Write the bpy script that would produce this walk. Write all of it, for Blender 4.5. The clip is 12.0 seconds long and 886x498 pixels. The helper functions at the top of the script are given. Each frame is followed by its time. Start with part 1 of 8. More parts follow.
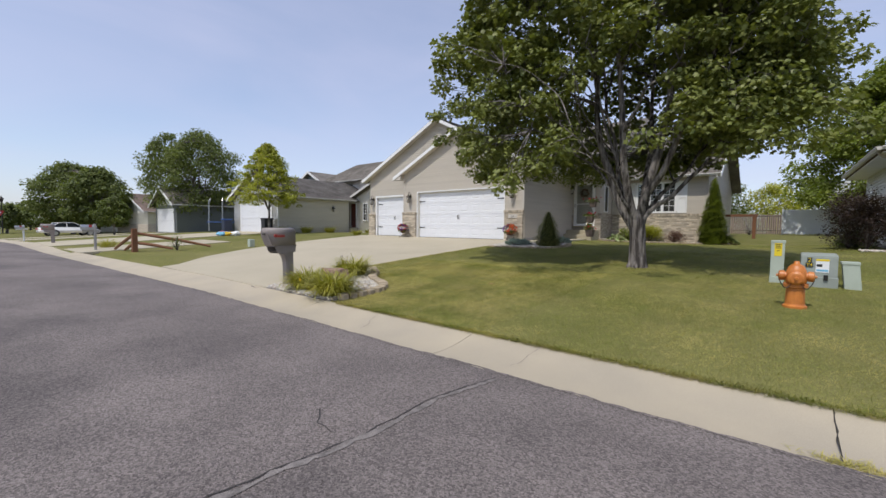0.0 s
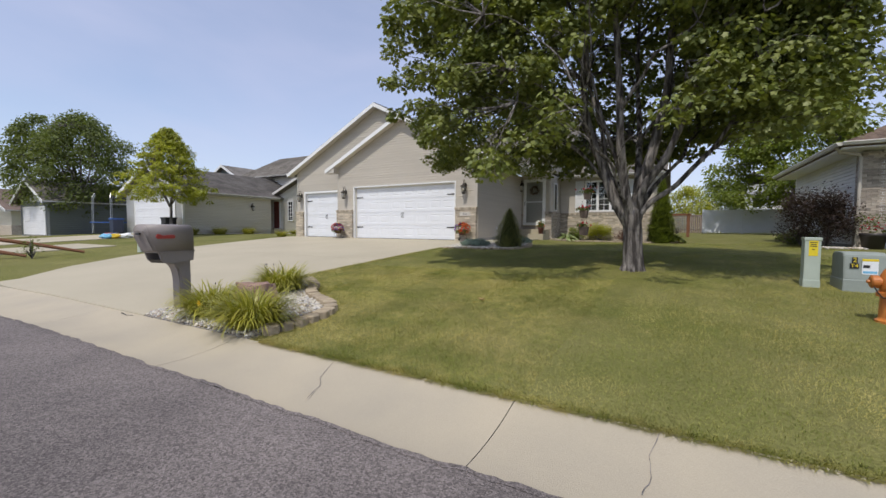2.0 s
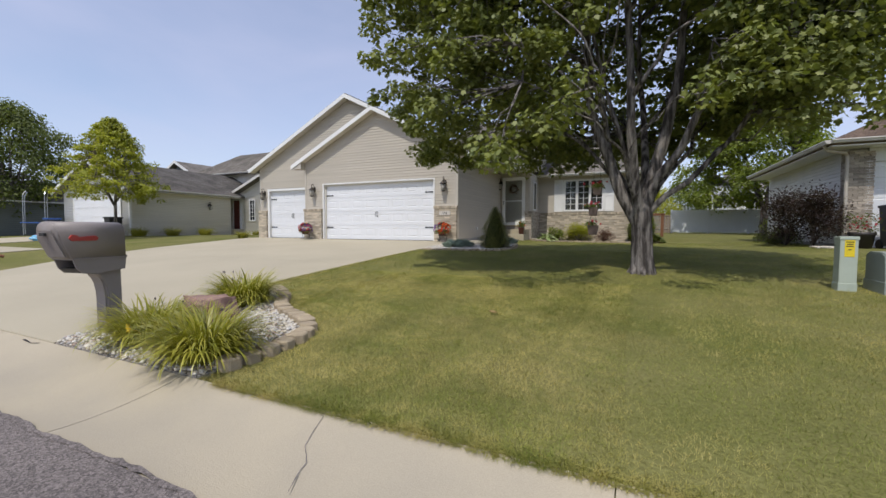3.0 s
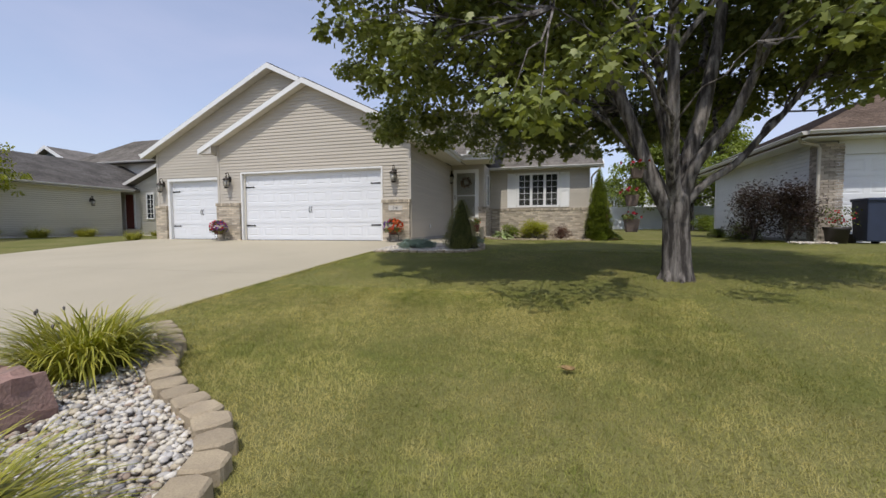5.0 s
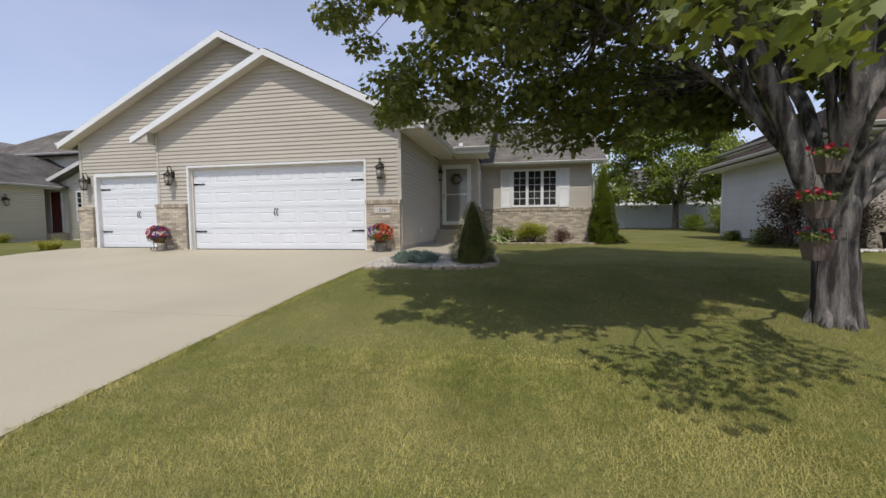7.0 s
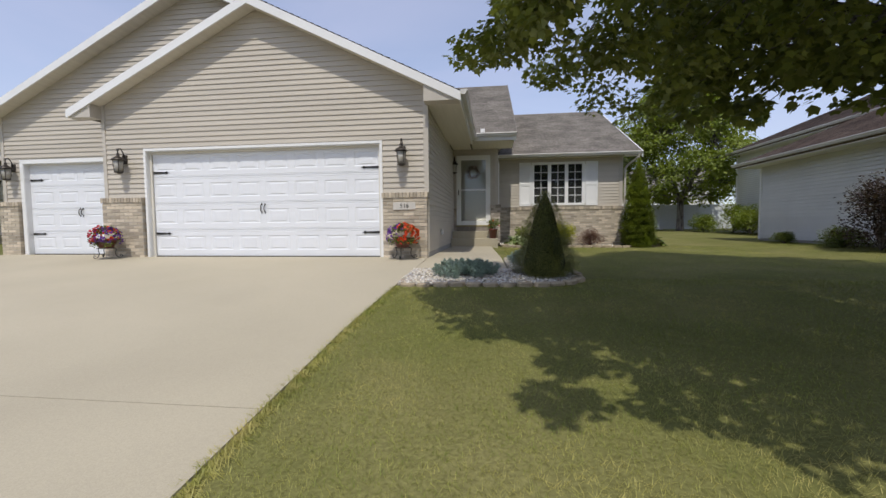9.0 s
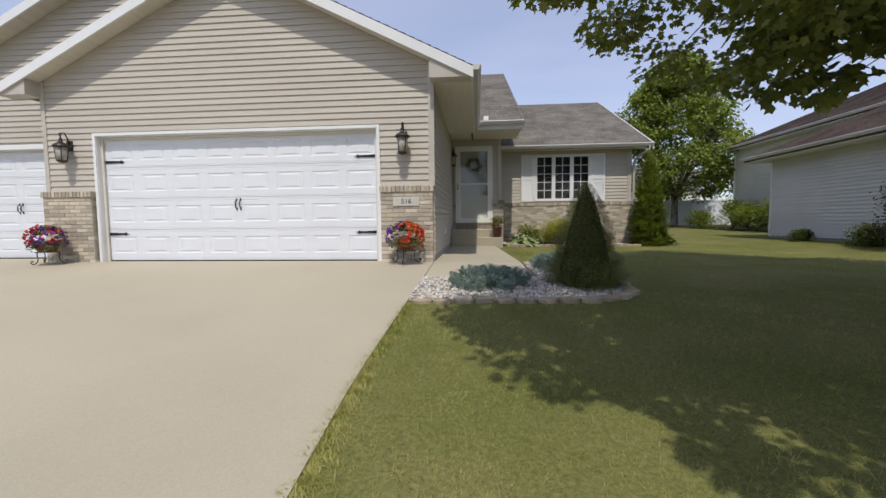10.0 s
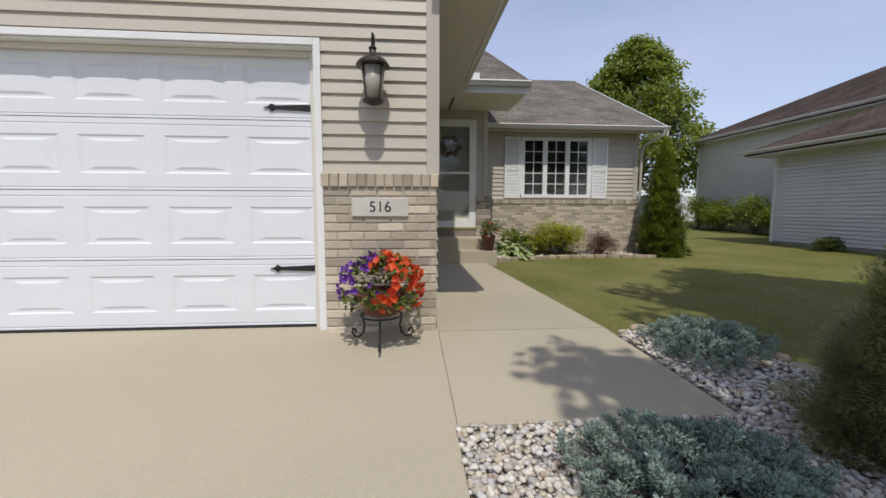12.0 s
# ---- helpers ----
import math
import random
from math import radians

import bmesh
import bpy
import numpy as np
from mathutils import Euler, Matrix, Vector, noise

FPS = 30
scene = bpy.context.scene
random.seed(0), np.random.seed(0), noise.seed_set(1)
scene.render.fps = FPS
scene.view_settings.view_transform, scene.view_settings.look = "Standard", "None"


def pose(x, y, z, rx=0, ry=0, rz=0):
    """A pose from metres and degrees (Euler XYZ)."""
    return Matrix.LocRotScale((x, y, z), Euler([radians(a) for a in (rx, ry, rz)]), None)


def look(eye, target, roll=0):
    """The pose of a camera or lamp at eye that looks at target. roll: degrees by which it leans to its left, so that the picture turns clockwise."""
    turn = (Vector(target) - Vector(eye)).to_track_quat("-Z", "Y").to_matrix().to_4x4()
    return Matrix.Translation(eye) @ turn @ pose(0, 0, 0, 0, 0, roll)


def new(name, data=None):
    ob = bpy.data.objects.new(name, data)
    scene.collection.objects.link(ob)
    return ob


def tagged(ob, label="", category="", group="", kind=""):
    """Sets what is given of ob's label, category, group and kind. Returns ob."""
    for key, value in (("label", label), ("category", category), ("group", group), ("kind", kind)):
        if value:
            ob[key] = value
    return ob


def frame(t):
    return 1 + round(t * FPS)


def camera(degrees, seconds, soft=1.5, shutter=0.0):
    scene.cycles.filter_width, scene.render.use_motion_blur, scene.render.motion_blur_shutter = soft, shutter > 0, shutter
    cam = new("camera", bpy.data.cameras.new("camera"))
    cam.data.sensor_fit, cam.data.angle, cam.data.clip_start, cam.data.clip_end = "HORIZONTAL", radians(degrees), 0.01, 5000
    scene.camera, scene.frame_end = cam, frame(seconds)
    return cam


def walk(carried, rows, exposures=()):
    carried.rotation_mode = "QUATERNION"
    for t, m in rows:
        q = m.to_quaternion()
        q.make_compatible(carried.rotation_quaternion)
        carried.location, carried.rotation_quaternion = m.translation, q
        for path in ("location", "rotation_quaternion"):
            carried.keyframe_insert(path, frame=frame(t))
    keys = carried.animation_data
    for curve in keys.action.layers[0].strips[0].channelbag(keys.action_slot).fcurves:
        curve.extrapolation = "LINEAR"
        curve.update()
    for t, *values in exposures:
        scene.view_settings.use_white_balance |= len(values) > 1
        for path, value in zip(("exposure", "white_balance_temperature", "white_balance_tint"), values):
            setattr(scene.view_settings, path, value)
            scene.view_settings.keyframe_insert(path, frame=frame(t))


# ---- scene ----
cam = camera(95.0, 12.0)
PATH = [
    (0, (8.05, -14.772, 0.551), (6.773, -13.237, 0.44), 0.5),
    (0.5, (7.625, -14.481, 0.545), (6.419, -12.888, 0.437), 0.5),
    (1, (7.192, -14.192, 0.523), (6.058, -12.548, 0.419), 0.5),
    (1.5, (6.767, -13.873, 0.497), (5.708, -12.18, 0.394), 0.4),
    (2, (6.336, -13.571, 0.472), (5.344, -11.837, 0.369), 0.3),
    (2.5, (5.937, -13.254, 0.456), (5.014, -11.482, 0.355), 0.2),
    (3, (5.523, -12.938, 0.447), (4.674, -11.13, 0.348), 0.2),
    (5, (4.064, -11.331, 0.423), (3.54, -9.404, 0.316), -0.2),
    (5.5, (3.725, -10.872, 0.482), (3.264, -8.929, 0.372), -0.2),
    (6, (3.432, -10.423, 0.533), (3.011, -8.471, 0.418), -0.4),
    (6.5, (3.158, -9.993, 0.586), (2.766, -8.035, 0.469), -0.5),
    (7, (2.821, -9.558, 0.648), (2.453, -7.596, 0.525), -0.5),
    (9, (1.245, -7.678, 0.621), (0.996, -5.697, 0.505), -0.5),
    (9.5, (0.943, -7.19, 0.655), (0.732, -5.206, 0.528), -0.5),
    (10, (0.71, -6.648, 0.671), (0.541, -4.66, 0.534), -0.6),
    (10.5, (0.473, -6.076, 0.687), (0.353, -4.085, 0.54), -0.5),
    (11, (0.232, -5.473, 0.743), (0.167, -3.48, 0.581), -0.4),
    (11.5, (-0.061, -4.532, 0.858), (-0.047, -2.54, 0.677), -0.2),
    (12, (-0.221, -3.265, 0.979), (-0.052, -1.281, 0.785), 0.1),
]
walk(cam, [(t, look(eye, target, roll)) for t, eye, target, roll in PATH])

# ---- world, sun ----
SUN_DIR = Vector((-0.03, 0.58, -1.0)).normalized()
world = bpy.data.worlds.new("sky_world")
scene.world = world
world.use_nodes = True
wn = world.node_tree.nodes
sky = wn.new("ShaderNodeTexSky")
sky.sky_type = "NISHITA"
sky.sun_disc = False
sky.sun_elevation = math.asin(-SUN_DIR.z)
sky.sun_rotation = math.atan2(-SUN_DIR.x, -SUN_DIR.y)
sky.air_density, sky.dust_density, sky.ozone_density = 1.0, 1.0, 2.4
wl = world.node_tree.links.new
wco = wn.new("ShaderNodeTexCoord")
wmap = wn.new("ShaderNodeMapping")
wmap.inputs["Scale"].default_value = (1.0, 1.0, 3.5)
cloud = wn.new("ShaderNodeTexNoise")
cloud.inputs["Scale"].default_value, cloud.inputs["Detail"].default_value, cloud.inputs["Distortion"].default_value = 1.6, 5, 0.5
wl(wco.outputs["Generated"], wmap.inputs["Vector"])
wl(wmap.outputs[0], cloud.inputs["Vector"])
veil = wn.new("ShaderNodeMapRange")
veil.inputs["From Min"].default_value, veil.inputs["From Max"].default_value = 0.35, 0.75
veil.inputs["To Min"].default_value, veil.inputs["To Max"].default_value = 0.34, 0.66
wl(cloud.outputs["Fac"], veil.inputs["Value"])
haze = wn.new("ShaderNodeMix")
haze.data_type = "RGBA"
haze.inputs["B"].default_value = (3.95, 4.0, 5.25, 1)
wl(veil.outputs[0], haze.inputs["Factor"])
wl(sky.outputs[0], haze.inputs["A"])
wn["Background"].inputs["Strength"].default_value = 0.17
wl(haze.outputs["Result"], wn["Background"].inputs["Color"])
sun = new("sun", bpy.data.lights.new("sun", "SUN"))
sun.data.energy, sun.data.angle, sun.data.color = 3.1, radians(0.6), (1.0, 0.95, 0.87)
sun.rotation_mode = "QUATERNION"
sun.rotation_quaternion = SUN_DIR.to_track_quat("-Z", "Y")
sun.location = (0, -30, 40)

rng = np.random.default_rng(7)


# ---- materials ----
def material(name, colour, rough=0.6, vary=0.12, scale=6.0, fine=90.0, bump=0.15, metal=0.0, spread=0.0, tint=None,
             island=0.0, stretch=(1, 1, 1), specular=0.5, stains=None, fleck=None):
    """Principled surface with stains, grain and relief; spread: piece by piece change, tint: second colour of the stains."""
    m = bpy.data.materials.new(name)
    m.use_nodes = True
    t = m.node_tree
    n, link = t.nodes, t.links.new
    b = n["Principled BSDF"]
    co = n.new("ShaderNodeTexCoord")
    mp = n.new("ShaderNodeMapping")
    mp.inputs["Scale"].default_value = stretch
    link(co.outputs["Object"], mp.inputs["Vector"])
    big = n.new("ShaderNodeTexNoise")
    big.inputs["Scale"].default_value, big.inputs["Detail"].default_value = scale, 6
    small = n.new("ShaderNodeTexNoise")
    small.inputs["Scale"].default_value, small.inputs["Detail"].default_value = fine, 4
    for q in (big, small):
        link(mp.outputs[0], q.inputs["Vector"])
    c2 = tint or tuple(c * (1 - 2.2 * vary) for c in colour)
    mix = n.new("ShaderNodeMix")
    mix.data_type = "RGBA"
    mix.inputs["A"].default_value, mix.inputs["B"].default_value = (*colour, 1), (*c2, 1)
    ramp = n.new("ShaderNodeMapRange")
    lo, hi = stains or (0.35, 0.75)
    ramp.inputs["From Min"].default_value, ramp.inputs["From Max"].default_value = lo, hi
    link(big.outputs["Fac"], ramp.inputs["Value"])
    link(ramp.outputs[0], mix.inputs["Factor"])
    hsv = n.new("ShaderNodeHueSaturation")
    val = n.new("ShaderNodeMapRange")
    val.inputs["From Min"].default_value, val.inputs["From Max"].default_value = 0.25, 0.75
    val.inputs["To Min"].default_value, val.inputs["To Max"].default_value = 1 - vary, 1 + vary
    link(small.outputs["Fac"], val.inputs["Value"])
    last = val.outputs[0]
    for amount, node, out in ((spread, "ShaderNodeObjectInfo", "Random"), (island, "ShaderNodeNewGeometry", "Random Per Island")):
        if amount:
            info = n.new(node)
            r = n.new("ShaderNodeMapRange")
            r.inputs["To Min"].default_value, r.inputs["To Max"].default_value = 1 - amount, 1 + amount
            link(info.outputs[out], r.inputs["Value"])
            mul = n.new("ShaderNodeMath")
            mul.operation = "MULTIPLY"
            link(last, mul.inputs[0])
            link(r.outputs[0], mul.inputs[1])
            last = mul.outputs[0]
    if fleck:
        vo = n.new("ShaderNodeTexVoronoi")
        vo.inputs["Scale"].default_value = fleck[0]
        link(mp.outputs[0], vo.inputs["Vector"])
        sep = n.new("ShaderNodeSeparateColor")
        link(vo.outputs["Color"], sep.inputs[0])
        r = n.new("ShaderNodeMapRange")
        r.inputs["From Min"].default_value = fleck[3] if len(fleck) > 3 else 0.0
        r.inputs["To Min"].default_value, r.inputs["To Max"].default_value = fleck[1], fleck[2]
        link(sep.outputs[0], r.inputs["Value"])
        mul = n.new("ShaderNodeMath")
        mul.operation = "MULTIPLY"
        link(last, mul.inputs[0])
        link(r.outputs[0], mul.inputs[1])
        last = mul.outputs[0]
    link(last, hsv.inputs["Value"])
    link(mix.outputs["Result"], hsv.inputs["Color"])
    link(hsv.outputs[0], b.inputs["Base Color"])
    b.inputs["Roughness"].default_value, b.inputs["Metallic"].default_value = rough, metal
    b.inputs["Specular IOR Level"].default_value = specular
    if bump:
        bp = n.new("ShaderNodeBump")
        bp.inputs["Strength"].default_value, bp.inputs["Distance"].default_value = bump, 0.01
        link(small.outputs["Fac"], bp.inputs["Height"])
        link(bp.outputs[0], b.inputs["Normal"])
    return m


def leaf_material(name, colour, second, through_light=0.35, rough=0.45, island=0.35):
    """Leaves: two greens mixed leaf by leaf, part of the light passes through."""
    m = bpy.data.materials.new(name)
    m.use_nodes = True
    t = m.node_tree
    n, link = t.nodes, t.links.new
    b = n["Principled BSDF"]
    geo = n.new("ShaderNodeNewGeometry")
    mix = n.new("ShaderNodeMix")
    mix.data_type = "RGBA"
    mix.inputs["A"].default_value, mix.inputs["B"].default_value = (*colour, 1), (*second, 1)
    link(geo.outputs["Random Per Island"], mix.inputs["Factor"])
    co = n.new("ShaderNodeTexCoord")
    ns = n.new("ShaderNodeTexNoise")
    ns.inputs["Scale"].default_value, ns.inputs["Detail"].default_value = 1.3, 4
    link(co.outputs["Object"], ns.inputs["Vector"])
    r = n.new("ShaderNodeMapRange")
    r.inputs["From Min"].default_value, r.inputs["From Max"].default_value = 0.3, 0.7
    r.inputs["To Min"].default_value, r.inputs["To Max"].default_value = 1 - island, 1 + island
    link(ns.outputs["Fac"], r.inputs["Value"])
    hsv = n.new("ShaderNodeHueSaturation")
    link(r.outputs[0], hsv.inputs["Value"])
    link(mix.outputs["Result"], hsv.inputs["Color"])
    link(hsv.outputs[0], b.inputs["Base Color"])
    b.inputs["Roughness"].default_value = rough
    tr = n.new("ShaderNodeBsdfTranslucent")
    tint = n.new("ShaderNodeMix")
    tint.data_type, tint.blend_type = "RGBA", "MULTIPLY"
    tint.inputs["Factor"].default_value = 1.0
    tint.inputs["B"].default_value = (1.25, 1.3, 0.55, 1)
    link(hsv.outputs[0], tint.inputs["A"])
    link(tint.outputs["Result"], tr.inputs["Color"])
    ms = n.new("ShaderNodeMixShader")
    ms.inputs[0].default_value = through_light
    link(b.outputs[0], ms.inputs[1])
    link(tr.outputs[0], ms.inputs[2])
    link(ms.outputs[0], n["Material Output"].inputs["Surface"])
    return m


def grass_material(name, green, straw):
    """Lawn blades: green, with straw-dry patches that grow towards the street, and blade by blade change."""
    m = leaf_material(name, green, tuple(1.55 * c for c in green), 0.22, 0.6, 0.22)
    t = m.node_tree
    n, link = t.nodes, t.links.new
    co = n.new("ShaderNodeTexCoord")
    ns = n.new("ShaderNodeTexNoise")
    ns.inputs["Scale"].default_value, ns.inputs["Detail"].default_value = 1.1, 7
    link(co.outputs["Object"], ns.inputs["Vector"])
    fine = n.new("ShaderNodeTexNoise")
    fine.inputs["Scale"].default_value, fine.inputs["Detail"].default_value = 9.0, 3
    link(co.outputs["Object"], fine.inputs["Vector"])
    add = n.new("ShaderNodeMath")
    link(ns.outputs["Fac"], add.inputs[0])
    half = n.new("ShaderNodeMath")
    half.operation = "MULTIPLY"
    half.inputs[1].default_value = 0.75
    link(fine.outputs["Fac"], half.inputs[0])
    link(half.outputs[0], add.inputs[1])
    sep = n.new("ShaderNodeSeparateXYZ")
    link(co.outputs["Object"], sep.inputs[0])
    dry = n.new("ShaderNodeMapRange")
    dry.inputs["From Min"].default_value, dry.inputs["From Max"].default_value = -3.0, -8.5
    dry.inputs["To Min"].default_value, dry.inputs["To Max"].default_value = -0.12, 0.06
    link(sep.outputs["Y"], dry.inputs["Value"])
    add2 = n.new("ShaderNodeMath")
    link(add.outputs[0], add2.inputs[0])
    link(dry.outputs[0], add2.inputs[1])
    r = n.new("ShaderNodeMapRange")
    r.inputs["From Min"].default_value, r.inputs["From Max"].default_value = 0.72, 1.08
    link(add2.outputs[0], r.inputs["Value"])
    mix = n.new("ShaderNodeMix")
    mix.data_type = "RGBA"
    mix.inputs["B"].default_value = (*straw, 1)
    geo = n.new("ShaderNodeNewGeometry")
    pale = n.new("ShaderNodeMapRange")
    pale.inputs["From Min"].default_value, pale.inputs["From Max"].default_value = 0.70, 1.0
    pale.inputs["To Max"].default_value = 0.75
    link(geo.outputs["Random Per Island"], pale.inputs["Value"])
    top = n.new("ShaderNodeMath")
    top.operation = "MAXIMUM"
    link(pale.outputs[0], top.inputs[0])
    link(r.outputs[0], top.inputs[1])
    hsv = [q for q in n if q.bl_idname == "ShaderNodeHueSaturation"][0]
    old = hsv.inputs["Color"].links[0].from_socket
    link(top.outputs[0], mix.inputs["Factor"])
    link(old, mix.inputs["A"])
    link(mix.outputs["Result"], hsv.inputs["Color"])
    return m


def stone_material(name, shades):
    """Mixed river stones: each stone takes one of several shades."""
    m = material(name, (0.8, 0.8, 0.8), 0.7, 0.1, 12, 90, 0.2, tint=(0.62, 0.6, 0.57))
    n, link = m.node_tree.nodes, m.node_tree.links.new
    geo = n.new("ShaderNodeNewGeometry")
    ramp = n.new("ShaderNodeValToRGB")
    ramp.color_ramp.interpolation = "CONSTANT"
    while len(ramp.color_ramp.elements) < len(shades):
        ramp.color_ramp.elements.new(0.5)
    for k, (e, c) in enumerate(zip(ramp.color_ramp.elements, shades)):
        e.position, e.color = k / len(shades), (*c, 1)
    link(geo.outputs["Random Per Island"], ramp.inputs[0])
    mul = n.new("ShaderNodeMix")
    mul.data_type, mul.blend_type = "RGBA", "MULTIPLY"
    mul.inputs["Factor"].default_value = 1.0
    b = n["Principled BSDF"]
    link(b.inputs["Base Color"].links[0].from_socket, mul.inputs["A"])
    link(ramp.outputs[0], mul.inputs["B"])
    link(mul.outputs["Result"], b.inputs["Base Color"])
    return m


def glass_material(name, colour=(0.85, 0.9, 0.92), gloss=0.03):
    m = bpy.data.materials.new(name)
    m.use_nodes = True
    b = m.node_tree.nodes["Principled BSDF"]
    b.inputs["Base Color"].default_value = (*colour, 1)
    b.inputs["Roughness"].default_value = gloss
    b.inputs["Transmission Weight"].default_value = 1.0
    b.inputs["IOR"].default_value = 1.45
    return m


SIDING = material("vinyl_siding", (0.50, 0.455, 0.385), 0.42, 0.05, 1.2, 60, 0.06, spread=0.03, stretch=(0.3, 0.3, 3), specular=0.35)
SIDING_GREY = material("grey_siding", (0.72, 0.69, 0.64), 0.5, 0.05, 1.0, 60, 0.06, spread=0.03, stretch=(0.3, 0.3, 3), specular=0.3)
SIDING_PALE = material("pale_siding", (0.66, 0.66, 0.645), 0.45, 0.05, 1.0, 60, 0.06, spread=0.03, specular=0.35)
SIDING_BLUE = material("blue_grey_siding", (0.17, 0.19, 0.20), 0.5, 0.05, 1.0, 60, 0.06, spread=0.03, specular=0.3)
WHITE = material("white_paint", (0.76, 0.76, 0.75), 0.35, 0.03, 2.0, 70, 0.05)
DOOR_WHITE = material("white_door_steel", (0.72, 0.735, 0.765), 0.32, 0.025, 1.5, 220, 0.06, stretch=(1, 1, 4))
DOOR_STOP = material("cream_door_stop", (0.62, 0.59, 0.52), 0.45, 0.04, 2, 60, 0.05)
TRIM = material("tan_trim", (0.50, 0.46, 0.40), 0.45, 0.05, 2, 60, 0.05)
SOFFIT = material("soffit_vinyl", (0.68, 0.64, 0.56), 0.5, 0.05, 2, 50, 0.08, stretch=(8, 0.5, 1))
GUTTER = material("gutter_metal", (0.62, 0.60, 0.57), 0.35, 0.05, 2, 60, 0.04)
CONCRETE = material("concrete", (0.42, 0.373, 0.275), 0.85, 0.06, 0.5, 200, 0.2, tint=(0.365, 0.324, 0.238), spread=0.03, fleck=(150, 0.95, 1.05))
KERB_CONCRETE = material("kerb_concrete", (0.42, 0.365, 0.27), 0.85, 0.08, 1.2, 140, 0.3, tint=(0.35, 0.31, 0.24), spread=0.04)
FOUNDATION = material("foundation_concrete", (0.36, 0.35, 0.33), 0.85, 0.1, 2, 90, 0.3)
ASPHALT = material("asphalt", (0.186, 0.161, 0.151), 0.85, 0.36, 0.8, 110, 0.9, tint=(0.112, 0.097, 0.093), specular=0.3, fleck=(95, 0.58, 1.42), stains=(0.38, 0.70))
SHINGLE = material("grey_brown_shingles", (0.205, 0.187, 0.168), 0.9, 0.2, 1.2, 60, 0.6, island=0.12, fleck=(22, 0.78, 1.22), specular=0.2)
SHINGLE_BROWN = material("brown_shingles", (0.185, 0.137, 0.11), 0.9, 0.2, 1.2, 60, 0.6, island=0.12, fleck=(22, 0.78, 1.22), specular=0.2)
MORTAR = material("mortar", (0.46, 0.42, 0.36), 0.9, 0.1, 8, 150, 0.3)
BRICK = material("tan_brick", (0.49, 0.425, 0.33), 0.85, 0.14, 9, 130, 0.4, tint=(0.38, 0.315, 0.235), spread=0.34)
BRICK_GREY = material("buff_brick", (0.40, 0.35, 0.29), 0.85, 0.14, 9, 130, 0.4, tint=(0.27, 0.23, 0.2), spread=0.35)
IRON = material("black_iron", (0.028, 0.026, 0.025), 0.45, 0.1, 20, 120, 0.1, metal=0.4)
BRONZE = material("dark_bronze", (0.05, 0.042, 0.036), 0.42, 0.1, 20, 120, 0.1, metal=0.6)
LAWN = material("lawn_soil", (0.12, 0.128, 0.036), 0.95, 0.3, 0.7, 45, 0.8, tint=(0.19, 0.175, 0.07), specular=0.1)
BLADE = grass_material("grass_blade", (0.132, 0.155, 0.020), (0.45, 0.385, 0.130))
MAPLE = leaf_material("maple_leaf", (0.120, 0.148, 0.036), (0.225, 0.245, 0.062), 0.27, 0.52, 0.28)
LEAF_DARK = leaf_material("dark_leaf", (0.085, 0.112, 0.030), (0.165, 0.195, 0.055), 0.4, 0.65, 0.3)
LEAF_YELLOW = leaf_material("yellow_green_leaf", (0.27, 0.30, 0.03), (0.44, 0.42, 0.05), 0.4, 0.5, 0.2)
LEAF_YOUNG = leaf_material("young_tree_leaf", (0.24, 0.275, 0.032), (0.42, 0.41, 0.055), 0.42, 0.5, 0.25)
LEAF_MID = leaf_material("mid_leaf", (0.075, 0.105, 0.02), (0.145, 0.175, 0.036), 0.35, 0.6, 0.25)
LEAF_BRIGHT = leaf_material("bright_leaf", (0.135, 0.18, 0.028), (0.25, 0.29, 0.055), 0.45, 0.6, 0.25)
LEAF_PURPLE = leaf_material("purple_leaf", (0.042, 0.028, 0.028), (0.092, 0.062, 0.054), 0.3, 0.45, 0.3)
LEAF_RED = leaf_material("red_leaf", (0.11, 0.045, 0.035), (0.17, 0.075, 0.05), 0.25, 0.5, 0.3)
LEAF_DRIED = leaf_material("dried_leaf", (0.20, 0.13, 0.07), (0.16, 0.05, 0.03), 0.1, 0.8, 0.3)
SPRUCE = leaf_material("spruce_needle", (0.165, 0.180, 0.060), (0.33, 0.33, 0.125), 0.2, 0.6, 0.35)
CEDAR = leaf_material("cedar_needle", (0.150, 0.195, 0.036), (0.27, 0.31, 0.066), 0.3, 0.55, 0.3)
JUNIPER = leaf_material("blue_juniper", (0.180, 0.250, 0.215), (0.320, 0.400, 0.345), 0.12, 0.6, 0.25)
DAYLILY = leaf_material("daylily_blade", (0.20, 0.215, 0.022), (0.42, 0.38, 0.07), 0.3, 0.4, 0.25)
HOSTA = leaf_material("hosta_leaf", (0.17, 0.25, 0.06), (0.52, 0.55, 0.34), 0.25, 0.4, 0.2)
BARK = material("maple_bark", (0.30, 0.272, 0.25), 0.95, 0.30, 3.0, 30, 1.8, tint=(0.062, 0.054, 0.05), stretch=(5, 5, 0.7), specular=0.12, stains=(0.38, 0.60))
# dark green-brown stands in for the shade deep inside the conifers
CORE = material("painted_inner_shade", (0.06, 0.068, 0.026), 0.95, 0.2, 9, 60, 0.4)
STONE = stone_material("river_stone", ((0.72, 0.67, 0.58), (0.46, 0.44, 0.42), (0.64, 0.56, 0.42), (0.86, 0.82, 0.75), (0.54, 0.48, 0.40), (0.62, 0.60, 0.58), (0.50, 0.39, 0.31), (0.78, 0.73, 0.64), (0.68, 0.66, 0.63), (0.80, 0.74, 0.62)))
BLOCK = material("tan_edging_block", (0.38, 0.31, 0.21), 0.9, 0.15, 8, 110, 0.5, tint=(0.29, 0.235, 0.165), spread=0.12)
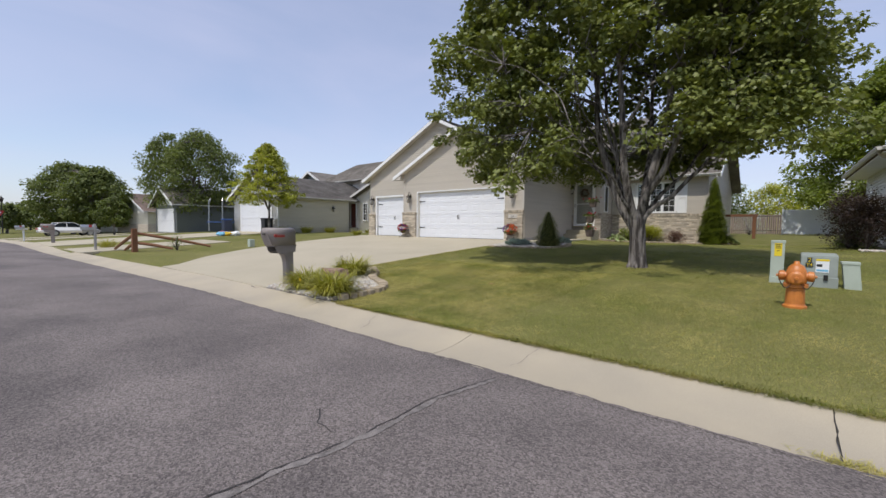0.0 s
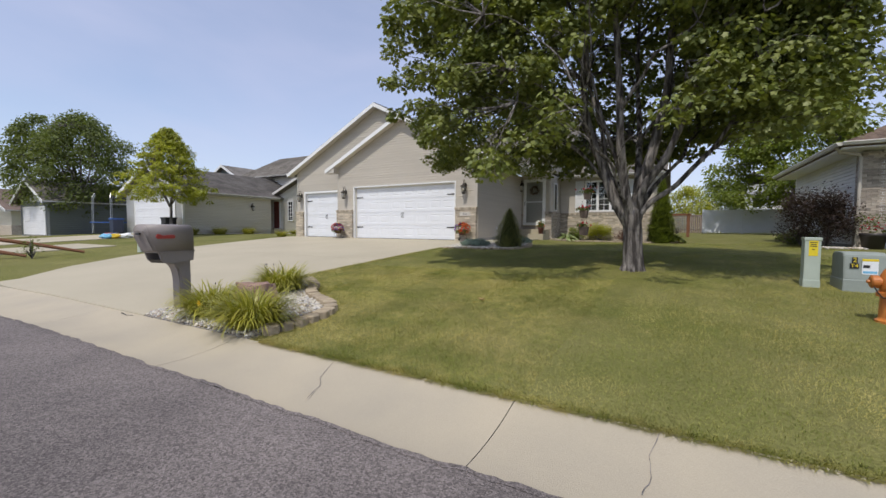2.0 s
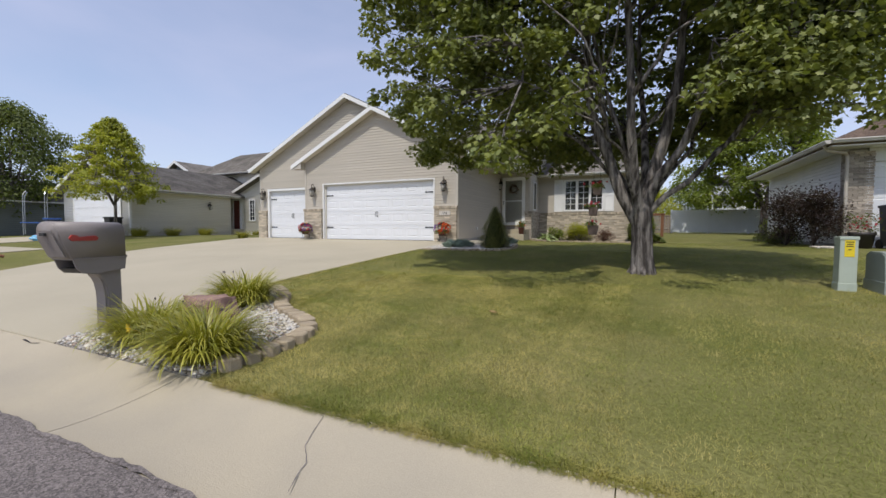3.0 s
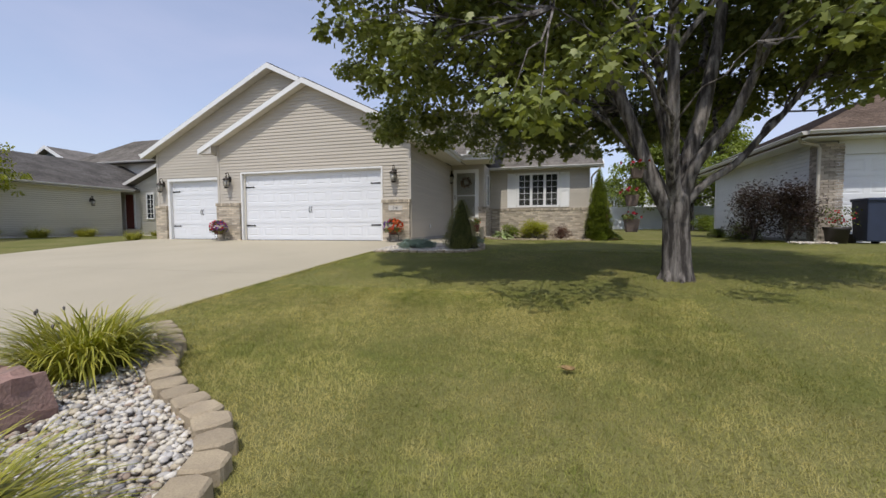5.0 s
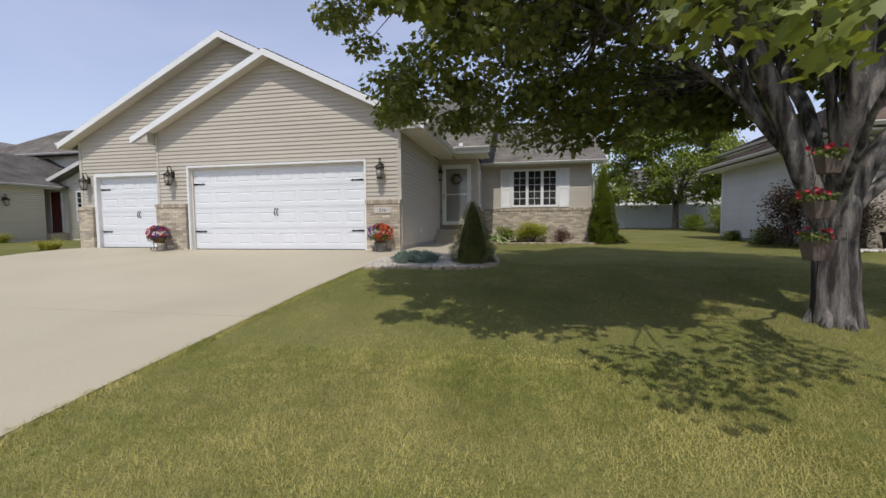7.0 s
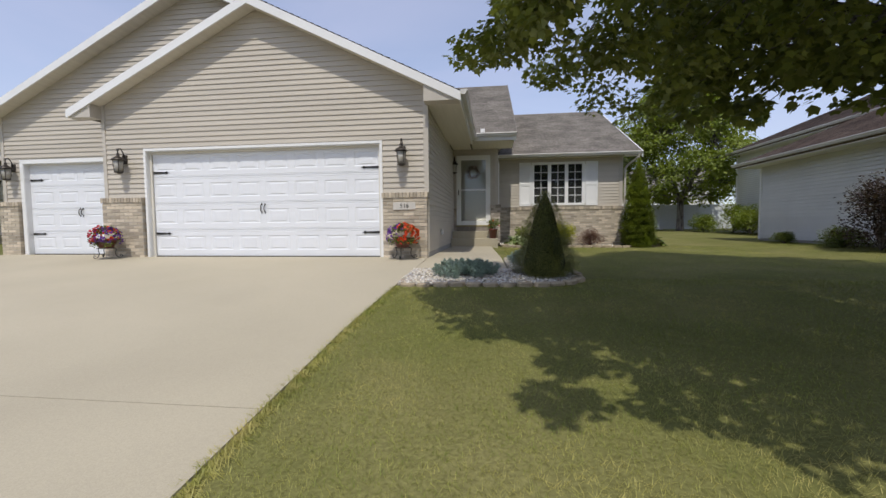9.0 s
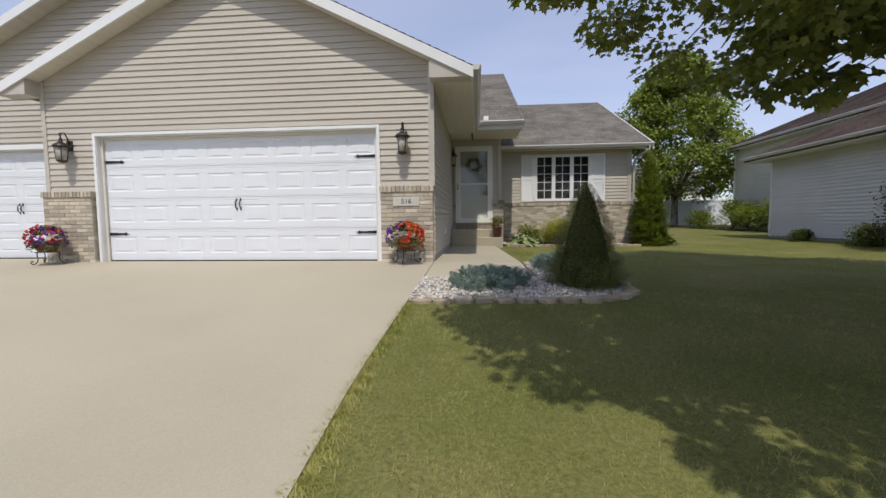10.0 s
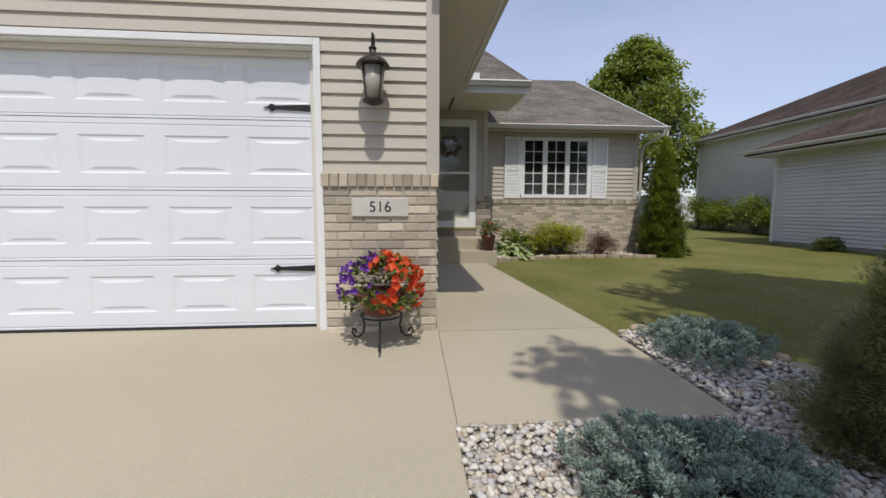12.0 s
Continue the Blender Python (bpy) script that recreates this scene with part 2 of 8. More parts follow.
BLOCK_GREY = material("grey_edging_block", (0.27, 0.24, 0.20), 0.9, 0.15, 8, 110, 0.5, tint=(0.2, 0.175, 0.15), spread=0.12)
BOULDER = material("red_brown_boulder", (0.33, 0.20, 0.165), 0.9, 0.2, 6, 60, 0.7, tint=(0.19, 0.135, 0.11))
MAILBOX = material("taupe_plastic", (0.26, 0.228, 0.212), 0.5, 0.06, 4, 150, 0.12)
# near-black paints the shade inside the paper slot; the door pull shares it
MAILBOX_DARK = material("slot_shade_and_pull_black", (0.03, 0.028, 0.027), 0.6, 0.1, 8, 90, 0.1)
FLAG_RED = material("red_flag_plastic", (0.42, 0.055, 0.045), 0.4, 0.06, 6, 90, 0.05)
HYDRANT = material("orange_hydrant_paint", (0.55, 0.19, 0.035), 0.42, 0.1, 9, 110, 0.2, tint=(0.38, 0.12, 0.025))
PEDESTAL = material("pale_green_plastic", (0.40, 0.45, 0.38), 0.5, 0.05, 5, 90, 0.06)
UTILITY = material("grey_green_steel", (0.27, 0.30, 0.27), 0.45, 0.06, 5, 90, 0.06)
LABEL_YELLOW = material("yellow_label", (0.72, 0.55, 0.02), 0.5, 0.05, 9, 90, 0.0)
LABEL_WHITE = material("white_label", (0.75, 0.76, 0.77), 0.5, 0.03, 9, 90, 0.0)
LABEL_BLACK = material("black_print", (0.02, 0.02, 0.02), 0.5, 0.05, 9, 90, 0.0)
LABEL_BLUE = material("blue_print", (0.16, 0.42, 0.62), 0.5, 0.05, 9, 90, 0.0)
PLATE = material("pale_stone_plate", (0.55, 0.52, 0.47), 0.6, 0.05, 9, 120, 0.1)
POT_RED = material("dark_red_pot", (0.13, 0.035, 0.025), 0.35, 0.1, 6, 70, 0.05)
POT_DARK = material("dark_planter", (0.035, 0.03, 0.028), 0.5, 0.1, 6, 70, 0.05)
PLANTER = material("weathered_planter", (0.15, 0.108, 0.085), 0.85, 0.2, 8, 60, 0.4)
POT_CLAY = material("tan_clay_pot", (0.33, 0.26, 0.2), 0.7, 0.1, 6, 70, 0.1)
SOIL = material("potting_soil", (0.03, 0.022, 0.016), 0.95, 0.2, 20, 80, 0.5)
PETAL_ORANGE = leaf_material("orange_petal", (0.70, 0.10, 0.02), (0.62, 0.05, 0.015), 0.25, 0.5, 0.1)
PETAL_PURPLE = leaf_material("purple_petal", (0.20, 0.055, 0.42), (0.13, 0.04, 0.33), 0.25, 0.5, 0.1)
PETAL_PINK = leaf_material("pink_petal", (0.48, 0.03, 0.07), (0.45, 0.02, 0.025), 0.25, 0.5, 0.1)
PETAL_YELLOW = leaf_material("yellow_petal", (0.7, 0.5, 0.02), (0.65, 0.42, 0.02), 0.25, 0.5, 0.1)
GLASS = glass_material("window_glass")
FROST = glass_material("seeded_lamp_glass", (0.62, 0.59, 0.52), 0.4)
FROST.node_tree.nodes["Principled BSDF"].inputs["Transmission Weight"].default_value = 0.45
# near-black colour put in as the dark of unlit rooms
DARK_ROOM = material("painted_room_dark", (0.035, 0.033, 0.032), 0.9, 0.1, 3, 40, 0.0)
BRASS = material("worn_brass_sill", (0.30, 0.25, 0.10), 0.5, 0.1, 8, 90, 0.1)
TEAL_DOOR = material("teal_door_paint", (0.31, 0.51, 0.55), 0.4, 0.04, 3, 80, 0.05)
RED_DOOR = material("dark_red_door", (0.12, 0.025, 0.02), 0.4, 0.06, 3, 80, 0.05)
RAIL_WOOD = material("red_brown_rail_wood", (0.22, 0.095, 0.045), 0.8, 0.2, 4, 60, 0.4, stretch=(3, 3, 12))
VINYL_FENCE = material("white_vinyl_fence", (0.72, 0.74, 0.76), 0.4, 0.03, 2, 60, 0.03)
RUBBER = material("black_rubber", (0.02, 0.02, 0.02), 0.7, 0.1, 9, 90, 0.1)
CAR_WHITE = material("white_car_paint", (0.72, 0.72, 0.71), 0.2, 0.02, 3, 60, 0.0)
CAR_GLASS = material("dark_car_glass", (0.02, 0.024, 0.028), 0.06, 0.02, 3, 60, 0.0)
STEEL = material("galvanised_steel", (0.45, 0.46, 0.47), 0.35, 0.06, 9, 90, 0.05, metal=0.8)
BLUE_PAD = material("blue_pad", (0.03, 0.10, 0.36), 0.5, 0.08, 5, 80, 0.1)
BIN_BLUE = material("dark_blue_bin", (0.025, 0.035, 0.07), 0.5, 0.08, 5, 80, 0.1)
BIN_BLACK = material("black_bin", (0.02, 0.02, 0.022), 0.5, 0.08, 5, 80, 0.1)
NET = material("black_netting", (0.03, 0.034, 0.036), 0.8, 0.1, 5, 80, 0.1)
GRAVEL = material("pale_gravel", (0.36, 0.33, 0.29), 0.9, 0.3, 14, 60, 1.0, tint=(0.24, 0.21, 0.18), fleck=(45, 0.6, 1.3))
MULCH = material("dark_mulch", (0.075, 0.055, 0.04), 0.95, 0.3, 12, 70, 0.8)
ROAD_SIGN = material("red_sign_paint", (0.45, 0.02, 0.025), 0.4, 0.05, 9, 90, 0.0)


# ---- building helpers ----
def origin_of(ob):
    v = Vector(ob.location)
    while ob.parent:
        ob = ob.parent
        v += Vector(ob.location)
    return v


def thing(name, at, label, category, group="", kind=""):
    ob = new(name)
    ob.empty_display_size = 0.1
    ob.location = at
    return tagged(ob, label, category, group, kind)


def adopt(ob, parent, label=""):
    ob.parent = parent
    if label:
        tagged(ob, label)
    return ob


def part(name, bm, mat, parent=None, label="", smooth=False):
    """Links a bmesh, given in world places, as one mesh object under a thing or part."""
    if parent is not None:
        bmesh.ops.translate(bm, vec=-origin_of(parent), verts=bm.verts)
    me = bpy.data.meshes.new(name)
    bm.normal_update()
    bm.to_mesh(me)
    bm.free()
    me.materials.append(mat)
    if smooth:
        me.polygons.foreach_set("use_smooth", [True] * len(me.polygons))
    ob = new(name, me)
    if parent is not None:
        adopt(ob, parent, label)
    elif label:
        tagged(ob, label)
    return ob


def raw(name, verts, loops, sizes, mat, parent=None, smooth=False):
    """A mesh object straight from arrays of vertices, loop indices and face sizes."""
    me = bpy.data.meshes.new(name)
    verts = np.asarray(verts, np.float32).reshape(-1, 3)
    if parent is not None:
        verts = verts - np.array(origin_of(parent), np.float32)
    loops, sizes = np.asarray(loops, np.int32).ravel(), np.asarray(sizes, np.int32).ravel()
    me.vertices.add(len(verts))
    me.vertices.foreach_set("co", verts.ravel())
    me.loops.add(len(loops))
    me.loops.foreach_set("vertex_index", loops)
    me.polygons.add(len(sizes))
    me.polygons.foreach_set("loop_start", np.concatenate(([0], np.cumsum(sizes)[:-1])).astype(np.int32))
    if smooth:
        me.polygons.foreach_set("use_smooth", np.ones(len(sizes), bool))
    me.update(calc_edges=True)
    me.materials.append(mat)
    ob = new(name, me)
    if parent is not None:
        ob.parent = parent
    return ob


def box(bm, x0, x1, y0, y1, z0, z1, bevel=0.0):
    r = bmesh.ops.create_cube(bm, size=1.0)
    vs = r["verts"]
    for v in vs:
        v.co = Vector(((x0 + x1) / 2 + v.co.x * (x1 - x0), (y0 + y1) / 2 + v.co.y * (y1 - y0), (z0 + z1) / 2 + v.co.z * (z1 - z0)))
    if bevel:
        es = {e for v in vs for e in v.link_edges}
        bmesh.ops.bevel(bm, geom=list(es), offset=bevel, segments=2, affect="EDGES", profile=0.6)
    return bm


def cube(*a, bevel=0.0):
    return box(bmesh.new(), *a, bevel=bevel)


def tube(bm, pts, radii, n=8, cap=True):
    """A round bar along points, with its own radius at each."""
    pts = [Vector(p) for p in pts]
    rings = []
    side = None
    for i, p in enumerate(pts):
        d = (pts[min(i + 1, len(pts) - 1)] - pts[max(i - 1, 0)]).normalized()
        if side is None:
            side = d.orthogonal().normalized()
        side = (side - d * side.dot(d)).normalized()
        up = d.cross(side)
        r = radii[i] if hasattr(radii, "__len__") else radii
        rings.append([bm.verts.new(p + (side * math.cos(6.2832 * k / n) + up * math.sin(6.2832 * k / n)) * r) for k in range(n)])
    for a, b in zip(rings, rings[1:]):
        for k in range(n):
            bm.faces.new((a[k], a[(k + 1) % n], b[(k + 1) % n], b[k]))
    if cap:
        bm.faces.new(rings[0][::-1])
        bm.faces.new(rings[-1])
    return bm


def lathe(bm, at, profile, n=20):
    """Turns (radius, height) pairs round a vertical axis."""
    at = Vector(at)
    rings = [[bm.verts.new(at + Vector((r * math.cos(6.2832 * k / n), r * math.sin(6.2832 * k / n), z))) for k in range(n)] for r, z in profile]
    for a, b in zip(rings, rings[1:]):
        for k in range(n):
            bm.faces.new((a[k], a[(k + 1) % n], b[(k + 1) % n], b[k]))
    bm.faces.new(rings[0][::-1])
    bm.faces.new(rings[-1])
    return bm


def prism(bm, poly, a, b):
    """A solid between polygon poly moved by a and by b (3D points and offsets)."""
    pa = [bm.verts.new(Vector(p) + Vector(a)) for p in poly]
    pb = [bm.verts.new(Vector(p) + Vector(b)) for p in poly]
    bm.faces.new(pa[::-1])
    bm.faces.new(pb)
    n = len(poly)
    for i in range(n):
        bm.faces.new((pa[i], pa[(i + 1) % n], pb[(i + 1) % n], pb[i]))
    bmesh.ops.recalc_face_normals(bm, faces=bm.faces)
    return bm


def blob(bm, at, size, seed=0, rough=0.18, sub=2):
    """An uneven rounded lump."""
    r = bmesh.ops.create_icosphere(bm, subdivisions=sub, radius=1.0)
    for v in r["verts"]:
        k = 1 + rough * noise.noise(v.co * 1.7 + Vector((seed * 3.1, seed, 0)))
        v.co = Vector((at[0] + v.co.x * size[0] * k, at[1] + v.co.y * size[1] * k, at[2] + v.co.z * size[2] * k))
    return bm


# ---- lie of the land ----
def kerb_back(x):
    return -11.13 - 0.045 * min(max(0.0, -2.0 - x), 12.0) - 0.01 * max(0.0, -14 - x)


def fall(x):
    """The street drops gently towards the west."""
    return 0.019 * min(max(0.0, -26.0 - x), 45.0)


def road_edge(x):
    return -11.90 - 0.04 * min(max(0.0, -x), 14.0) - 0.01 * max(0.0, -14 - x)


def land(x, y):
    """Height of the lawn: level by the garage, falling to the kerb, a little lower before the wing, rising at the back."""
    k = kerb_back(x)
    if y <= k:
        return -0.62 - fall(x)
    z = 0.056 * min(y, 0.0) * (-11.1 / k)
    low = min(max((x - 1.4) / 0.8, 0.0), 1.0) * min(max((9.6 - x) / 1.5, 0.0), 1.0) if y < 9 else 0.0
    z = z + (min(z, -0.12) - z) * low
    return z + 0.014 * min(max(y - 9.0, 0.0), 14.0) - fall(x)


def ground_sheet():
    xs = np.unique(np.concatenate((np.arange(-60, 30.01, 1.0), np.array([-900, -400, -200, -120, -80, 45, 70, 120, 250, 500, 900]))))
    ys = np.unique(np.concatenate((np.arange(-11.0, 12.01, 0.5), np.array([-600, -250, -100, -50, -30, -22.2, -21.2, -12.5, -11.75, 18, 25, 40, 70, 120, 250, 500, 900]))))
    bm = bmesh.new()
    grid = []
    for x in xs:
        row = []
        for y in ys:
            z = land(x, y)
            if -21.5 < y < kerb_back(x) - 0.12:
                z = -0.95 - fall(x)
            row.append(bm.verts.new((x, y, z)))
        grid.append(row)
    for i in range(len(xs) - 1):
        for j in range(len(ys) - 1):
            bm.faces.new((grid[i][j], grid[i + 1][j], grid[i + 1][j + 1], grid[i][j + 1]))
    return tagged(part("ground", bm, LAWN, smooth=True), "mown lawn ground sheet with dry patches", "lawn", kind="structure")


def strip(bm, xs, left, right, height, cols=8, thick=0.14):
    """A slab along x between two edge lines y = left(x), right(x)."""
    rows = [[bm.verts.new((x, left(x) + (right(x) - left(x)) * c / cols, height(x, left(x) + (right(x) - left(x)) * c / cols))) for c in range(cols + 1)] for x in xs]
    for a, b in zip(rows, rows[1:]):
        for c in range(cols):
            bm.faces.new((a[c], b[c], b[c + 1], a[c + 1]))
    border = [e for e in bm.edges if len(e.link_faces) == 1]
    r = bmesh.ops.extrude_edge_only(bm, edges=border)
    bmesh.ops.translate(bm, vec=(0, 0, -thick), verts=[v for v in r["geom"] if isinstance(v, bmesh.types.BMVert)])
    bmesh.ops.recalc_face_normals(bm, faces=bm.faces)
    return bm


ground_sheet()


def road_height(x, y):
    e = road_edge(x)
    return (-0.675 + 0.07 * (1 - ((y + 16.6) / (16.6 + e)) ** 2) if -21.3 < y else -0.675) - fall(x)


road = part("road", strip(bmesh.new(), [-300, -150, -90, -71, -60] + [x * 1.5 for x in range(-30, 13)] + [25, 40, 80, 200],
                          lambda x: -21.2, road_edge, road_height, 24), ASPHALT, smooth=False)
tagged(road, "worn grey asphalt street with patches and cracks", "road", kind="structure")


def kerb_height(x, y):
    f = (kerb_back(x) - y) / (kerb_back(x) - road_edge(x))
    return -0.615 - 0.08 * (1 - (1 - f / 0.78) ** 2) - fall(x)


kerb = thing("kerb", (0, -11.5, -0.6), "pale concrete rolled kerb with gutter pan along the street", "kerb", kind="structure")
x = -63.64
while x < 40:
    w = 2.88
    part("kerb_slab", strip(bmesh.new(), [x + 0.003 + (w - 0.006) * k / 6 for k in range(7)], road_edge, kerb_back, kerb_height, 14, 0.2), KERB_CONCRETE, kerb)
    x += w
part("far_kerb", strip(bmesh.new(), [-300, -150, -71, -26, 0, 200], lambda x: -22.0, lambda x: -21.2, lambda x, y: -0.62 - fall(x), 2), KERB_CONCRETE, kerb)


# ---- driveway and walk ----
def drive_left(y):
    return float(np.interp(y, [-11.6, -11.0, -9.6, -7.8, -4.7, -1.1, 0.6], [-5.1, -4.7, -6.4, -7.8, -9.3, -10.15, -10.2]))


def drive_right(y):
    return float(np.interp(y, [-11.6, -11.0, -9.4, -8.5, -7.6, -6.0, -4.4, -2.2, 0.6], [0.8, 0.72, 0.45, 0.25, 0.15, 0.08, 0.0, 0.0, 0.0]))


def drive_slab(y0, y1, name="concrete_slab"):
    bm = bmesh.new()
    n = max(2, int((y1 - y0) / 0.4))
    rows = []
    for k in range(n + 1):
        y = y0 + (y1 - y0) * k / n
        a, b = drive_left(y), drive_right(y)
        row = []
        for c in range(17):
            xx = a + (b - a) * c / 16
            yy = y if y > -10.9 else max(y, kerb_back(xx) + 0.0008)
            row.append(bm.verts.new((xx, yy, land(xx, yy) + 0.02)))
        rows.append(row)
    for a, b in zip(rows, rows[1:]):
        for c in range(16):
            bm.faces.new((a[c], a[c + 1], b[c + 1], b[c]))
    border = [e for e in bm.edges if len(e.link_faces) == 1]
    r = bmesh.ops.extrude_edge_only(bm, edges=border)
    bmesh.ops.translate(bm, vec=(0, 0, -0.12), verts=[v for v in r["geom"] if isinstance(v, bmesh.types.BMVert)])
    bmesh.ops.recalc_face_normals(bm, faces=bm.faces)
    return part(name, bm, CONCRETE, driveway)


driveway = thing("driveway", (-4, -5, -0.3), "wide pale concrete driveway flaring to the garage doors", "driveway", kind="structure")
for y0, y1 in ((-11.2, -5.797), (-5.79, 0.0)):
    drive_slab(y0, y1)
bm = bmesh.new()
box(bm, -10.15, -6.93, 0.004, 0.57, -0.1, 0.02)
part("concrete_slab", bm, CONCRETE, driveway)
walk_way = thing("front_walk", (0.7, 1.3, 0), "pale concrete front walk to the entry steps", "path", kind="structure")
for y0, y1, xr0, xr1 in ((-1.42, -0.13, 1.45, 1.38), (-0.12, 3.9, 1.38, 1.16)):
    bm = bmesh.new()
    prism(bm, [(0.012, y0, 0), (xr0, y0, 0), (xr1, y1, 0), (0.012, y1, 0)], (0, 0, -0.12), (0, 0, 0.022))
    for v in bm.verts:
        v.co.z += 0.056 * min(v.co.y, 0)
    part("concrete_slab", bm, CONCRETE, walk_way)
bm = bmesh.new()
prism(bm, [(-0.004, -1.42, -0.0795), (0.014, -1.42, -0.0795), (0.014, 0.0, 0), (-0.004, 0.0, 0)], (0, 0, -0.1), (0, 0, 0.006))
part("joint_filler", bm, MORTAR, walk_way)


# ---- walls: boards and bricks ----
def boards(wall, o, u, n, spans, z0, z1, h=0.1016, mat=None, z_first=None, deep=0.023):
    """Lapped boards on a wall: o a point, u along, n outward; spans(z) gives the stretches along u at a height."""
    o, u, n = Vector(o), Vector(u), Vector(n)
    z = z0
    while z < z1 - 0.01:
        zt = min(z + h, z1)
        low, top = spans(z + 0.004), spans(zt - 0.004)
        for (a, b), (c, d) in zip(low, top if len(top) == len(low) else low):
            if b - a < 0.02:
                continue
            c, d = max(c, a), min(d, b)
            if d < c:
                c = d = (c + d) / 2
            bm = bmesh.new()
            base = o.copy()
            pts = []
            for s, out, zz in ((a, 0.0, z), (b, 0.0, z), (d, 0.0, zt), (c, 0.0, zt), (a, deep, z), (b, deep, z), (d, 0.005, zt), (c, 0.005, zt)):
                p = base + u * s + n * out
                pts.append(bm.verts.new((p.x, p.y, zz)))
            for f in ((4, 5, 6, 7), (0, 1, 5, 4), (1, 2, 6, 5), (3, 0, 4, 7), (2, 3, 7, 6)):
                try:
                    bm.faces.new([pts[i] for i in f])
                except ValueError:
                    pass
            bmesh.ops.recalc_face_normals(bm, faces=bm.faces)
            part("siding_board", bm, mat or SIDING, wall)
        z = zt


brick_meshes = {}


def brick_mesh(w, h, d, mat):
    key = (round(w, 3), round(h, 3), round(d, 3), mat.name)
    if key not in brick_meshes:
        bm = cube(-w / 2, w / 2, 0, d, 0, h)
        fe = [e for e in bm.edges if all(abs(v.co.y) < 1e-5 for v in e.verts)]
        bmesh.ops.bevel(bm, geom=fe, offset=0.004, segments=1, affect="EDGES")
        me = bpy.data.meshes.new("brick")
        bm.to_mesh(me)
        bm.free()
        me.materials.append(mat)
        brick_meshes[key] = me
    return brick_meshes[key]


def bricks(wall, o, u, n, length, z0, courses, mat=None, depth=0.09, cap=True, seed=1):
    """Running-bond bricks with recessed joints and a rowlock cap; o: start of the face line."""
    mat = mat or BRICK
    o, u, n = Vector(o), Vector(u).normalized(), Vector(n).normalized()
    turn = Matrix((u, -n, Vector((0, 0, 1)))).transposed().to_4x4()
    base = origin_of(wall)
    pick = random.Random(seed)

    def lay(s, z, w, h, d, out=0.0):
        ob = new("brick", brick_mesh(w, h, d, mat))
        ob.parent = wall
        p = o + u * s + n * (out + pick.uniform(-0.0015, 0.0015)) - base
        ob.matrix_basis = Matrix.Translation((p.x, p.y, z - base.z)) @ turn
    for c in range(courses):
        s = 0.0
        z = z0 + c * 0.0677
        first = True
        while s < length - 0.02:
            w = 0.203
            if first and c % 2:
                w = 0.1015
            if s + w > length:
                w = length - s
            first = False
            if w > 0.03:
                lay(s + w / 2, z, w - 0.010, 0.0575, depth)
            s += w
    if cap:
        k = max(1, round(length / 0.068))
        w = (length + 0.03) / k
        for i in range(k):
            lay(-0.015 + w * (i + 0.5), z0 + courses * 0.0677, w - 0.009, 0.098, depth + 0.03, 0.022)


def mortar(wall, x0, x1, y0, y1, z0, z1):
    part("mortar_core", cube(x0, x1, y0, y1, z0, z1), MORTAR, wall)


# ---- roofs ----
def roof_slope(parent, eave_a, eave_b, ridge_a, ridge_b, mat, thick=0.13, course=0.145, strips=True):
    """A roof plane from its eave line to its ridge line, laid with lapped courses of shingle tabs."""
    ea, eb, ra, rb = (Vector(p) for p in (eave_a, eave_b, ridge_a, ridge_b))
    nrm = (eb - ea).cross(ra - ea)
    if nrm.length < 1e-6:
        nrm = (eb - ea).cross(rb - ea)
    nrm.normalize()
    if nrm.z < 0:
        nrm = -nrm
    deck = bmesh.new()
    poly = [ea, eb, rb, ra] if (ra - rb).length > 0.02 else [ea, eb, rb]
    prism(deck, poly, nrm * -thick, nrm * -0.02)
    deck_ob = part("roof_deck", deck, mat, parent)
    if not strips:
        return deck_ob
    run = max((ra - ea).length, (rb - eb).length)
    k = max(1, int(run / course))
    verts, loops, sizes = [], [], []
    for i in range(k):
        f0, f1 = i / k, min(1.0, (i + 1.25) / k)
        a0, b0, a1, b1 = ea.lerp(ra, f0), eb.lerp(rb, f0), ea.lerp(ra, f1), eb.lerp(rb, f1)
        span = (b0 - a0).length
        tabs = max(1, int(span / 0.32))
        off = 0.5 * (i % 2)
        cuts = sorted({0.0, 1.0, *[min(1.0, max(0.0, (q + off) / tabs)) for q in range(tabs + 1)]})
        for c0, c1 in zip(cuts, cuts[1:]):
            lift = nrm * (0.004 + 0.003 * rng.random())
            q = len(verts)
            drop = (ea - ra).normalized() * (0.012 * rng.random())
            for p in (a0.lerp(b0, c0) + lift + drop, a0.lerp(b0, c1) + lift + drop, a1.lerp(b1, c1) - nrm * 0.012, a1.lerp(b1, c0) - nrm * 0.012,
                      a0.lerp(b0, c0) - nrm * 0.02 + drop, a0.lerp(b0, c1) - nrm * 0.02 + drop):
                verts.append(p)
            loops += [q, q + 1, q + 2, q + 3, q + 4, q + 5, q + 1, q]
            sizes += [4, 4]
    s = raw("shingle_layer", np.array([tuple(v) for v in verts]), loops, sizes, mat, parent)
    tagged(s, kind="stuff")
    return deck_ob


def board_along(parent, name, a, b, drop, thick, mat, out=(0, -1, 0), label=""):
    """A fascia or rake board below the line a to b: drop high, thick along out."""
    a, b, out = Vector(a), Vector(b), Vector(out)
    bm = bmesh.new()
    prism(bm, [a, b, b - Vector((0, 0, drop)), a - Vector((0, 0, drop))], out * 0.0, out * thick)
    return part(name, bm, mat, parent, label)


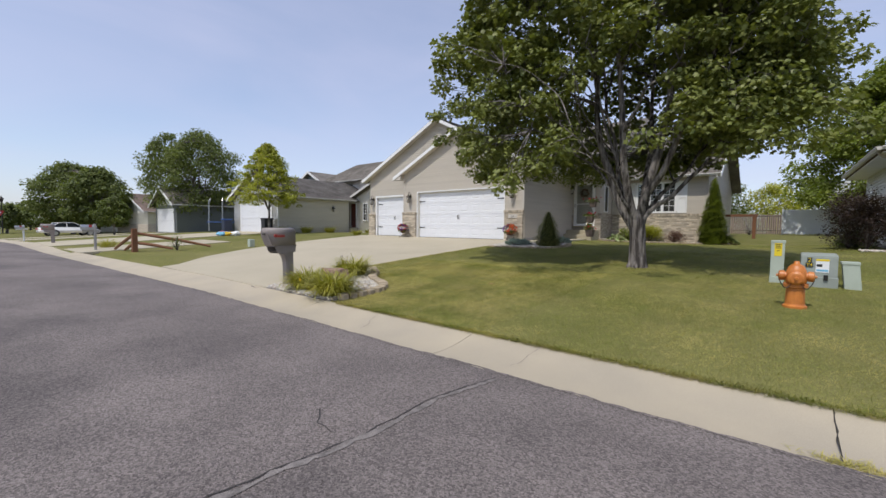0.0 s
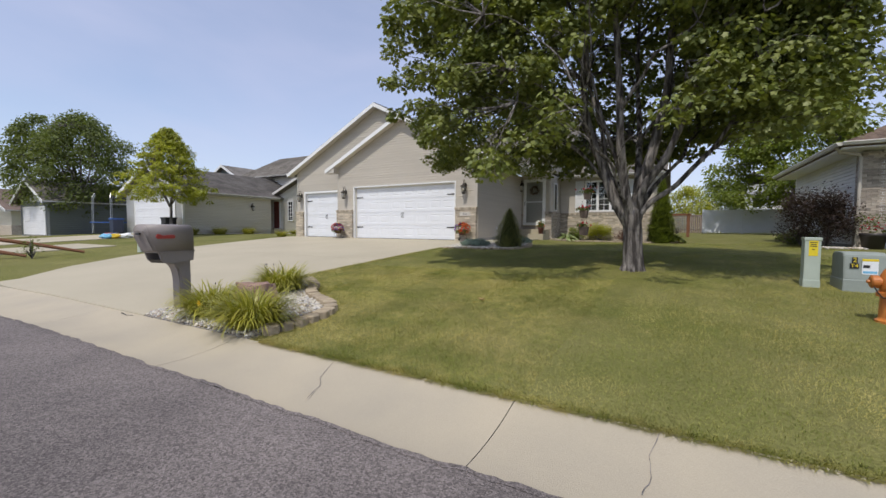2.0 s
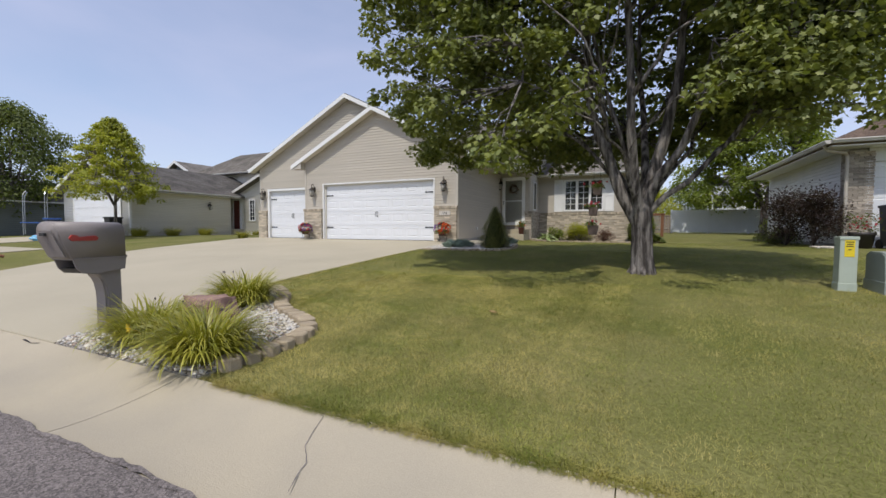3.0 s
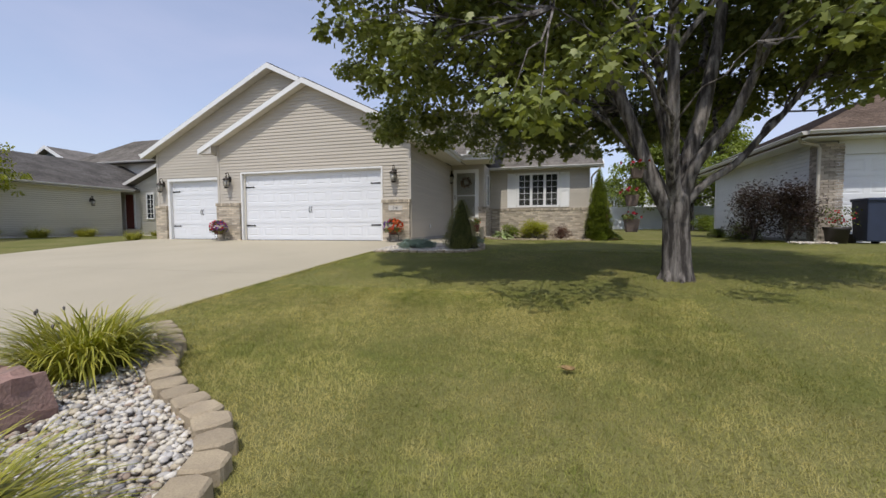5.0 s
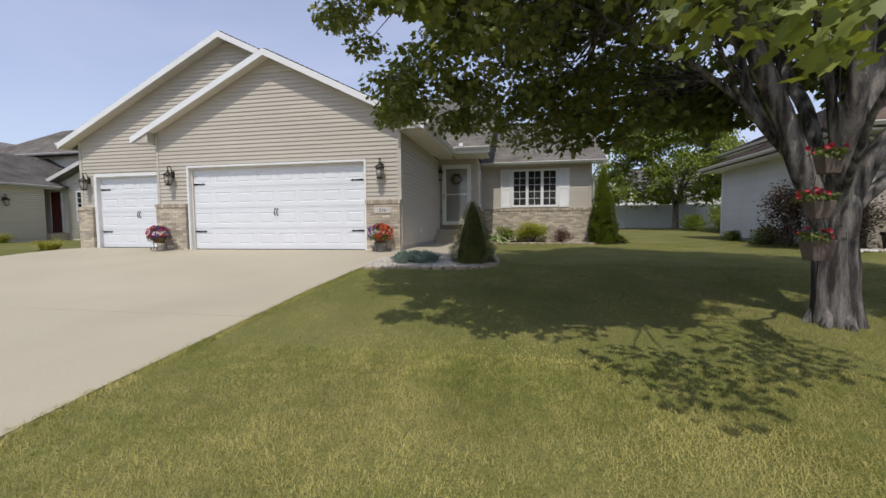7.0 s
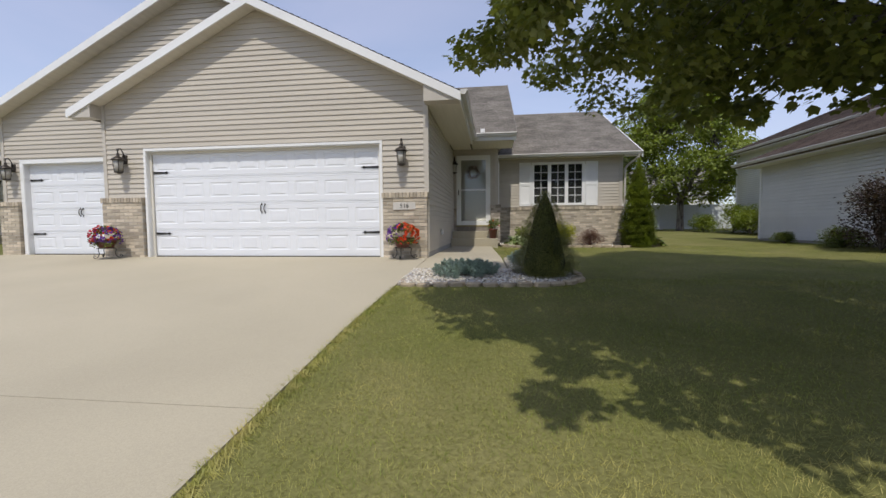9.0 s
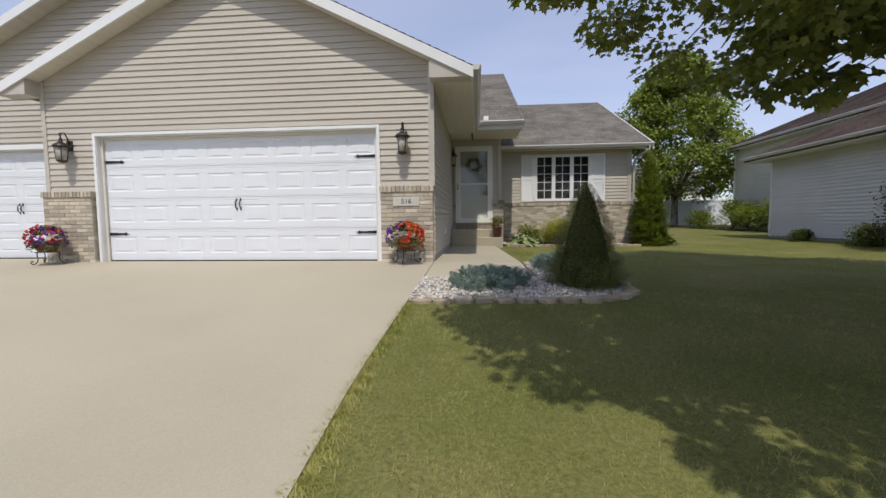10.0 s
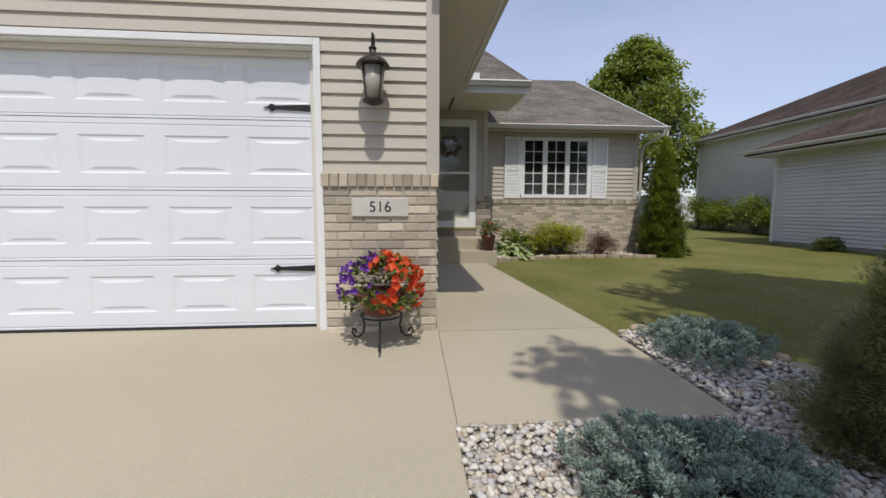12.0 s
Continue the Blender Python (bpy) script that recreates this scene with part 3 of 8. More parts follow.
def gutter(parent, a, b, out):
    """A K-shaped eaves gutter along a to b."""
    a, b, out = Vector(a), Vector(b), Vector(out)
    prof = [(0, 0), (0.115, 0.0), (0.12, -0.02), (0.10, -0.035), (0.08, -0.085), (0, -0.085)]
    bm = bmesh.new()
    va = [bm.verts.new(a + out * p + Vector((0, 0, q))) for p, q in prof]
    vb = [bm.verts.new(b + out * p + Vector((0, 0, q))) for p, q in prof]
    for i in range(len(prof)):
        j = (i + 1) % len(prof)
        bm.faces.new((va[i], va[j], vb[j], vb[i]))
    bm.faces.new(va[::-1])
    bm.faces.new(vb)
    bmesh.ops.recalc_face_normals(bm, faces=bm.faces)
    return part("gutter", bm, GUTTER, parent)


# ---- doors and windows ----
def garage_door(parent, x0, x1, y, z0, z1, panels, name="garage_door", sections=4, detail=True):
    """Steel sectional door: stacked sections with pressed panels."""
    door = part(name, cube(x0 - 0.02, x1 + 0.02, y + 0.03, y + 0.06, z0, z1), DOOR_WHITE, parent, "white steel sectional garage door")
    h = (z1 - z0) / sections
    w = (x1 - x0) / panels
    for s in range(sections):
        bm = bmesh.new()
        zb, zt = z0 + s * h + 0.003, z0 + (s + 1) * h - 0.003
        ribs = [(zb, 0.0), (zb + 0.012, 0.0), (zb + 0.018, 0.006), (zb + 0.024, 0.0), (zb + 0.075, 0.0)]
        za, zc = zb + 0.125, zt - 0.125
        px = w * 0.10

        def quad(*p):
            bm.faces.new([bm.verts.new(q) for q in p])
        for (q0, d0), (q1, d1) in zip(ribs, ribs[1:]):
            quad((x0, y + d0, q0), (x1, y + d0, q0), (x1, y + d1, q1), (x0, y + d1, q1))
        q0 = ribs[-1][0]
        quad((x0, y, q0), (x1, y, q0), (x1, y, za), (x0, y, za))
        quad((x0, y, zc), (x1, y, zc), (x1, y, zt - 0.05), (x0, y, zt - 0.05))
        for q0, d0, q1, d1 in ((zt - 0.05, 0, zt - 0.044, 0.006), (zt - 0.044, 0.006, zt - 0.038, 0), (zt - 0.038, 0, zt, 0), (zt, 0, zt, 0.03)):
            quad((x0, y + d0, q0), (x1, y + d0, q0), (x1, y + d1, q1), (x0, y + d1, q1))
        for i in range(panels):
            a, b = x0 + i * w, x0 + (i + 1) * w
            quad((a, y, za), (a + px, y, za), (a + px, y, zc), (a, y, zc))
            quad((b - px, y, za), (b, y, za), (b, y, zc), (b - px, y, zc))
            rings = []
            for inset, side, d in ((0, 0, 0), (0.014, 0.03, 0.008), (0.03, 0.06, 0.008), (0.05, 0.12, 0.0)):
                rings.append([(a + px + side, y + d, za + inset), (b - px - side, y + d, za + inset), (b - px - side, y + d, zc - inset), (a + px + side, y + d, zc - inset)])
            for r0, r1 in zip(rings, rings[1:]):
                for k in range(4):
                    quad(r0[k], r0[(k + 1) % 4], r1[(k + 1) % 4], r1[k])
            quad(*rings[-1])
        bmesh.ops.remove_doubles(bm, verts=bm.verts, dist=0.0004)
        part("door_section", bm, DOOR_WHITE, door)
    return door


def strap_hinge(door, x, y, z, way):
    bm = bmesh.new()
    prism(bm, [(x, y, z + 0.026), (x, y, z - 0.026), (x + way * 0.27, y, z - 0.014), (x + way * 0.30, y, z - 0.03), (x + way * 0.325, y, z - 0.008), (x + way * 0.36, y, z),
               (x + way * 0.325, y, z + 0.008), (x + way * 0.30, y, z + 0.03), (x + way * 0.27, y, z + 0.014)], (0, -0.012, 0), (0, 0.0, 0))
    for f in (0.06, 0.18, 0.29):
        box(bm, x + way * f - 0.008, x + way * f + 0.008, y - 0.018, y - 0.011, z - 0.008, z + 0.008)
    part("strap_hinge", bm, IRON, door, "black iron strap hinge")


def pull_handle(door, x, y, z, lean=1):
    bm = bmesh.new()
    tube(bm, [(x, y - 0.01, z - 0.075), (x + 0.006 * lean, y - 0.04, z - 0.052), (x - 0.003 * lean, y - 0.048, z), (x + 0.006 * lean, y - 0.04, z + 0.052), (x, y - 0.01, z + 0.075)], [0.007, 0.008, 0.011, 0.008, 0.007], 8)
    for s in (-1, 1):
        prism(bm, [(x - 0.016, y, z + s * 0.075), (x, y, z + s * 0.056), (x + 0.016, y, z + s * 0.075), (x, y, z + s * 0.112)], (0, -0.01, 0), (0, 0, 0))
    part("handle", bm, IRON, door, "black iron pull handle")


def casing(parent, x0, x1, y, z0, z1, w=0.09, d=0.03, mat=None, sill=False, label="white casing"):
    """Flat frame round an opening, left, right and top."""
    mat = mat or WHITE
    for a, b, c, e in ((x0 - w, x0, z0, z1 + w), (x1, x1 + w, z0, z1 + w), (x0, x1, z1, z1 + w)):
        part("frame", cube(a, b, y - d, y, c, e, bevel=0.005), mat, parent, label)
    if sill:
        part("sill", cube(x0 - w, x1 + w, y - d - 0.02, y, z0 - w, z0, bevel=0.005), mat, parent)


# ---- the house ----
house = thing("house", (0, 0, 0), "single-storey beige vinyl-sided house with tan brick base and grey-brown shingle roof", "house")
PEAK_S, PEAK_B, SL = (-3.38, 5.025), (-5.07, 5.86), 0.492


def roof_small(x):
    return PEAK_S[1] - SL * abs(x - PEAK_S[0])


def roof_big(x):
    return PEAK_B[1] - SL * abs(x - PEAK_B[0])


DX0, DX1, DZ, DY = -5.89, -0.925, 2.20, 0.105
EX0, EX1 = -9.62, -6.93
# two-car garage front
bm = bmesh.new()
top = [(x, 0.0, roof_small(x) - 0.16) for x in (0.0, PEAK_S[0], -6.88)]
prism(bm, [(-6.88, 0, -0.1), (DX0, 0, -0.1), (DX0, 0, DZ), (DX1, 0, DZ), (DX1, 0, -0.1), (0, 0, -0.1)] + top, (0, 0.002, 0), (0, 0.16, 0))
wall_front = part("wall", bm, SIDING, house, "beige lapped vinyl siding gable wall")


def front_spans(z):
    reach = (PEAK_S[1] - 0.17 - z) / SL
    a, b = max(-6.80, PEAK_S[0] - reach), min(-0.075, PEAK_S[0] + reach)
    if z < DZ + 0.052:
        return [(a, DX0 - 0.052), (DX1 + 0.052, b)]
    return [(a, b)]


boards(wall_front, (0, 0, 0), (1, 0, 0), (0, -1, 0), front_spans, 1.25, 4.84)
for x0, x1 in ((-6.88, -6.80), (-0.075, 0.025)):
    part("corner_post", cube(x0, x1, -0.03, 0.05 if x0 > -1 else 0.6, 1.245, roof_small(x0 + 0.05) - 0.12, bevel=0.004), TRIM, wall_front)
# garage door reveal
for x0, x1, z0, z1 in ((DX0 - 0.01, DX0 + 0.006, 0, DZ), (DX1 - 0.006, DX1 + 0.01, 0, DZ), (DX0 + 0.006, DX1 - 0.006, DZ - 0.012, DZ - 0.003)):
    part("jamb", cube(x0, x1, -0.015, 0.16, z0, z1), WHITE, wall_front)
casing(wall_front, DX0, DX1, -0.002, 0.0, DZ, 0.052, 0.032)
big_door = garage_door(house, DX0, DX1, DY, 0.03, DZ + 0.02, 8)
part("bottom_seal", cube(DX0, DX1, DY - 0.01, DY + 0.05, -0.02, 0.034), RUBBER, big_door)
part("apron", cube(DX0 - 0.05, DX1 + 0.05, -0.10, 0.6, -0.1, 0.012), CONCRETE, house)
for a, b, c, d in ((DX0 + 0.006, DX0 + 0.05, 0.0, DZ - 0.012), (DX1 - 0.05, DX1 - 0.006, 0.0, DZ - 0.012), (DX0 + 0.05, DX1 - 0.05, DZ - 0.055, DZ - 0.012)):
    part("stop_moulding", cube(a, b, DY - 0.045, DY - 0.008, c, d, bevel=0.006), DOOR_STOP, wall_front)
for z in (0.50, 1.77):
    strap_hinge(big_door, DX0 + 0.055, DY - 0.002, z, 1)
    strap_hinge(big_door, DX1 - 0.055, DY - 0.002, z, -1)
for s in (-1, 1):
    pull_handle(big_door, (DX0 + DX1) / 2 + s * 0.035, DY, 1.0, s)
EZ = 2.13
# one-car garage front, set back
bm = bmesh.new()
top = [(x, 0.6, roof_big(x) - 0.16) for x in (-3.0, PEAK_B[0], -10.2)]
prism(bm, [(-10.2, 0.6, -0.1), (EX0, 0.6, -0.1), (EX0, 0.6, EZ), (EX1, 0.6, EZ), (EX1, 0.6, -0.1), (-3.0, 0.6, -0.1)] + top, (0, 0.002, 0), (0, 0.16, 0))
wall_left = part("wall", bm, SIDING, house, "beige lapped vinyl siding gable wall")


def left_spans(z):
    reach = (PEAK_B[1] - 0.17 - z) / SL
    a, b = max(-10.12, PEAK_B[0] - reach), min(-1.2, PEAK_B[0] + reach)
    if z < roof_small(-6.88) - 0.05:
        b = min(b, -6.89)
    if z < EZ + 0.10:
        return [(a, EX0 - 0.095)]
    return [(a, b)]


boards(wall_left, (0, 0.6, 0), (1, 0, 0), (0, -1, 0), left_spans, 1.25, 5.68)
part("corner_post", cube(-10.2, -10.11, 0.57, 0.66, 1.245, roof_big(-10.2) - 0.1, bevel=0.004), TRIM, wall_left)
for x0, x1, z0, z1 in ((EX0 - 0.01, EX0 + 0.006, 0, EZ), (EX0 + 0.006, EX1, EZ - 0.012, EZ - 0.003)):
    part("jamb", cube(x0, x1, 0.585, 0.74, z0, z1), WHITE, wall_left)
part("frame", cube(EX0 - 0.095, EX0, 0.57, 0.6, 0, EZ + 0.095, bevel=0.005), WHITE, wall_left, "white casing")
part("frame", cube(EX0, EX1 + 0.03, 0.57, 0.6, EZ, EZ + 0.095, bevel=0.005), WHITE, wall_left, "white casing")
small_door = garage_door(house, EX0, EX1, 0.70, 0.03, EZ + 0.01, 4)
part("bottom_seal", cube(EX0, EX1, 0.69, 0.75, -0.02, 0.034), RUBBER, small_door)
for z in (0.50, 1.76):
    strap_hinge(small_door, EX0 + 0.02, 0.698, z, 1)
    strap_hinge(small_door, EX1 - 0.02, 0.698, z, -1)
for s in (-1, 1):
    pull_handle(small_door, (EX0 + EX1) / 2 + s * 0.035, 0.70, 1.0, s)
# brick piers
for x0, x1, y, seed in ((-0.865, 0.0, -0.10, 3), (-6.89, -5.96, -0.10, 4), (-10.24, -9.73, 0.50, 5)):
    pier = part("pier", cube(x0 + 0.01, x1 - 0.01, y + 0.008, y + 0.14, -0.1, 1.24), MORTAR, house, "tan brick pier with rowlock cap")
    bricks(pier, (x0, y, 0), (1, 0, 0), (0, -1, 0), x1 - x0, 0.0, 17, seed=seed)
# side wall of the garage and the far left side
bm = cube(-0.16, -0.002, 0.16, 5.05, -0.1, 2.9)
wall_side = part("wall", bm, SIDING, house, "beige lapped vinyl siding side wall")
boards(wall_side, (0, 0, 0), (0, 1, 0), (1, 0, 0), lambda z: [(0.05, 4.93)], 0.12, 2.84)
part("wall", cube(-10.19, -10.03, 0.76, 9.0, -0.1, 2.75), SIDING, house)
part("foundation", cube(-0.14, 0.006, 0.03, 4.95, -0.1, 0.12), FOUNDATION, house)
# entry wall
EY = 4.95
entry = part("wall", cube(0.0, 1.36, EY + 0.002, EY + 0.16, 0.0, 2.95), SIDING, house, "beige siding entry wall in the porch shade")
boards(entry, (0, EY, 0), (1, 0, 0), (0, -1, 0), lambda z: [(0.02, 0.10), (1.14, 1.28)] if z < 2.75 else [(0.02, 1.28)], 1.2, 2.9)
part("corner_post", cube(1.28, 1.375, EY - 0.03, EY + 0.08, 1.25, 2.9, bevel=0.004), TRIM, entry)
bricks(entry, (1.14, EY - 0.08, 0), (1, 0, 0), (0, -1, 0), 0.30, 0.06, 16, BRICK_GREY, seed=8)
bricks(entry, (0.005, EY - 0.08, 0), (1, 0, 0), (0, -1, 0), 0.10, 0.06, 16, BRICK_GREY, cap=False, seed=9)
mortar(entry, 1.15, 1.42, EY - 0.07, EY + 0.02, 0, 1.14)
mortar(entry, 0.01, 0.10, EY - 0.07, EY + 0.02, 0, 1.14)
side_e = part("wall", cube(1.20, 1.358, EY + 0.16, 6.72, 0.0, 2.95), SIDING, house, "beige siding return wall")
boards(side_e, (1.36, 0, 0), (0, 1, 0), (1, 0, 0), lambda z: [(EY + 0.06, 5.45), (5.95, 6.58)] if 1.3 < z < 2.6 else [(EY + 0.06, 6.58)], 1.25, 2.9)
bricks(side_e, (1.44, EY - 0.08, 0), (0, 1, 0), (1, 0, 0), 6.58 - EY, 0.06, 16, BRICK_GREY, seed=10)
mortar(side_e, 1.34, 1.43, EY - 0.07, 6.55, 0, 1.14)
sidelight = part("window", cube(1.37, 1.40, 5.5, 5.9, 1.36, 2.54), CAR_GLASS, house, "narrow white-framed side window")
for a, b, c, d in ((5.44, 5.5, 1.3, 2.6), (5.9, 5.96, 1.3, 2.6), (5.5, 5.9, 1.3, 1.36), (5.5, 5.9, 2.54, 2.6)):
    part("frame", cube(1.365, 1.415, a, b, c, d, bevel=0.004), WHITE, sidelight)
# wing front
WY = 6.6
WX0, WX1 = 1.36, 5.48
WIN = (2.56, 4.25, 1.30, 2.71)
bm = bmesh.new()
for x0, x1, z0, z1 in ((WX0, WIN[0], -0.1, 2.95), (WIN[1], WX1, -0.1, 2.95), (WIN[0], WIN[1], -0.1, WIN[2]), (WIN[0], WIN[1], WIN[3], 2.95)):
    box(bm, x0, x1, WY + 0.002, WY + 0.16, z0, z1)
wing = part("wall", bm, SIDING, house, "beige siding wing wall above a brick base")
boards(wing, (0, WY, 0), (1, 0, 0), (0, -1, 0), lambda z: [(WX0 + 0.02, WIN[0] - 0.46), (WIN[1] + 0.46, WX1 - 0.09)] if z < WIN[3] + 0.05 else [(WX0 + 0.02, WX1 - 0.09)], 1.235, 2.9)
part("corner_post", cube(WX1 - 0.09, WX1 + 0.025, WY - 0.03, WY + 0.09, 1.24, 2.92, bevel=0.004), TRIM, wing)
wing_base = part("wall", cube(WX0, WX1 - 0.01, WY - 0.09, WY - 0.005, -0.25, 1.12), MORTAR, house, "tan running-bond brick base wall")
bricks(wing_base, (WX0 + 0.02, WY - 0.10, 0), (1, 0, 0), (0, -1, 0), WX1 + 0.03 - WX0 - 0.02, -0.095, 18, BRICK, seed=6)
bm = bmesh.new()
prism(bm, [(0, 6.76, -0.1), (0, 17.4, -0.1), (0, 17.4, 2.92), (0, 12.0, 5.42), (0, 6.76, 2.92)], (WX1 - 0.16, 0, 0), (WX1 - 0.002, 0, 0))
gable_e = part("wall", bm, SIDING, house, "beige siding gable end wall")


def gable_spans(z):
    inset = max(0.0, (z - 2.92) / 0.465)
    return [(6.70 + inset, 17.4 - inset)]


boards(gable_e, (WX1, 0, 0), (0, 1, 0), (1, 0, 0), gable_spans, 0.2, 5.36)
part("wall", cube(-9.9, WX1, 17.4, 17.55, -0.1, 3.0), SIDING, house)

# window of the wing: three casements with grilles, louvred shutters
# slab close behind the panes, its colour painting the unlit room
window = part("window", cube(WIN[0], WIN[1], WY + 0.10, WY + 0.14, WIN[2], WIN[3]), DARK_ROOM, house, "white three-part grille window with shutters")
w3 = (WIN[1] - WIN[0]) / 3
part("frame", cube(WIN[0] - 0.03, WIN[1] + 0.03, WY - 0.035, WY + 0.02, WIN[3] - 0.06, WIN[3] + 0.02, bevel=0.004), WHITE, window)
part("sill", cube(WIN[0] - 0.03, WIN[1] + 0.03, WY - 0.05, WY + 0.02, WIN[2] - 0.03, WIN[2] + 0.05, bevel=0.004), WHITE, window)
for i in range(4):
    c = WIN[0] + i * w3
    part("mullion", cube(c - 0.055, c + 0.055, WY - 0.033, WY + 0.03, WIN[2] + 0.05, WIN[3] - 0.06, bevel=0.004), WHITE, window)
for i in range(3):
    a, b = WIN[0] + i * w3 + 0.055, WIN[0] + (i + 1) * w3 - 0.055
    pane = part("pane", cube(a, b, WY + 0.018, WY + 0.024, WIN[2] + 0.05, WIN[3] - 0.06), GLASS, window)
    pane.visible_shadow = False
    part("grille", cube((a + b) / 2 - 0.009, (a + b) / 2 + 0.009, WY + 0.0, WY + 0.014, WIN[2] + 0.05, WIN[3] - 0.06), WHITE, window)
    for k in range(1, 5):
        z = WIN[2] + 0.05 + (WIN[3] - WIN[2] - 0.11) * k / 5
        part("grille", cube(a, b, WY + 0.001, WY + 0.013, z - 0.009, z + 0.009), WHITE, window)
for x0 in (WIN[0] - 0.45, WIN[1] + 0.06):
    x1 = x0 + 0.39
    sh = part("shutter", cube(x0 + 0.04, x1 - 0.04, WY - 0.028, WY - 0.012, WIN[2] + 0.02, WIN[3] - 0.02), WHITE, house, "white louvred shutter")
    for a, b, c, d in ((x0, x0 + 0.05, WIN[2] - 0.04, WIN[3] + 0.02), (x1 - 0.05, x1, WIN[2] - 0.04, WIN[3] + 0.02), (x0 + 0.05, x1 - 0.05, WIN[2] - 0.04, WIN[2] + 0.03),
                       (x0 + 0.05, x1 - 0.05, WIN[3] - 0.05, WIN[3] + 0.02), (x0 + 0.05, x1 - 0.05, 1.94, 2.0)):
        part("stile", cube(a, b, WY - 0.05, WY - 0.01, c, d, bevel=0.003), WHITE, sh)
    bm = bmesh.new()
    z = WIN[2] + 0.04
    while z < WIN[3] - 0.06:
        if not 1.92 < z < 2.01:
            prism(bm, [(x0 + 0.05, WY - 0.044, z), (x0 + 0.05, WY - 0.024, z + 0.03), (x0 + 0.05, WY - 0.02, z + 0.03), (x0 + 0.05, WY - 0.04, z - 0.002)], (0, 0, 0), (x1 - x0 - 0.10, 0, 0))
        z += 0.036
    part("louvres", bm, WHITE, sh)

# front door with storm door, steps
DZ0, DZ1 = 0.64, 2.68
front_door = part("door", cube(0.19, 1.04, EY + 0.03, EY + 0.07, DZ0, DZ1), TEAL_DOOR, house, "grey-teal front door behind a white-framed storm door")
for a, b, c, d in ((0.10, 0.24, DZ0 - 0.02, DZ1 + 0.07), (1.0, 1.14, DZ0 - 0.02, DZ1 + 0.07), (0.24, 1.0, DZ1 - 0.07, DZ1 + 0.07), (0.24, 1.0, DZ0 - 0.02, DZ0 + 0.11), (0.24, 1.0, 1.68, 1.73)):
    part("storm_frame", cube(a, b, EY - 0.05, EY + 0.0, c, d, bevel=0.005), WHITE, front_door, "white storm door frame")
glass_pane = part("pane", cube(0.24, 1.0, EY - 0.03, EY - 0.024, DZ0 + 0.11, DZ1 - 0.07), GLASS, front_door)
glass_pane.visible_shadow = False
part("threshold", cube(0.08, 1.16, EY - 0.10, EY, DZ0 - 0.06, DZ0 - 0.02, bevel=0.005), BRASS, front_door)
part("handle", tube(bmesh.new(), [(0.17, EY - 0.055, 1.55), (0.17, EY - 0.09, 1.58), (0.17, EY - 0.09, 1.68), (0.17, EY - 0.055, 1.71)], 0.012, 8), IRON, front_door)
steps = thing("entry_steps", (0.7, 4.3, 0), "two pale concrete entry steps below the front door", "steps")
part("step", cube(0.03, 1.36, 3.85, EY - 0.0, -0.1, 0.24, bevel=0.012), CONCRETE, steps)
part("step", cube(0.03, 1.36, 4.2, EY - 0.0, 0.2, 0.44, bevel=0.012), CONCRETE, steps)
part("riser_bricks", cube(0.10, 1.14, EY - 0.085, EY - 0.01, 0.44, DZ0 - 0.06), BRICK_GREY, steps)

# roofs
Y_S, Y_B = -0.28, 0.30
roof = part("roof", cube(-4.0, -3.9, 3, 3.1, 3.0, 3.1), SHINGLE, house, "grey-brown asphalt shingle roof with white rakes")
XR, XL = 0.66, -7.38
roof_slope(roof, (XR, Y_S, roof_small(XR)), (XR, 6.0, roof_small(XR)), (PEAK_S[0], Y_S, PEAK_S[1]), (PEAK_S[0], 6.0, PEAK_S[1]), SHINGLE)
roof_slope(roof, (XL, Y_S, roof_small(XL)), (XL, 0.9, roof_small(XL)), (PEAK_S[0], Y_S, PEAK_S[1]), (PEAK_S[0], 0.9, PEAK_S[1]), SHINGLE)
BL, BR = -10.58, 0.4
roof_slope(roof, (BL, Y_B, roof_big(BL)), (BL, 12.0, roof_big(BL)), (PEAK_B[0], Y_B, PEAK_B[1]), (PEAK_B[0], 12.0, PEAK_B[1]), SHINGLE)
roof_slope(roof, (BR, Y_B, roof_big(BR) - 0.03), (BR, 6.0, roof_big(BR) - 0.03), (PEAK_B[0], Y_B, PEAK_B[1]), (PEAK_B[0], 6.0, PEAK_B[1]), SHINGLE)
EN, RY = 3.75, 12.0
RS = 0.487
roof_slope(roof, (-4.0, EN, 3.15), (1.86, EN, 3.15), (-4.0, RY, 3.15 + RS * (RY - EN)), (1.86, RY, 3.15 + RS * (RY - EN)), SHINGLE)
roof_slope(roof, (-4.0, 20.25, 3.15), (1.86, 20.25, 3.15), (-4.0, RY, 3.15 + RS * (RY - EN)), (1.86, RY, 3.15 + RS * (RY - EN)), SHINGLE, strips=False)
WE = WY - 0.42
roof_slope(roof, (1.3, WE, 2.955), (5.97, WE, 2.955), (1.3, RY, 2.955 + RS * (RY - WE)), (5.97, RY, 2.955 + RS * (RY - WE)), SHINGLE)
roof_slope(roof, (1.3, 17.8, 2.955), (5.97, 17.8, 2.955), (1.3, RY, 2.955 + RS * (RY - WE)), (5.97, RY, 2.955 + RS * (RY - WE)), SHINGLE, strips=False)
# gable piece between the two ridge heights
bm = bmesh.new()
prism(bm, [(0, EN + 0.5, 3.12), (0, 19.5, 3.12), (0, RY, 3.0 + RS * (RY - EN - 0.3))], (1.36, 0, 0), (1.46, 0, 0))
part("wall", bm, SIDING, house)


def rake(peak, fn, x, y, tail=0.0):
    a, b = (peak[0], y, peak[1] - 0.028), (x, y, fn(x) - 0.028)
    board_along(roof, "rake_board", a, b, 0.165, 0.03, WHITE, (0, -1, 0), "white rake board")


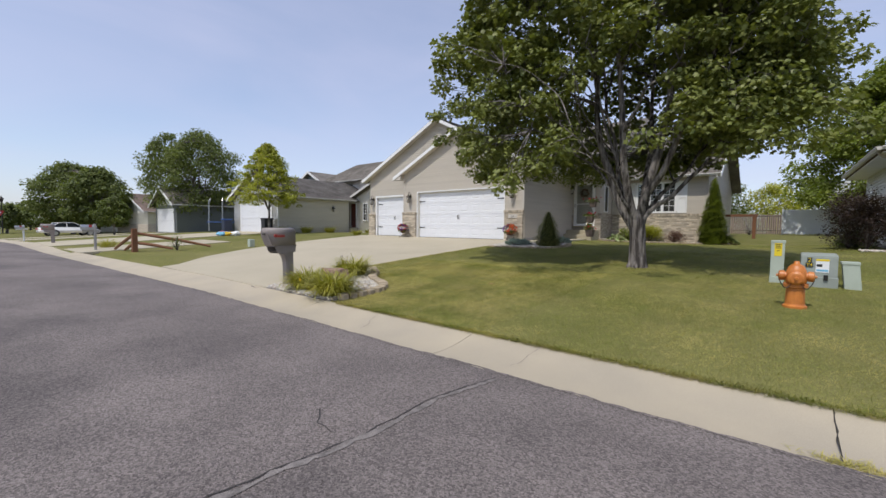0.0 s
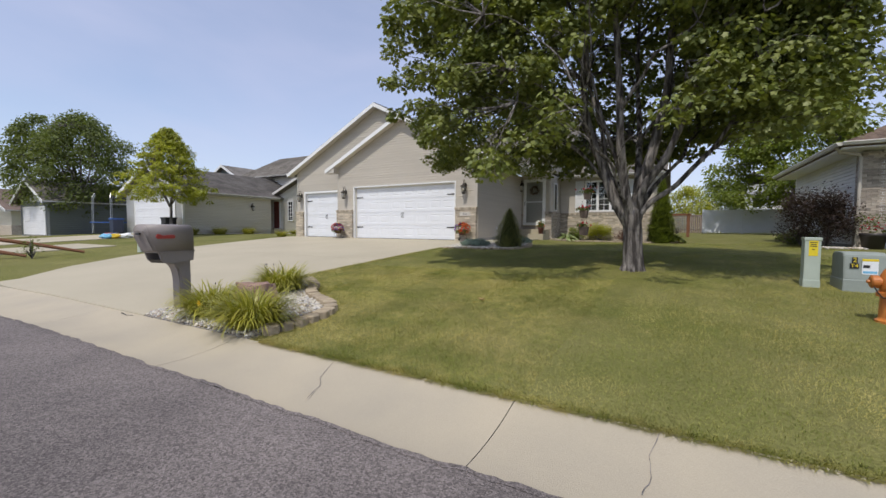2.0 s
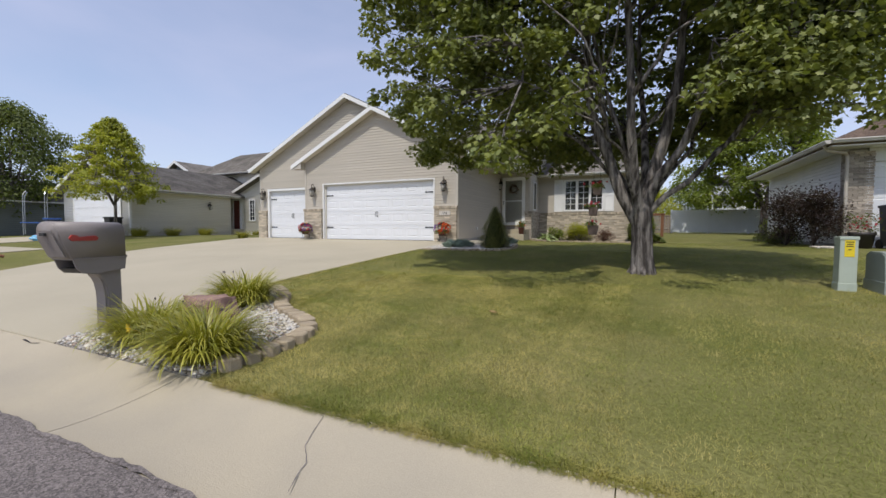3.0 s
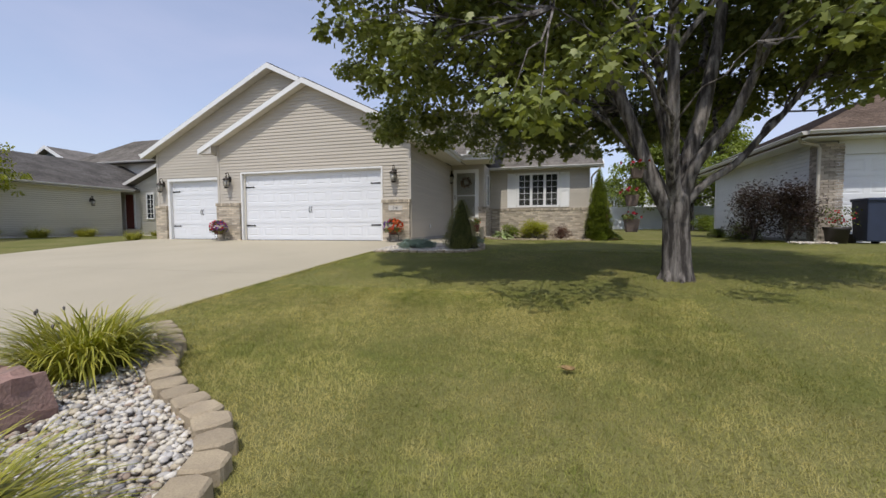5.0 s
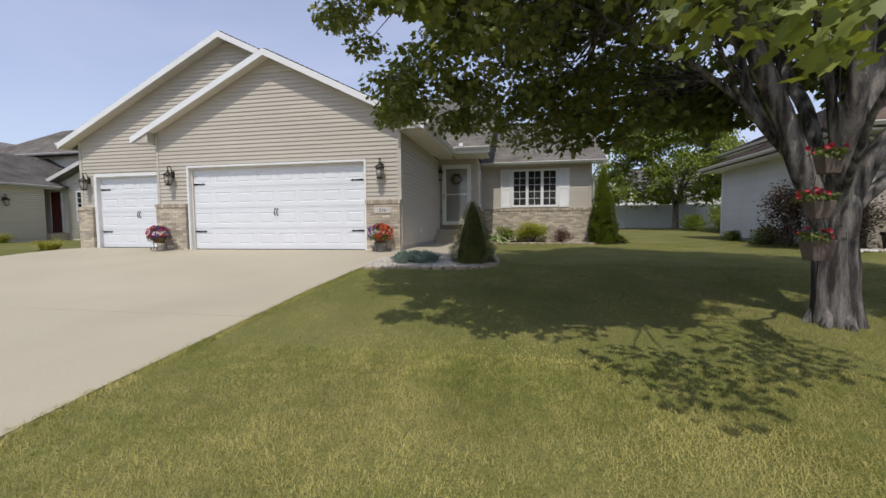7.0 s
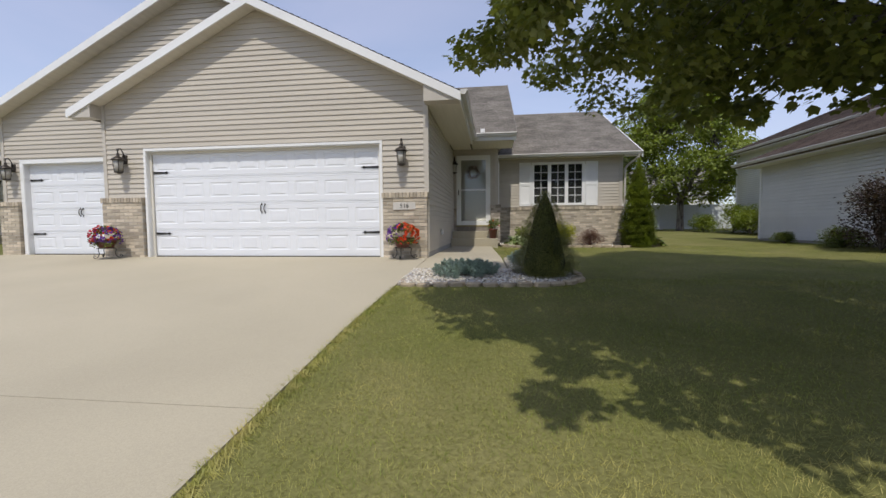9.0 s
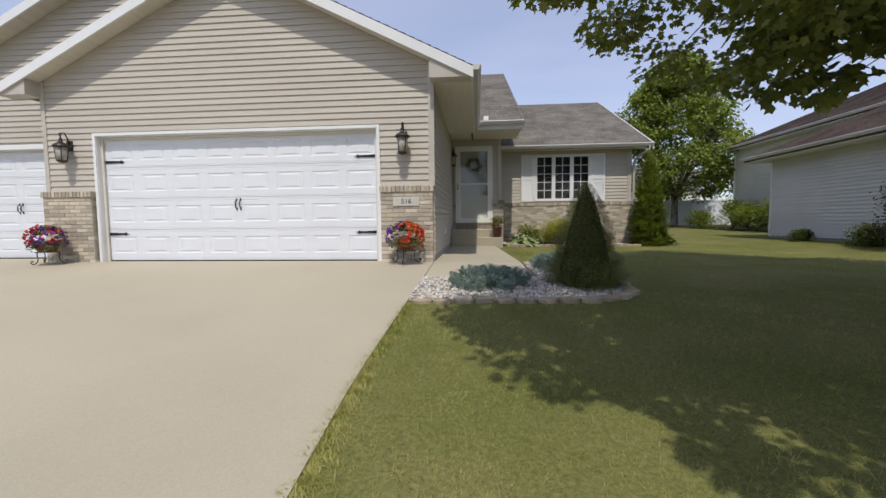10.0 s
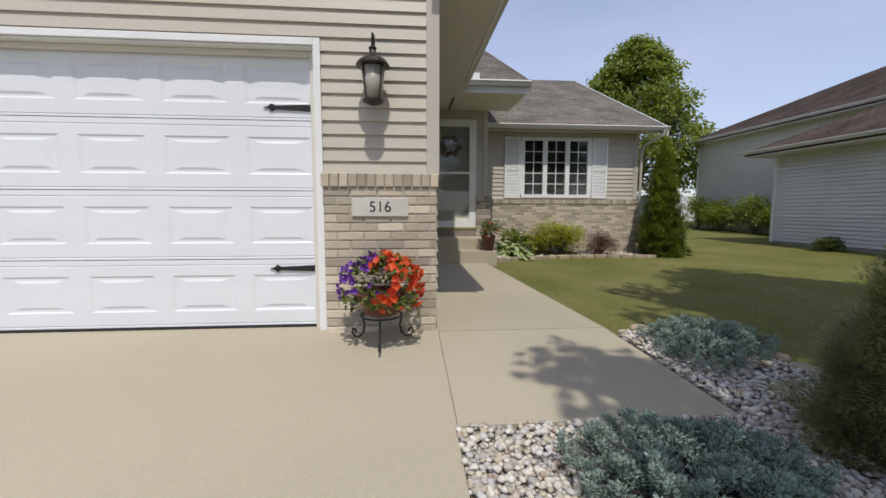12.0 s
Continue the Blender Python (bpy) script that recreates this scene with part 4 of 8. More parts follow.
for x in (XL, XR):
    rake(PEAK_S, roof_small, x, Y_S)
for x in (BL, 0.3):
    rake(PEAK_B, roof_big, x, Y_B)


def rake_soffit(peak, fn, x, y0, y1):
    bm = bmesh.new()
    prism(bm, [(peak[0], y0, peak[1] - 0.165), (x, y0, fn(x) - 0.165), (x, y1, fn(x) - 0.165), (peak[0], y1, peak[1] - 0.165)], (0, 0, 0), (0, 0, 0.025))
    part("soffit", bm, SOFFIT, roof)


for x in (XL, XR):
    rake_soffit(PEAK_S, roof_small, x, Y_S, 0.02)
for x in (BL, 0.3):
    rake_soffit(PEAK_B, roof_big, x, Y_B, 0.62)
ze = roof_small(XR) - 0.10
part("soffit", cube(0.0, XR, -0.0, EN + 0.1, ze - 0.05, ze - 0.03), SOFFIT, roof)
part("soffit", cube(0.0, 1.80, EN + 0.02, EY + 0.02, 2.94, 2.96), SOFFIT, roof)
part("soffit", cube(1.3, 5.94, WE + 0.03, WY + 0.02, 2.855, 2.875), SOFFIT, roof)
part("fascia", cube(XR - 0.03, XR, Y_S + 0.02, EN, ze - 0.07, ze + 0.11), WHITE, roof)
for xa, xb in ((-0.02, XR), (-6.86, XL)):
    bm = bmesh.new()
    prism(bm, [(xa, Y_S + 0.004, ze - 0.06), (xb, Y_S + 0.004, ze - 0.06), (xb, Y_S + 0.004, roof_small(xb) - 0.15), (xa, Y_S + 0.004, roof_small(xa) - 0.15)], (0, 0, 0), (0, 0.26, 0))
    part("eave_box", bm, TRIM, roof)
gutter(roof, (XR, Y_S, ze + 0.115), (XR, EN, ze + 0.115), (1, 0, 0))
gutter(roof, (0.7, EN, 3.14), (1.86, EN, 3.14), (0, -1, 0))
part("fascia", cube(0.7, 1.86, EN, EN + 0.03, 2.95, 3.14), WHITE, roof)
gutter(roof, (1.42, WE, 2.945), (5.97, WE, 2.945), (0, -1, 0))
part("fascia", cube(1.3, 5.97, WE, WE + 0.03, 2.85, 2.945), WHITE, roof)
board_along(roof, "rake_board", (5.97, WE, 2.965), (5.97, RY, 2.965 + RS * (RY - WE)), 0.2, 0.03, WHITE, (1, 0, 0))
board_along(roof, "rake_board", (1.86, EN, 3.16), (1.86, RY, 3.16 + RS * (RY - EN)), 0.2, 0.03, SHINGLE, (1, 0, 0))
bm = bmesh.new()
prism(bm, [(5.45, WE, 2.81), (5.97, WE, 2.81), (5.97, RY, 2.81 + RS * (RY - WE)), (5.45, RY, 2.81 + RS * (RY - WE))], (0, 0, 0), (0, 0, 0.02))
part("soffit", bm, SOFFIT, roof)
part("fascia", cube(BL - 0.0, BL + 0.03, Y_B + 0.02, 12.0, roof_big(BL) - 0.16, roof_big(BL)), WHITE, roof)
gutter(roof, (BL, Y_B, roof_big(BL)), (BL, 12.0, roof_big(BL)), (-1, 0, 0))
bm = bmesh.new()
tube(bm, [(5.85, WE - 0.06, 2.88), (5.85, WE - 0.05, 2.76), (5.62, WY - 0.12, 2.56), (5.56, WY - 0.06, 2.44), (5.56, WY - 0.06, 0.15)], 0.036, 8)
part("downspout", bm, TRIM, roof, "white metal downspout")
bm = bmesh.new()
box(bm, 0.88, 1.0, EN + 0.05, EN + 0.17, 3.19, 3.29)
part("flashing", bm, WHITE, roof)
# closing shell so that no daylight passes through the house
part("inner_shell", cube(-9.95, -0.3, 1.0, 17.2, -0.05, 2.6), DARK_ROOM, house)
part("inner_shell", cube(-0.1, 5.4, 8.2, 17.2, -0.05, 2.8), DARK_ROOM, house)


# ---- plants: helpers ----
MAPLE_HALF = np.array([(0, 0), (.36, .06), (.28, .30), (.50, .58), (.20, .62), (0, 1)])
OVAL_HALF = np.array([(0, 0), (.26, .25), (.25, .6), (0, 1)])
LANCE_HALF = np.array([(0, 0), (.12, .3), (.10, .65), (0, 1)])


def leaves(name, at, size, half, mat, parent=None, droop=0.5, tilt=0.9, gen=None, out=None):
    """Many small folded leaves, one face for each half; at: their stems; out: way each leaf points, if known."""
    gen = gen or rng
    at = np.asarray(at, float)
    n = len(at)
    yaw = gen.uniform(0, 6.2832, n)
    if out is not None:
        yaw = np.arctan2(out[:, 1], out[:, 0]) + gen.normal(0, 0.7, n)
    fall = gen.normal(-droop, 0.35, n)
    d = np.stack((np.cos(yaw) * np.cos(fall), np.sin(yaw) * np.cos(fall), np.sin(fall)), 1)
    upv = np.array((0, 0, 1.0)) + gen.normal(0, tilt * 0.45, (n, 3))
    s = np.cross(d, upv)
    s /= np.linalg.norm(s, axis=1)[:, None] + 1e-9
    nn = np.cross(s, d)
    k = gen.uniform(0.75, 1.25, n) * size
    h = len(half)
    left = half * np.array((-1, 1))
    ring = np.concatenate((half, left[1:-1][::-1]))
    fold = -0.16 * np.abs(ring[:, 0]) - 0.12 * ring[:, 1] ** 2
    v = at[:, None] + k[:, None, None] * (s[:, None] * ring[None, :, :1] + d[:, None] * ring[None, :, 1:2] + nn[:, None] * fold[None, :, None])
    m = len(ring)
    f1 = np.arange(h)
    f2 = np.concatenate(([0, h - 1], np.arange(h, m)))
    base = (np.arange(n) * m)[:, None]
    loops = np.concatenate((base + f1, base + f2), 1)
    sizes = np.tile([len(f1), len(f2)], n)
    return raw(name, v, loops, sizes, mat, parent)


def blades(name, at, way, length, width, mat, parent=None, bend=0.6, joints=3, gen=None):
    """Curved grass-like blades: at roots, way leaning direction (n, 3), tapered to a point."""
    gen = gen or rng
    n = len(at)
    length = np.broadcast_to(length, n)
    flat = way * np.array((1, 1, 0))
    side = np.stack((-flat[:, 1], flat[:, 0], np.zeros(n)), 1)
    side /= np.linalg.norm(side, axis=1)[:, None] + 1e-9
    rows = []
    for j in range(joints + 1):
        f = j / joints
        p = at + way * (length * f)[:, None]
        p = p + flat * (length * bend * f * f)[:, None] - np.array((0, 0, 1.0)) * (length * bend * 0.75 * f ** 2.4)[:, None]
        w = width * (1 - f) ** 0.6 * (0.7 + 0.6 * f) if j < joints else 0
        rows.append((p, w))
    verts, per = [], 2 * joints + 1
    for p, w in rows[:-1]:
        verts += [p - side * w / 2, p + side * w / 2]
    verts.append(rows[-1][0])
    v = np.stack(verts, 1)
    base = (np.arange(n) * per)[:, None]
    parts_, sizes = [], []
    for j in range(joints - 1):
        parts_.append(base + np.array([2 * j, 2 * j + 1, 2 * j + 3, 2 * j + 2]))
        sizes.append(4)
    parts_.append(base + np.array([2 * joints - 2, 2 * joints - 1, 2 * joints]))
    sizes.append(3)
    return raw(name, v, np.concatenate(parts_, 1), np.tile(sizes, n), mat, parent)


def cluster_points(centres, radii, count, gen, squash=0.7):
    """Points scattered round each centre, thicker on the outside."""
    c = np.repeat(np.asarray(centres, float), count, 0)
    r = np.repeat(np.asarray(radii, float), count)
    d = gen.normal(size=(len(c), 3))
    d /= np.linalg.norm(d, axis=1)[:, None]
    k = gen.uniform(0.1, 1, len(c)) ** 0.5
    return c + d * (r * k)[:, None] * np.array((1, 1, squash)), d


def limb_tree(name, base, height, spread, crown_low, leaf_size, leaf_mat, label, category="tree", clumps=120, per=55, trunk_r=0.12, seed=1, shape=None, fork=0.25,
              limbs=7, half=OVAL_HALF, clump_r=0.55, bark=None, squash=0.75, group=""):
    """Tapered trunk, limbs and twigs that reach every clump of leaves in an uneven crown."""
    gen = np.random.default_rng(seed)
    t = thing(name, base, label, category, group)
    bx, by, bz = base
    pts, radii = [], []
    for k in range(clumps):
        f = gen.uniform(0, 1) ** 0.9
        z = crown_low + (height - crown_low) * f
        reach = shape(f) if shape else math.sin(math.pi * min(1, 0.12 + 0.86 * f)) ** 0.8
        a = gen.uniform(0, 6.2832)
        lob = 1 + 0.22 * math.sin(3 * a + seed) + 0.12 * math.sin(5 * a + 2 * seed)
        r = spread * reach * lob * gen.uniform(0.35, 1.0) ** 0.6
        pts.append((bx + r * math.cos(a), by + r * math.sin(a), bz + z))
        radii.append(clump_r * gen.uniform(0.7, 1.25))
    pts = np.array(pts)
    bm = bmesh.new()
    top = bz + fork * height
    lean = gen.normal(0, 0.03, 2)
    tube(bm, [(bx, by, bz - 0.1), (bx, by, bz + 0.1), (bx + lean[0], by + lean[1], (bz + top) / 2), (bx + 2 * lean[0], by, top)], [trunk_r * 1.5, trunk_r * 1.15, trunk_r, trunk_r * 0.9], 10)
    nodes = [Vector((bx, by, top))]
    for i in range(limbs):
        a = 6.2832 * i / limbs + gen.uniform(-0.3, 0.3)
        out = spread * gen.uniform(0.3, 0.62)
        h = gen.uniform(0.45, 0.92) * (height - fork * height) * (0.6 if shape else 1.0)
        line = [Vector((bx, by, top - 0.1)), Vector((bx + 0.35 * out * math.cos(a), by + 0.35 * out * math.sin(a), top + 0.4 * h)), Vector((bx + out * math.cos(a), by + out * math.sin(a), top + h))]
        tube(bm, line, [trunk_r * 0.6, trunk_r * 0.4, trunk_r * 0.12], 6)
        for f in (0.3, 0.6, 0.9):
            nodes += [line[0].lerp(line[1], f), line[1].lerp(line[2], f)]
    for p in pts:
        v = Vector(p)
        near = min(nodes, key=lambda q: (q - v).length + 0.5 * max(0, q.z - v.z))
        tube(bm, [near, near.lerp(v, 0.5) + Vector((0, 0, 0.12)), v], [trunk_r * 0.13, trunk_r * 0.09, trunk_r * 0.03], 4, cap=False)
    part("trunk", bm, bark or BARK, t, smooth=True)
    at, d = cluster_points(pts, radii, per, gen, squash)
    leaves("crown", at, leaf_size, half, leaf_mat, t, gen=gen, out=d)
    return t


def shrub(name, base, size, leaf_size, mat, label, count=900, seed=1, half=OVAL_HALF, droop=-0.1, category="shrub", group=""):
    """Twigs from one root and leaves over an uneven mound."""
    gen = np.random.default_rng(seed)
    t = thing(name, base, label, category, group)
    k = 26
    cs, rs = [], []
    bm = bmesh.new()
    for i in range(k):
        a, e = gen.uniform(0, 6.2832), gen.uniform(0.15, 1.45)
        r = gen.uniform(0.55, 0.95)
        c = (base[0] + size[0] * r * math.cos(a) * math.cos(e), base[1] + size[1] * r * math.sin(a) * math.cos(e), base[2] + size[2] * (0.12 + 0.8 * r * math.sin(e)))
        cs.append(c)
        rs.append(0.26 * (size[0] + size[2]) * gen.uniform(0.6, 1.0))
        tube(bm, [base, Vector(base).lerp(Vector(c), 0.55) + Vector((0, 0, 0.05 * size[2])), c], [0.012, 0.008, 0.003], 4, cap=False)
    tagged(part("twig_mass", bm, BARK, t), kind="stuff")
    at, d = cluster_points(cs, rs, max(3, count // k), gen, 0.85)
    at[:, 2] = np.maximum(at[:, 2], base[2] + 0.02)
    leaves("foliage", at, leaf_size, half, mat, t, droop=droop, gen=gen, out=d)
    return t


def conifer(name, base, radius, height, mat, label, count=9000, seed=1, profile=None, needle=0.05, lump=0.12, category="conifer"):
    """A dense cone of short sprays over a solid core painted shade-dark, lumpy in outline."""
    gen = np.random.default_rng(seed)
    t = thing(name, base, label, category)
    profile = profile or (lambda f: (1 - f) ** 0.85 * (0.62 + 0.38 * min(1.0, f * 8)))
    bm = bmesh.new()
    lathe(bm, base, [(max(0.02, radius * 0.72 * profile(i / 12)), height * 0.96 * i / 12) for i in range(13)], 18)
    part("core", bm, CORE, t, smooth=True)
    f = 1 - np.sqrt(gen.uniform(0.0004, 1, count))
    a = gen.uniform(0, 6.2832, count)
    pr = np.array([profile(q) for q in f])
    bump = 1 + lump * np.array([noise.noise(Vector((2.6 * math.cos(p), 2.6 * math.sin(p), 8 * q * height))) for p, q in zip(a, f)]) + gen.normal(0, 0.05, count)
    r = radius * pr * bump * gen.uniform(0.80, 1.06, count)
    at = np.stack((base[0] + r * np.cos(a), base[1] + r * np.sin(a), base[2] + height * f), 1)
    way = np.stack((np.cos(a), np.sin(a), np.full(count, 0.55)), 1) + gen.normal(0, 0.35, (count, 3))
    way /= np.linalg.norm(way, axis=1)[:, None]
    blades("needles", at, way, needle * gen.uniform(0.7, 1.5, count), needle * 0.42, mat, t, bend=0.15, joints=2, gen=gen)
    return t


def stones(name, inside, box_, count, size, label, zfn, mat=None, category="gravel", seed=1):
    """Loose rounded stones, too many to count, on the bed."""
    gen = np.random.default_rng(seed)
    bm = bmesh.new()
    bmesh.ops.create_icosphere(bm, subdivisions=1, radius=1.0)
    bm.verts.ensure_lookup_table()
    tv = np.array([v.co for v in bm.verts])
    tf = np.array([[v.index for v in f.verts] for f in bm.faces])
    bm.free()
    pts = []
    while len(pts) < count:
        q = (gen.uniform(box_[0], box_[1]), gen.uniform(box_[2], box_[3]))
        if inside(*q):
            pts.append(q)
    n = len(pts)
    s = gen.uniform(0.6, 1.35, (n, 1)) * size * np.stack((gen.uniform(0.8, 1.3, n), gen.uniform(0.7, 1.0, n), gen.uniform(0.45, 0.75, n)), 1)
    yaw = gen.uniform(0, 6.2832, n)
    c, w = np.cos(yaw), np.sin(yaw)
    v = tv[None] * s[:, None] * (1 + gen.normal(0, 0.07, (n, len(tv), 1)))
    x = v[..., 0] * c[:, None] - v[..., 1] * w[:, None]
    y = v[..., 0] * w[:, None] + v[..., 1] * c[:, None]
    p = np.array([(q[0], q[1], zfn(*q)) for q in pts])
    v = np.stack((x + p[:, :1], y + p[:, 1:2], v[..., 2] + p[:, 2:3] + gen.uniform(0.0, 0.03, (n, 1))), 2)
    loops = (np.arange(n) * len(tv))[:, None, None] + tf[None]
    ob = raw(name, v, loops, np.full(n * len(tf), 3), mat or STONE, smooth=True)
    return tagged(ob, label, category, kind="stuff")


def in_poly(x, y, poly):
    inside = False
    j = len(poly) - 1
    for i in range(len(poly)):
        (xi, yi), (xj, yj) = poly[i], poly[j]
        if (yi > y) != (yj > y) and x < (xj - xi) * (y - yi) / (yj - yi) + xi:
            inside = not inside
        j = i
    return inside


def edging(label, line, mat, zfn, block=0.30, high=0.10, deep=0.15, seed=1):
    """Trapezoid landscape blocks set end to end along a line."""
    pick = random.Random(seed)
    e = thing("garden_edging", (*line[0], zfn(*line[0])), label, "edging")
    d = [0.0]
    for a, b in zip(line, line[1:]):
        d.append(d[-1] + math.dist(a, b))
    n = max(1, round(d[-1] / block))
    for i in range(n):
        s = d[-1] * (i + 0.5) / n
        k = max(q for q in range(len(d) - 1) if d[q] <= s)
        f = (s - d[k]) / (d[k + 1] - d[k])
        x = line[k][0] + f * (line[k + 1][0] - line[k][0])
        y = line[k][1] + f * (line[k + 1][1] - line[k][1])
        a = math.atan2(line[k + 1][1] - line[k][1], line[k + 1][0] - line[k][0]) + pick.uniform(-0.06, 0.06)
        w = d[-1] / n * 0.985
        bm = bmesh.new()
        outline = [(-0.5 * w, -0.12 * deep), (-0.30 * w, -0.5 * deep), (0.30 * w, -0.5 * deep), (0.5 * w, -0.12 * deep), (0.41 * w, 0.5 * deep), (-0.41 * w, 0.5 * deep)]
        prism(bm, [(*q, 0) for q in outline], (0, 0, -0.06), (0, 0, high + pick.uniform(-0.008, 0.008)))
        bmesh.ops.bevel(bm, geom=list(bm.edges), offset=0.012, segments=1, affect="EDGES")
        for v in bm.verts:
            v.co += Vector(noise.noise_vector(v.co * 14 + Vector((i, 0, 0)))) * 0.006
        bmesh.ops.transform(bm, matrix=pose(x, y, zfn(x, y), 0, 0, math.degrees(a)), verts=bm.verts)
        part("edging_block", bm, mat, e)
    return e


# ---- the maple on the lawn ----
def crooked(start, deg, rise, settle, length, gen, steps=11, wander=0.16):
    """A limb that leaves at one steepness and settles at another, wandering on its way."""
    p, yaw, pts = Vector(start), radians(deg), [Vector(start)]
    for k in range(steps):
        f = k / (steps - 1)
        e = radians(rise + (settle - rise) * min(1.0, f * 2.2)) + gen.normal(0, wander * 0.6)
        w = yaw + gen.normal(0, wander * 1.4)
        p = p + Vector((math.cos(w) * math.cos(e), math.sin(w) * math.cos(e), math.sin(e))) * (length / steps)
        pts.append(p.copy())
    return pts


def rough_tube(bm, pts, radii, n, ridge, seed, lobes=9):
    """A limb with bark ridges along it: pts are joined by a smooth line and ringed closely."""
    line, rr = [], []
    for k in range(len(pts) - 1):
        a0, a1, a2, a3 = pts[max(0, k - 1)], pts[k], pts[k + 1], pts[min(len(pts) - 1, k + 2)]
        for j in range(4):
            f = j / 4
            line.append(0.5 * ((2 * a1) + (a2 - a0) * f + (2 * a0 - 5 * a1 + 4 * a2 - a3) * f * f + (3 * a1 - a0 - 3 * a2 + a3) * f ** 3))
            rr.append(radii[k] + (radii[k + 1] - radii[k]) * f)
    line.append(pts[-1])
    rr.append(radii[-1])
    ux = Vector((1, 0, 0))
    last = None
    for k, (p, r) in enumerate(zip(line, rr)):
        d = (line[min(k + 1, len(line) - 1)] - line[max(0, k - 1)]).normalized()
        ux = (ux - d * ux.dot(d)).normalized()
        uy = d.cross(ux)
        ring = []
        for j in range(n):
            a = 6.2832 * j / n
            q = noise.noise(Vector((lobes * 0.5 * math.cos(a), lobes * 0.5 * math.sin(a), p.z * 1.6 + seed)))
            swell = noise.noise(Vector((math.cos(a), math.sin(a), p.z * 4 + seed * 3)))
            w = r * (1 + 0.10 * swell) + ridge * q
            ring.append(bm.verts.new(p + ux * (w * math.cos(a)) + uy * (w * math.sin(a))))
        if last:
            for j in range(n):
                bm.faces.new((last[j], last[(j + 1) % n], ring[(j + 1) % n], ring[j]))
        last = ring


def big_maple():
    gen = np.random.default_rng(11)
    bx, by, bz = 5.66, -5.28, land(5.66, -5.28)
    t = thing("maple_tree", (bx, by, bz), "large maple with forked grey trunk and full green crown", "tree")
    bm = bmesh.new()
    foot = [Vector((bx + dx, by, bz + h)) for dx, h in ((0.03, -0.08), (0.02, 0.04), (0.01, 0.16), (0, 0.4), (-0.01, 0.65), (-0.02, 0.88), (-0.03, 1.08), (-0.03, 1.25))]
    rough_tube(bm, foot, [0.205, 0.19, 0.176, 0.162, 0.156, 0.162, 0.175, 0.13], 44, 0.030, 3.0, 15)
    for k in range(7):
        q = 6.2832 * k / 7 + 0.3
        tube(bm, [(bx + 0.25 * math.cos(q), by + 0.25 * math.sin(q), bz - 0.06), (bx + 0.19 * math.cos(q), by + 0.19 * math.sin(q), bz + 0.0), (bx + 0.12 * math.cos(q), by + 0.12 * math.sin(q), bz + 0.16)], [0.025, 0.045, 0.04], 8)
    nodes = []
    # compass, first rise, later rise, length, radius, height of leaving
    limbs = ((183, 60, 82, 6.4, 0.112, 1.0), (250, 72, 84, 7.0, 0.092, 1.08), (20, 80, 80, 6.8, 0.118, 1.08), (335, 64, 72, 6.2, 0.082, 1.1), (95, 60, 80, 6.6, 0.085, 1.05), (140, 62, 76, 5.8, 0.065, 1.12),
             (355, 42, 50, 4.6, 0.058, 1.08), (172, 48, 40, 4.4, 0.042, 1.2), (50, 46, 52, 4.8, 0.055, 1.12), (215, 66, 76, 5.6, 0.05, 1.12), (262, 44, 34, 3.6, 0.034, 1.2))
    for i, (deg, rise, settle, length, r, h) in enumerate(limbs):
        a = radians(deg)
        pts = crooked((bx - 0.03 + 0.06 * math.cos(a), by + 0.06 * math.sin(a), bz + h - 0.12), deg, rise, settle, length, gen)
        rough_tube(bm, pts, [r * (0.98 - 0.86 * (k / (len(pts) - 1)) ** 0.8) for k in range(len(pts))], 14, 0.006, 5.0 + i, 7)
        nodes += pts[3:]
        for k in (3, 5, 6, 7, 8, 9):
            b = deg + gen.choice((-1, 1)) * gen.uniform(25, 75)
            sub = crooked(pts[k], b, gen.uniform(35, 65), gen.uniform(20, 60), gen.uniform(1.1, 2.3), gen, 6, 0.22)
            rough_tube(bm, sub, [max(0.007, r * 0.42 * (1 - 0.13 * j)) for j in range(len(sub))], 7, 0.002, 9.0 + i, 5)
            nodes += sub[2:]
    part("trunk", bm, BARK, t, "grey ridged bark trunk and crooked limbs", smooth=True)
    heights = [1.4, 1.9, 2.6, 3.6, 4.6, 6.0, 7.6, 9.2, 10.8]
    west = [3.0, 3.5, 3.8, 4.1, 4.0, 3.85, 3.2, 2.1, 0.6]
    east = [1.7, 2.2, 2.9, 3.4, 3.4, 3.2, 2.7, 1.8, 0.5]
    cs, rs = [], []
    while len(cs) < 1480:
        z = 2.1 + 8.5 * gen.uniform(0, 1) ** 1.3
        a = gen.uniform(0, 6.2832)
        rx = float(np.interp(z, heights, west if math.cos(a) < 0 else east))
        big = 1 + 0.10 * math.sin(3 * a + z) + 0.07 * math.sin(7 * a - 2 * z)
        ry = (0.60 if math.sin(a) < 0 else 0.95) * (0.55 * rx + 1.9)
        f = gen.uniform(0.15, 1.0) ** 0.45
        x, y = 5.25 + rx * big * f * math.cos(a), -4.75 - 1.25 * max(0.0, -math.cos(a)) + ry * big * f * math.sin(a)
        d = math.hypot(x - bx, y - by)
        if z < 3.7 and y < -4.6 and d < 1.0 + 1.4 * min(1.0, (3.7 - z) / 1.4) and 4.7 < x < 6.6:
            continue
        if x < 0.7 and y + 0.58 * (z + 0.2) > -2.9:
            continue
        if z < 4.0 and y < -5.3 and abs(x - bx) < 1.0 and gen.random() > 0.45:
            continue
        if x < 3.0 and z < 4.5 and gen.random() > 0.8:
            continue
        if z < 2.4 and d < 1.7:
            continue
        if z < 2.7 and y < -4.0 and gen.random() > 0.5:
            continue
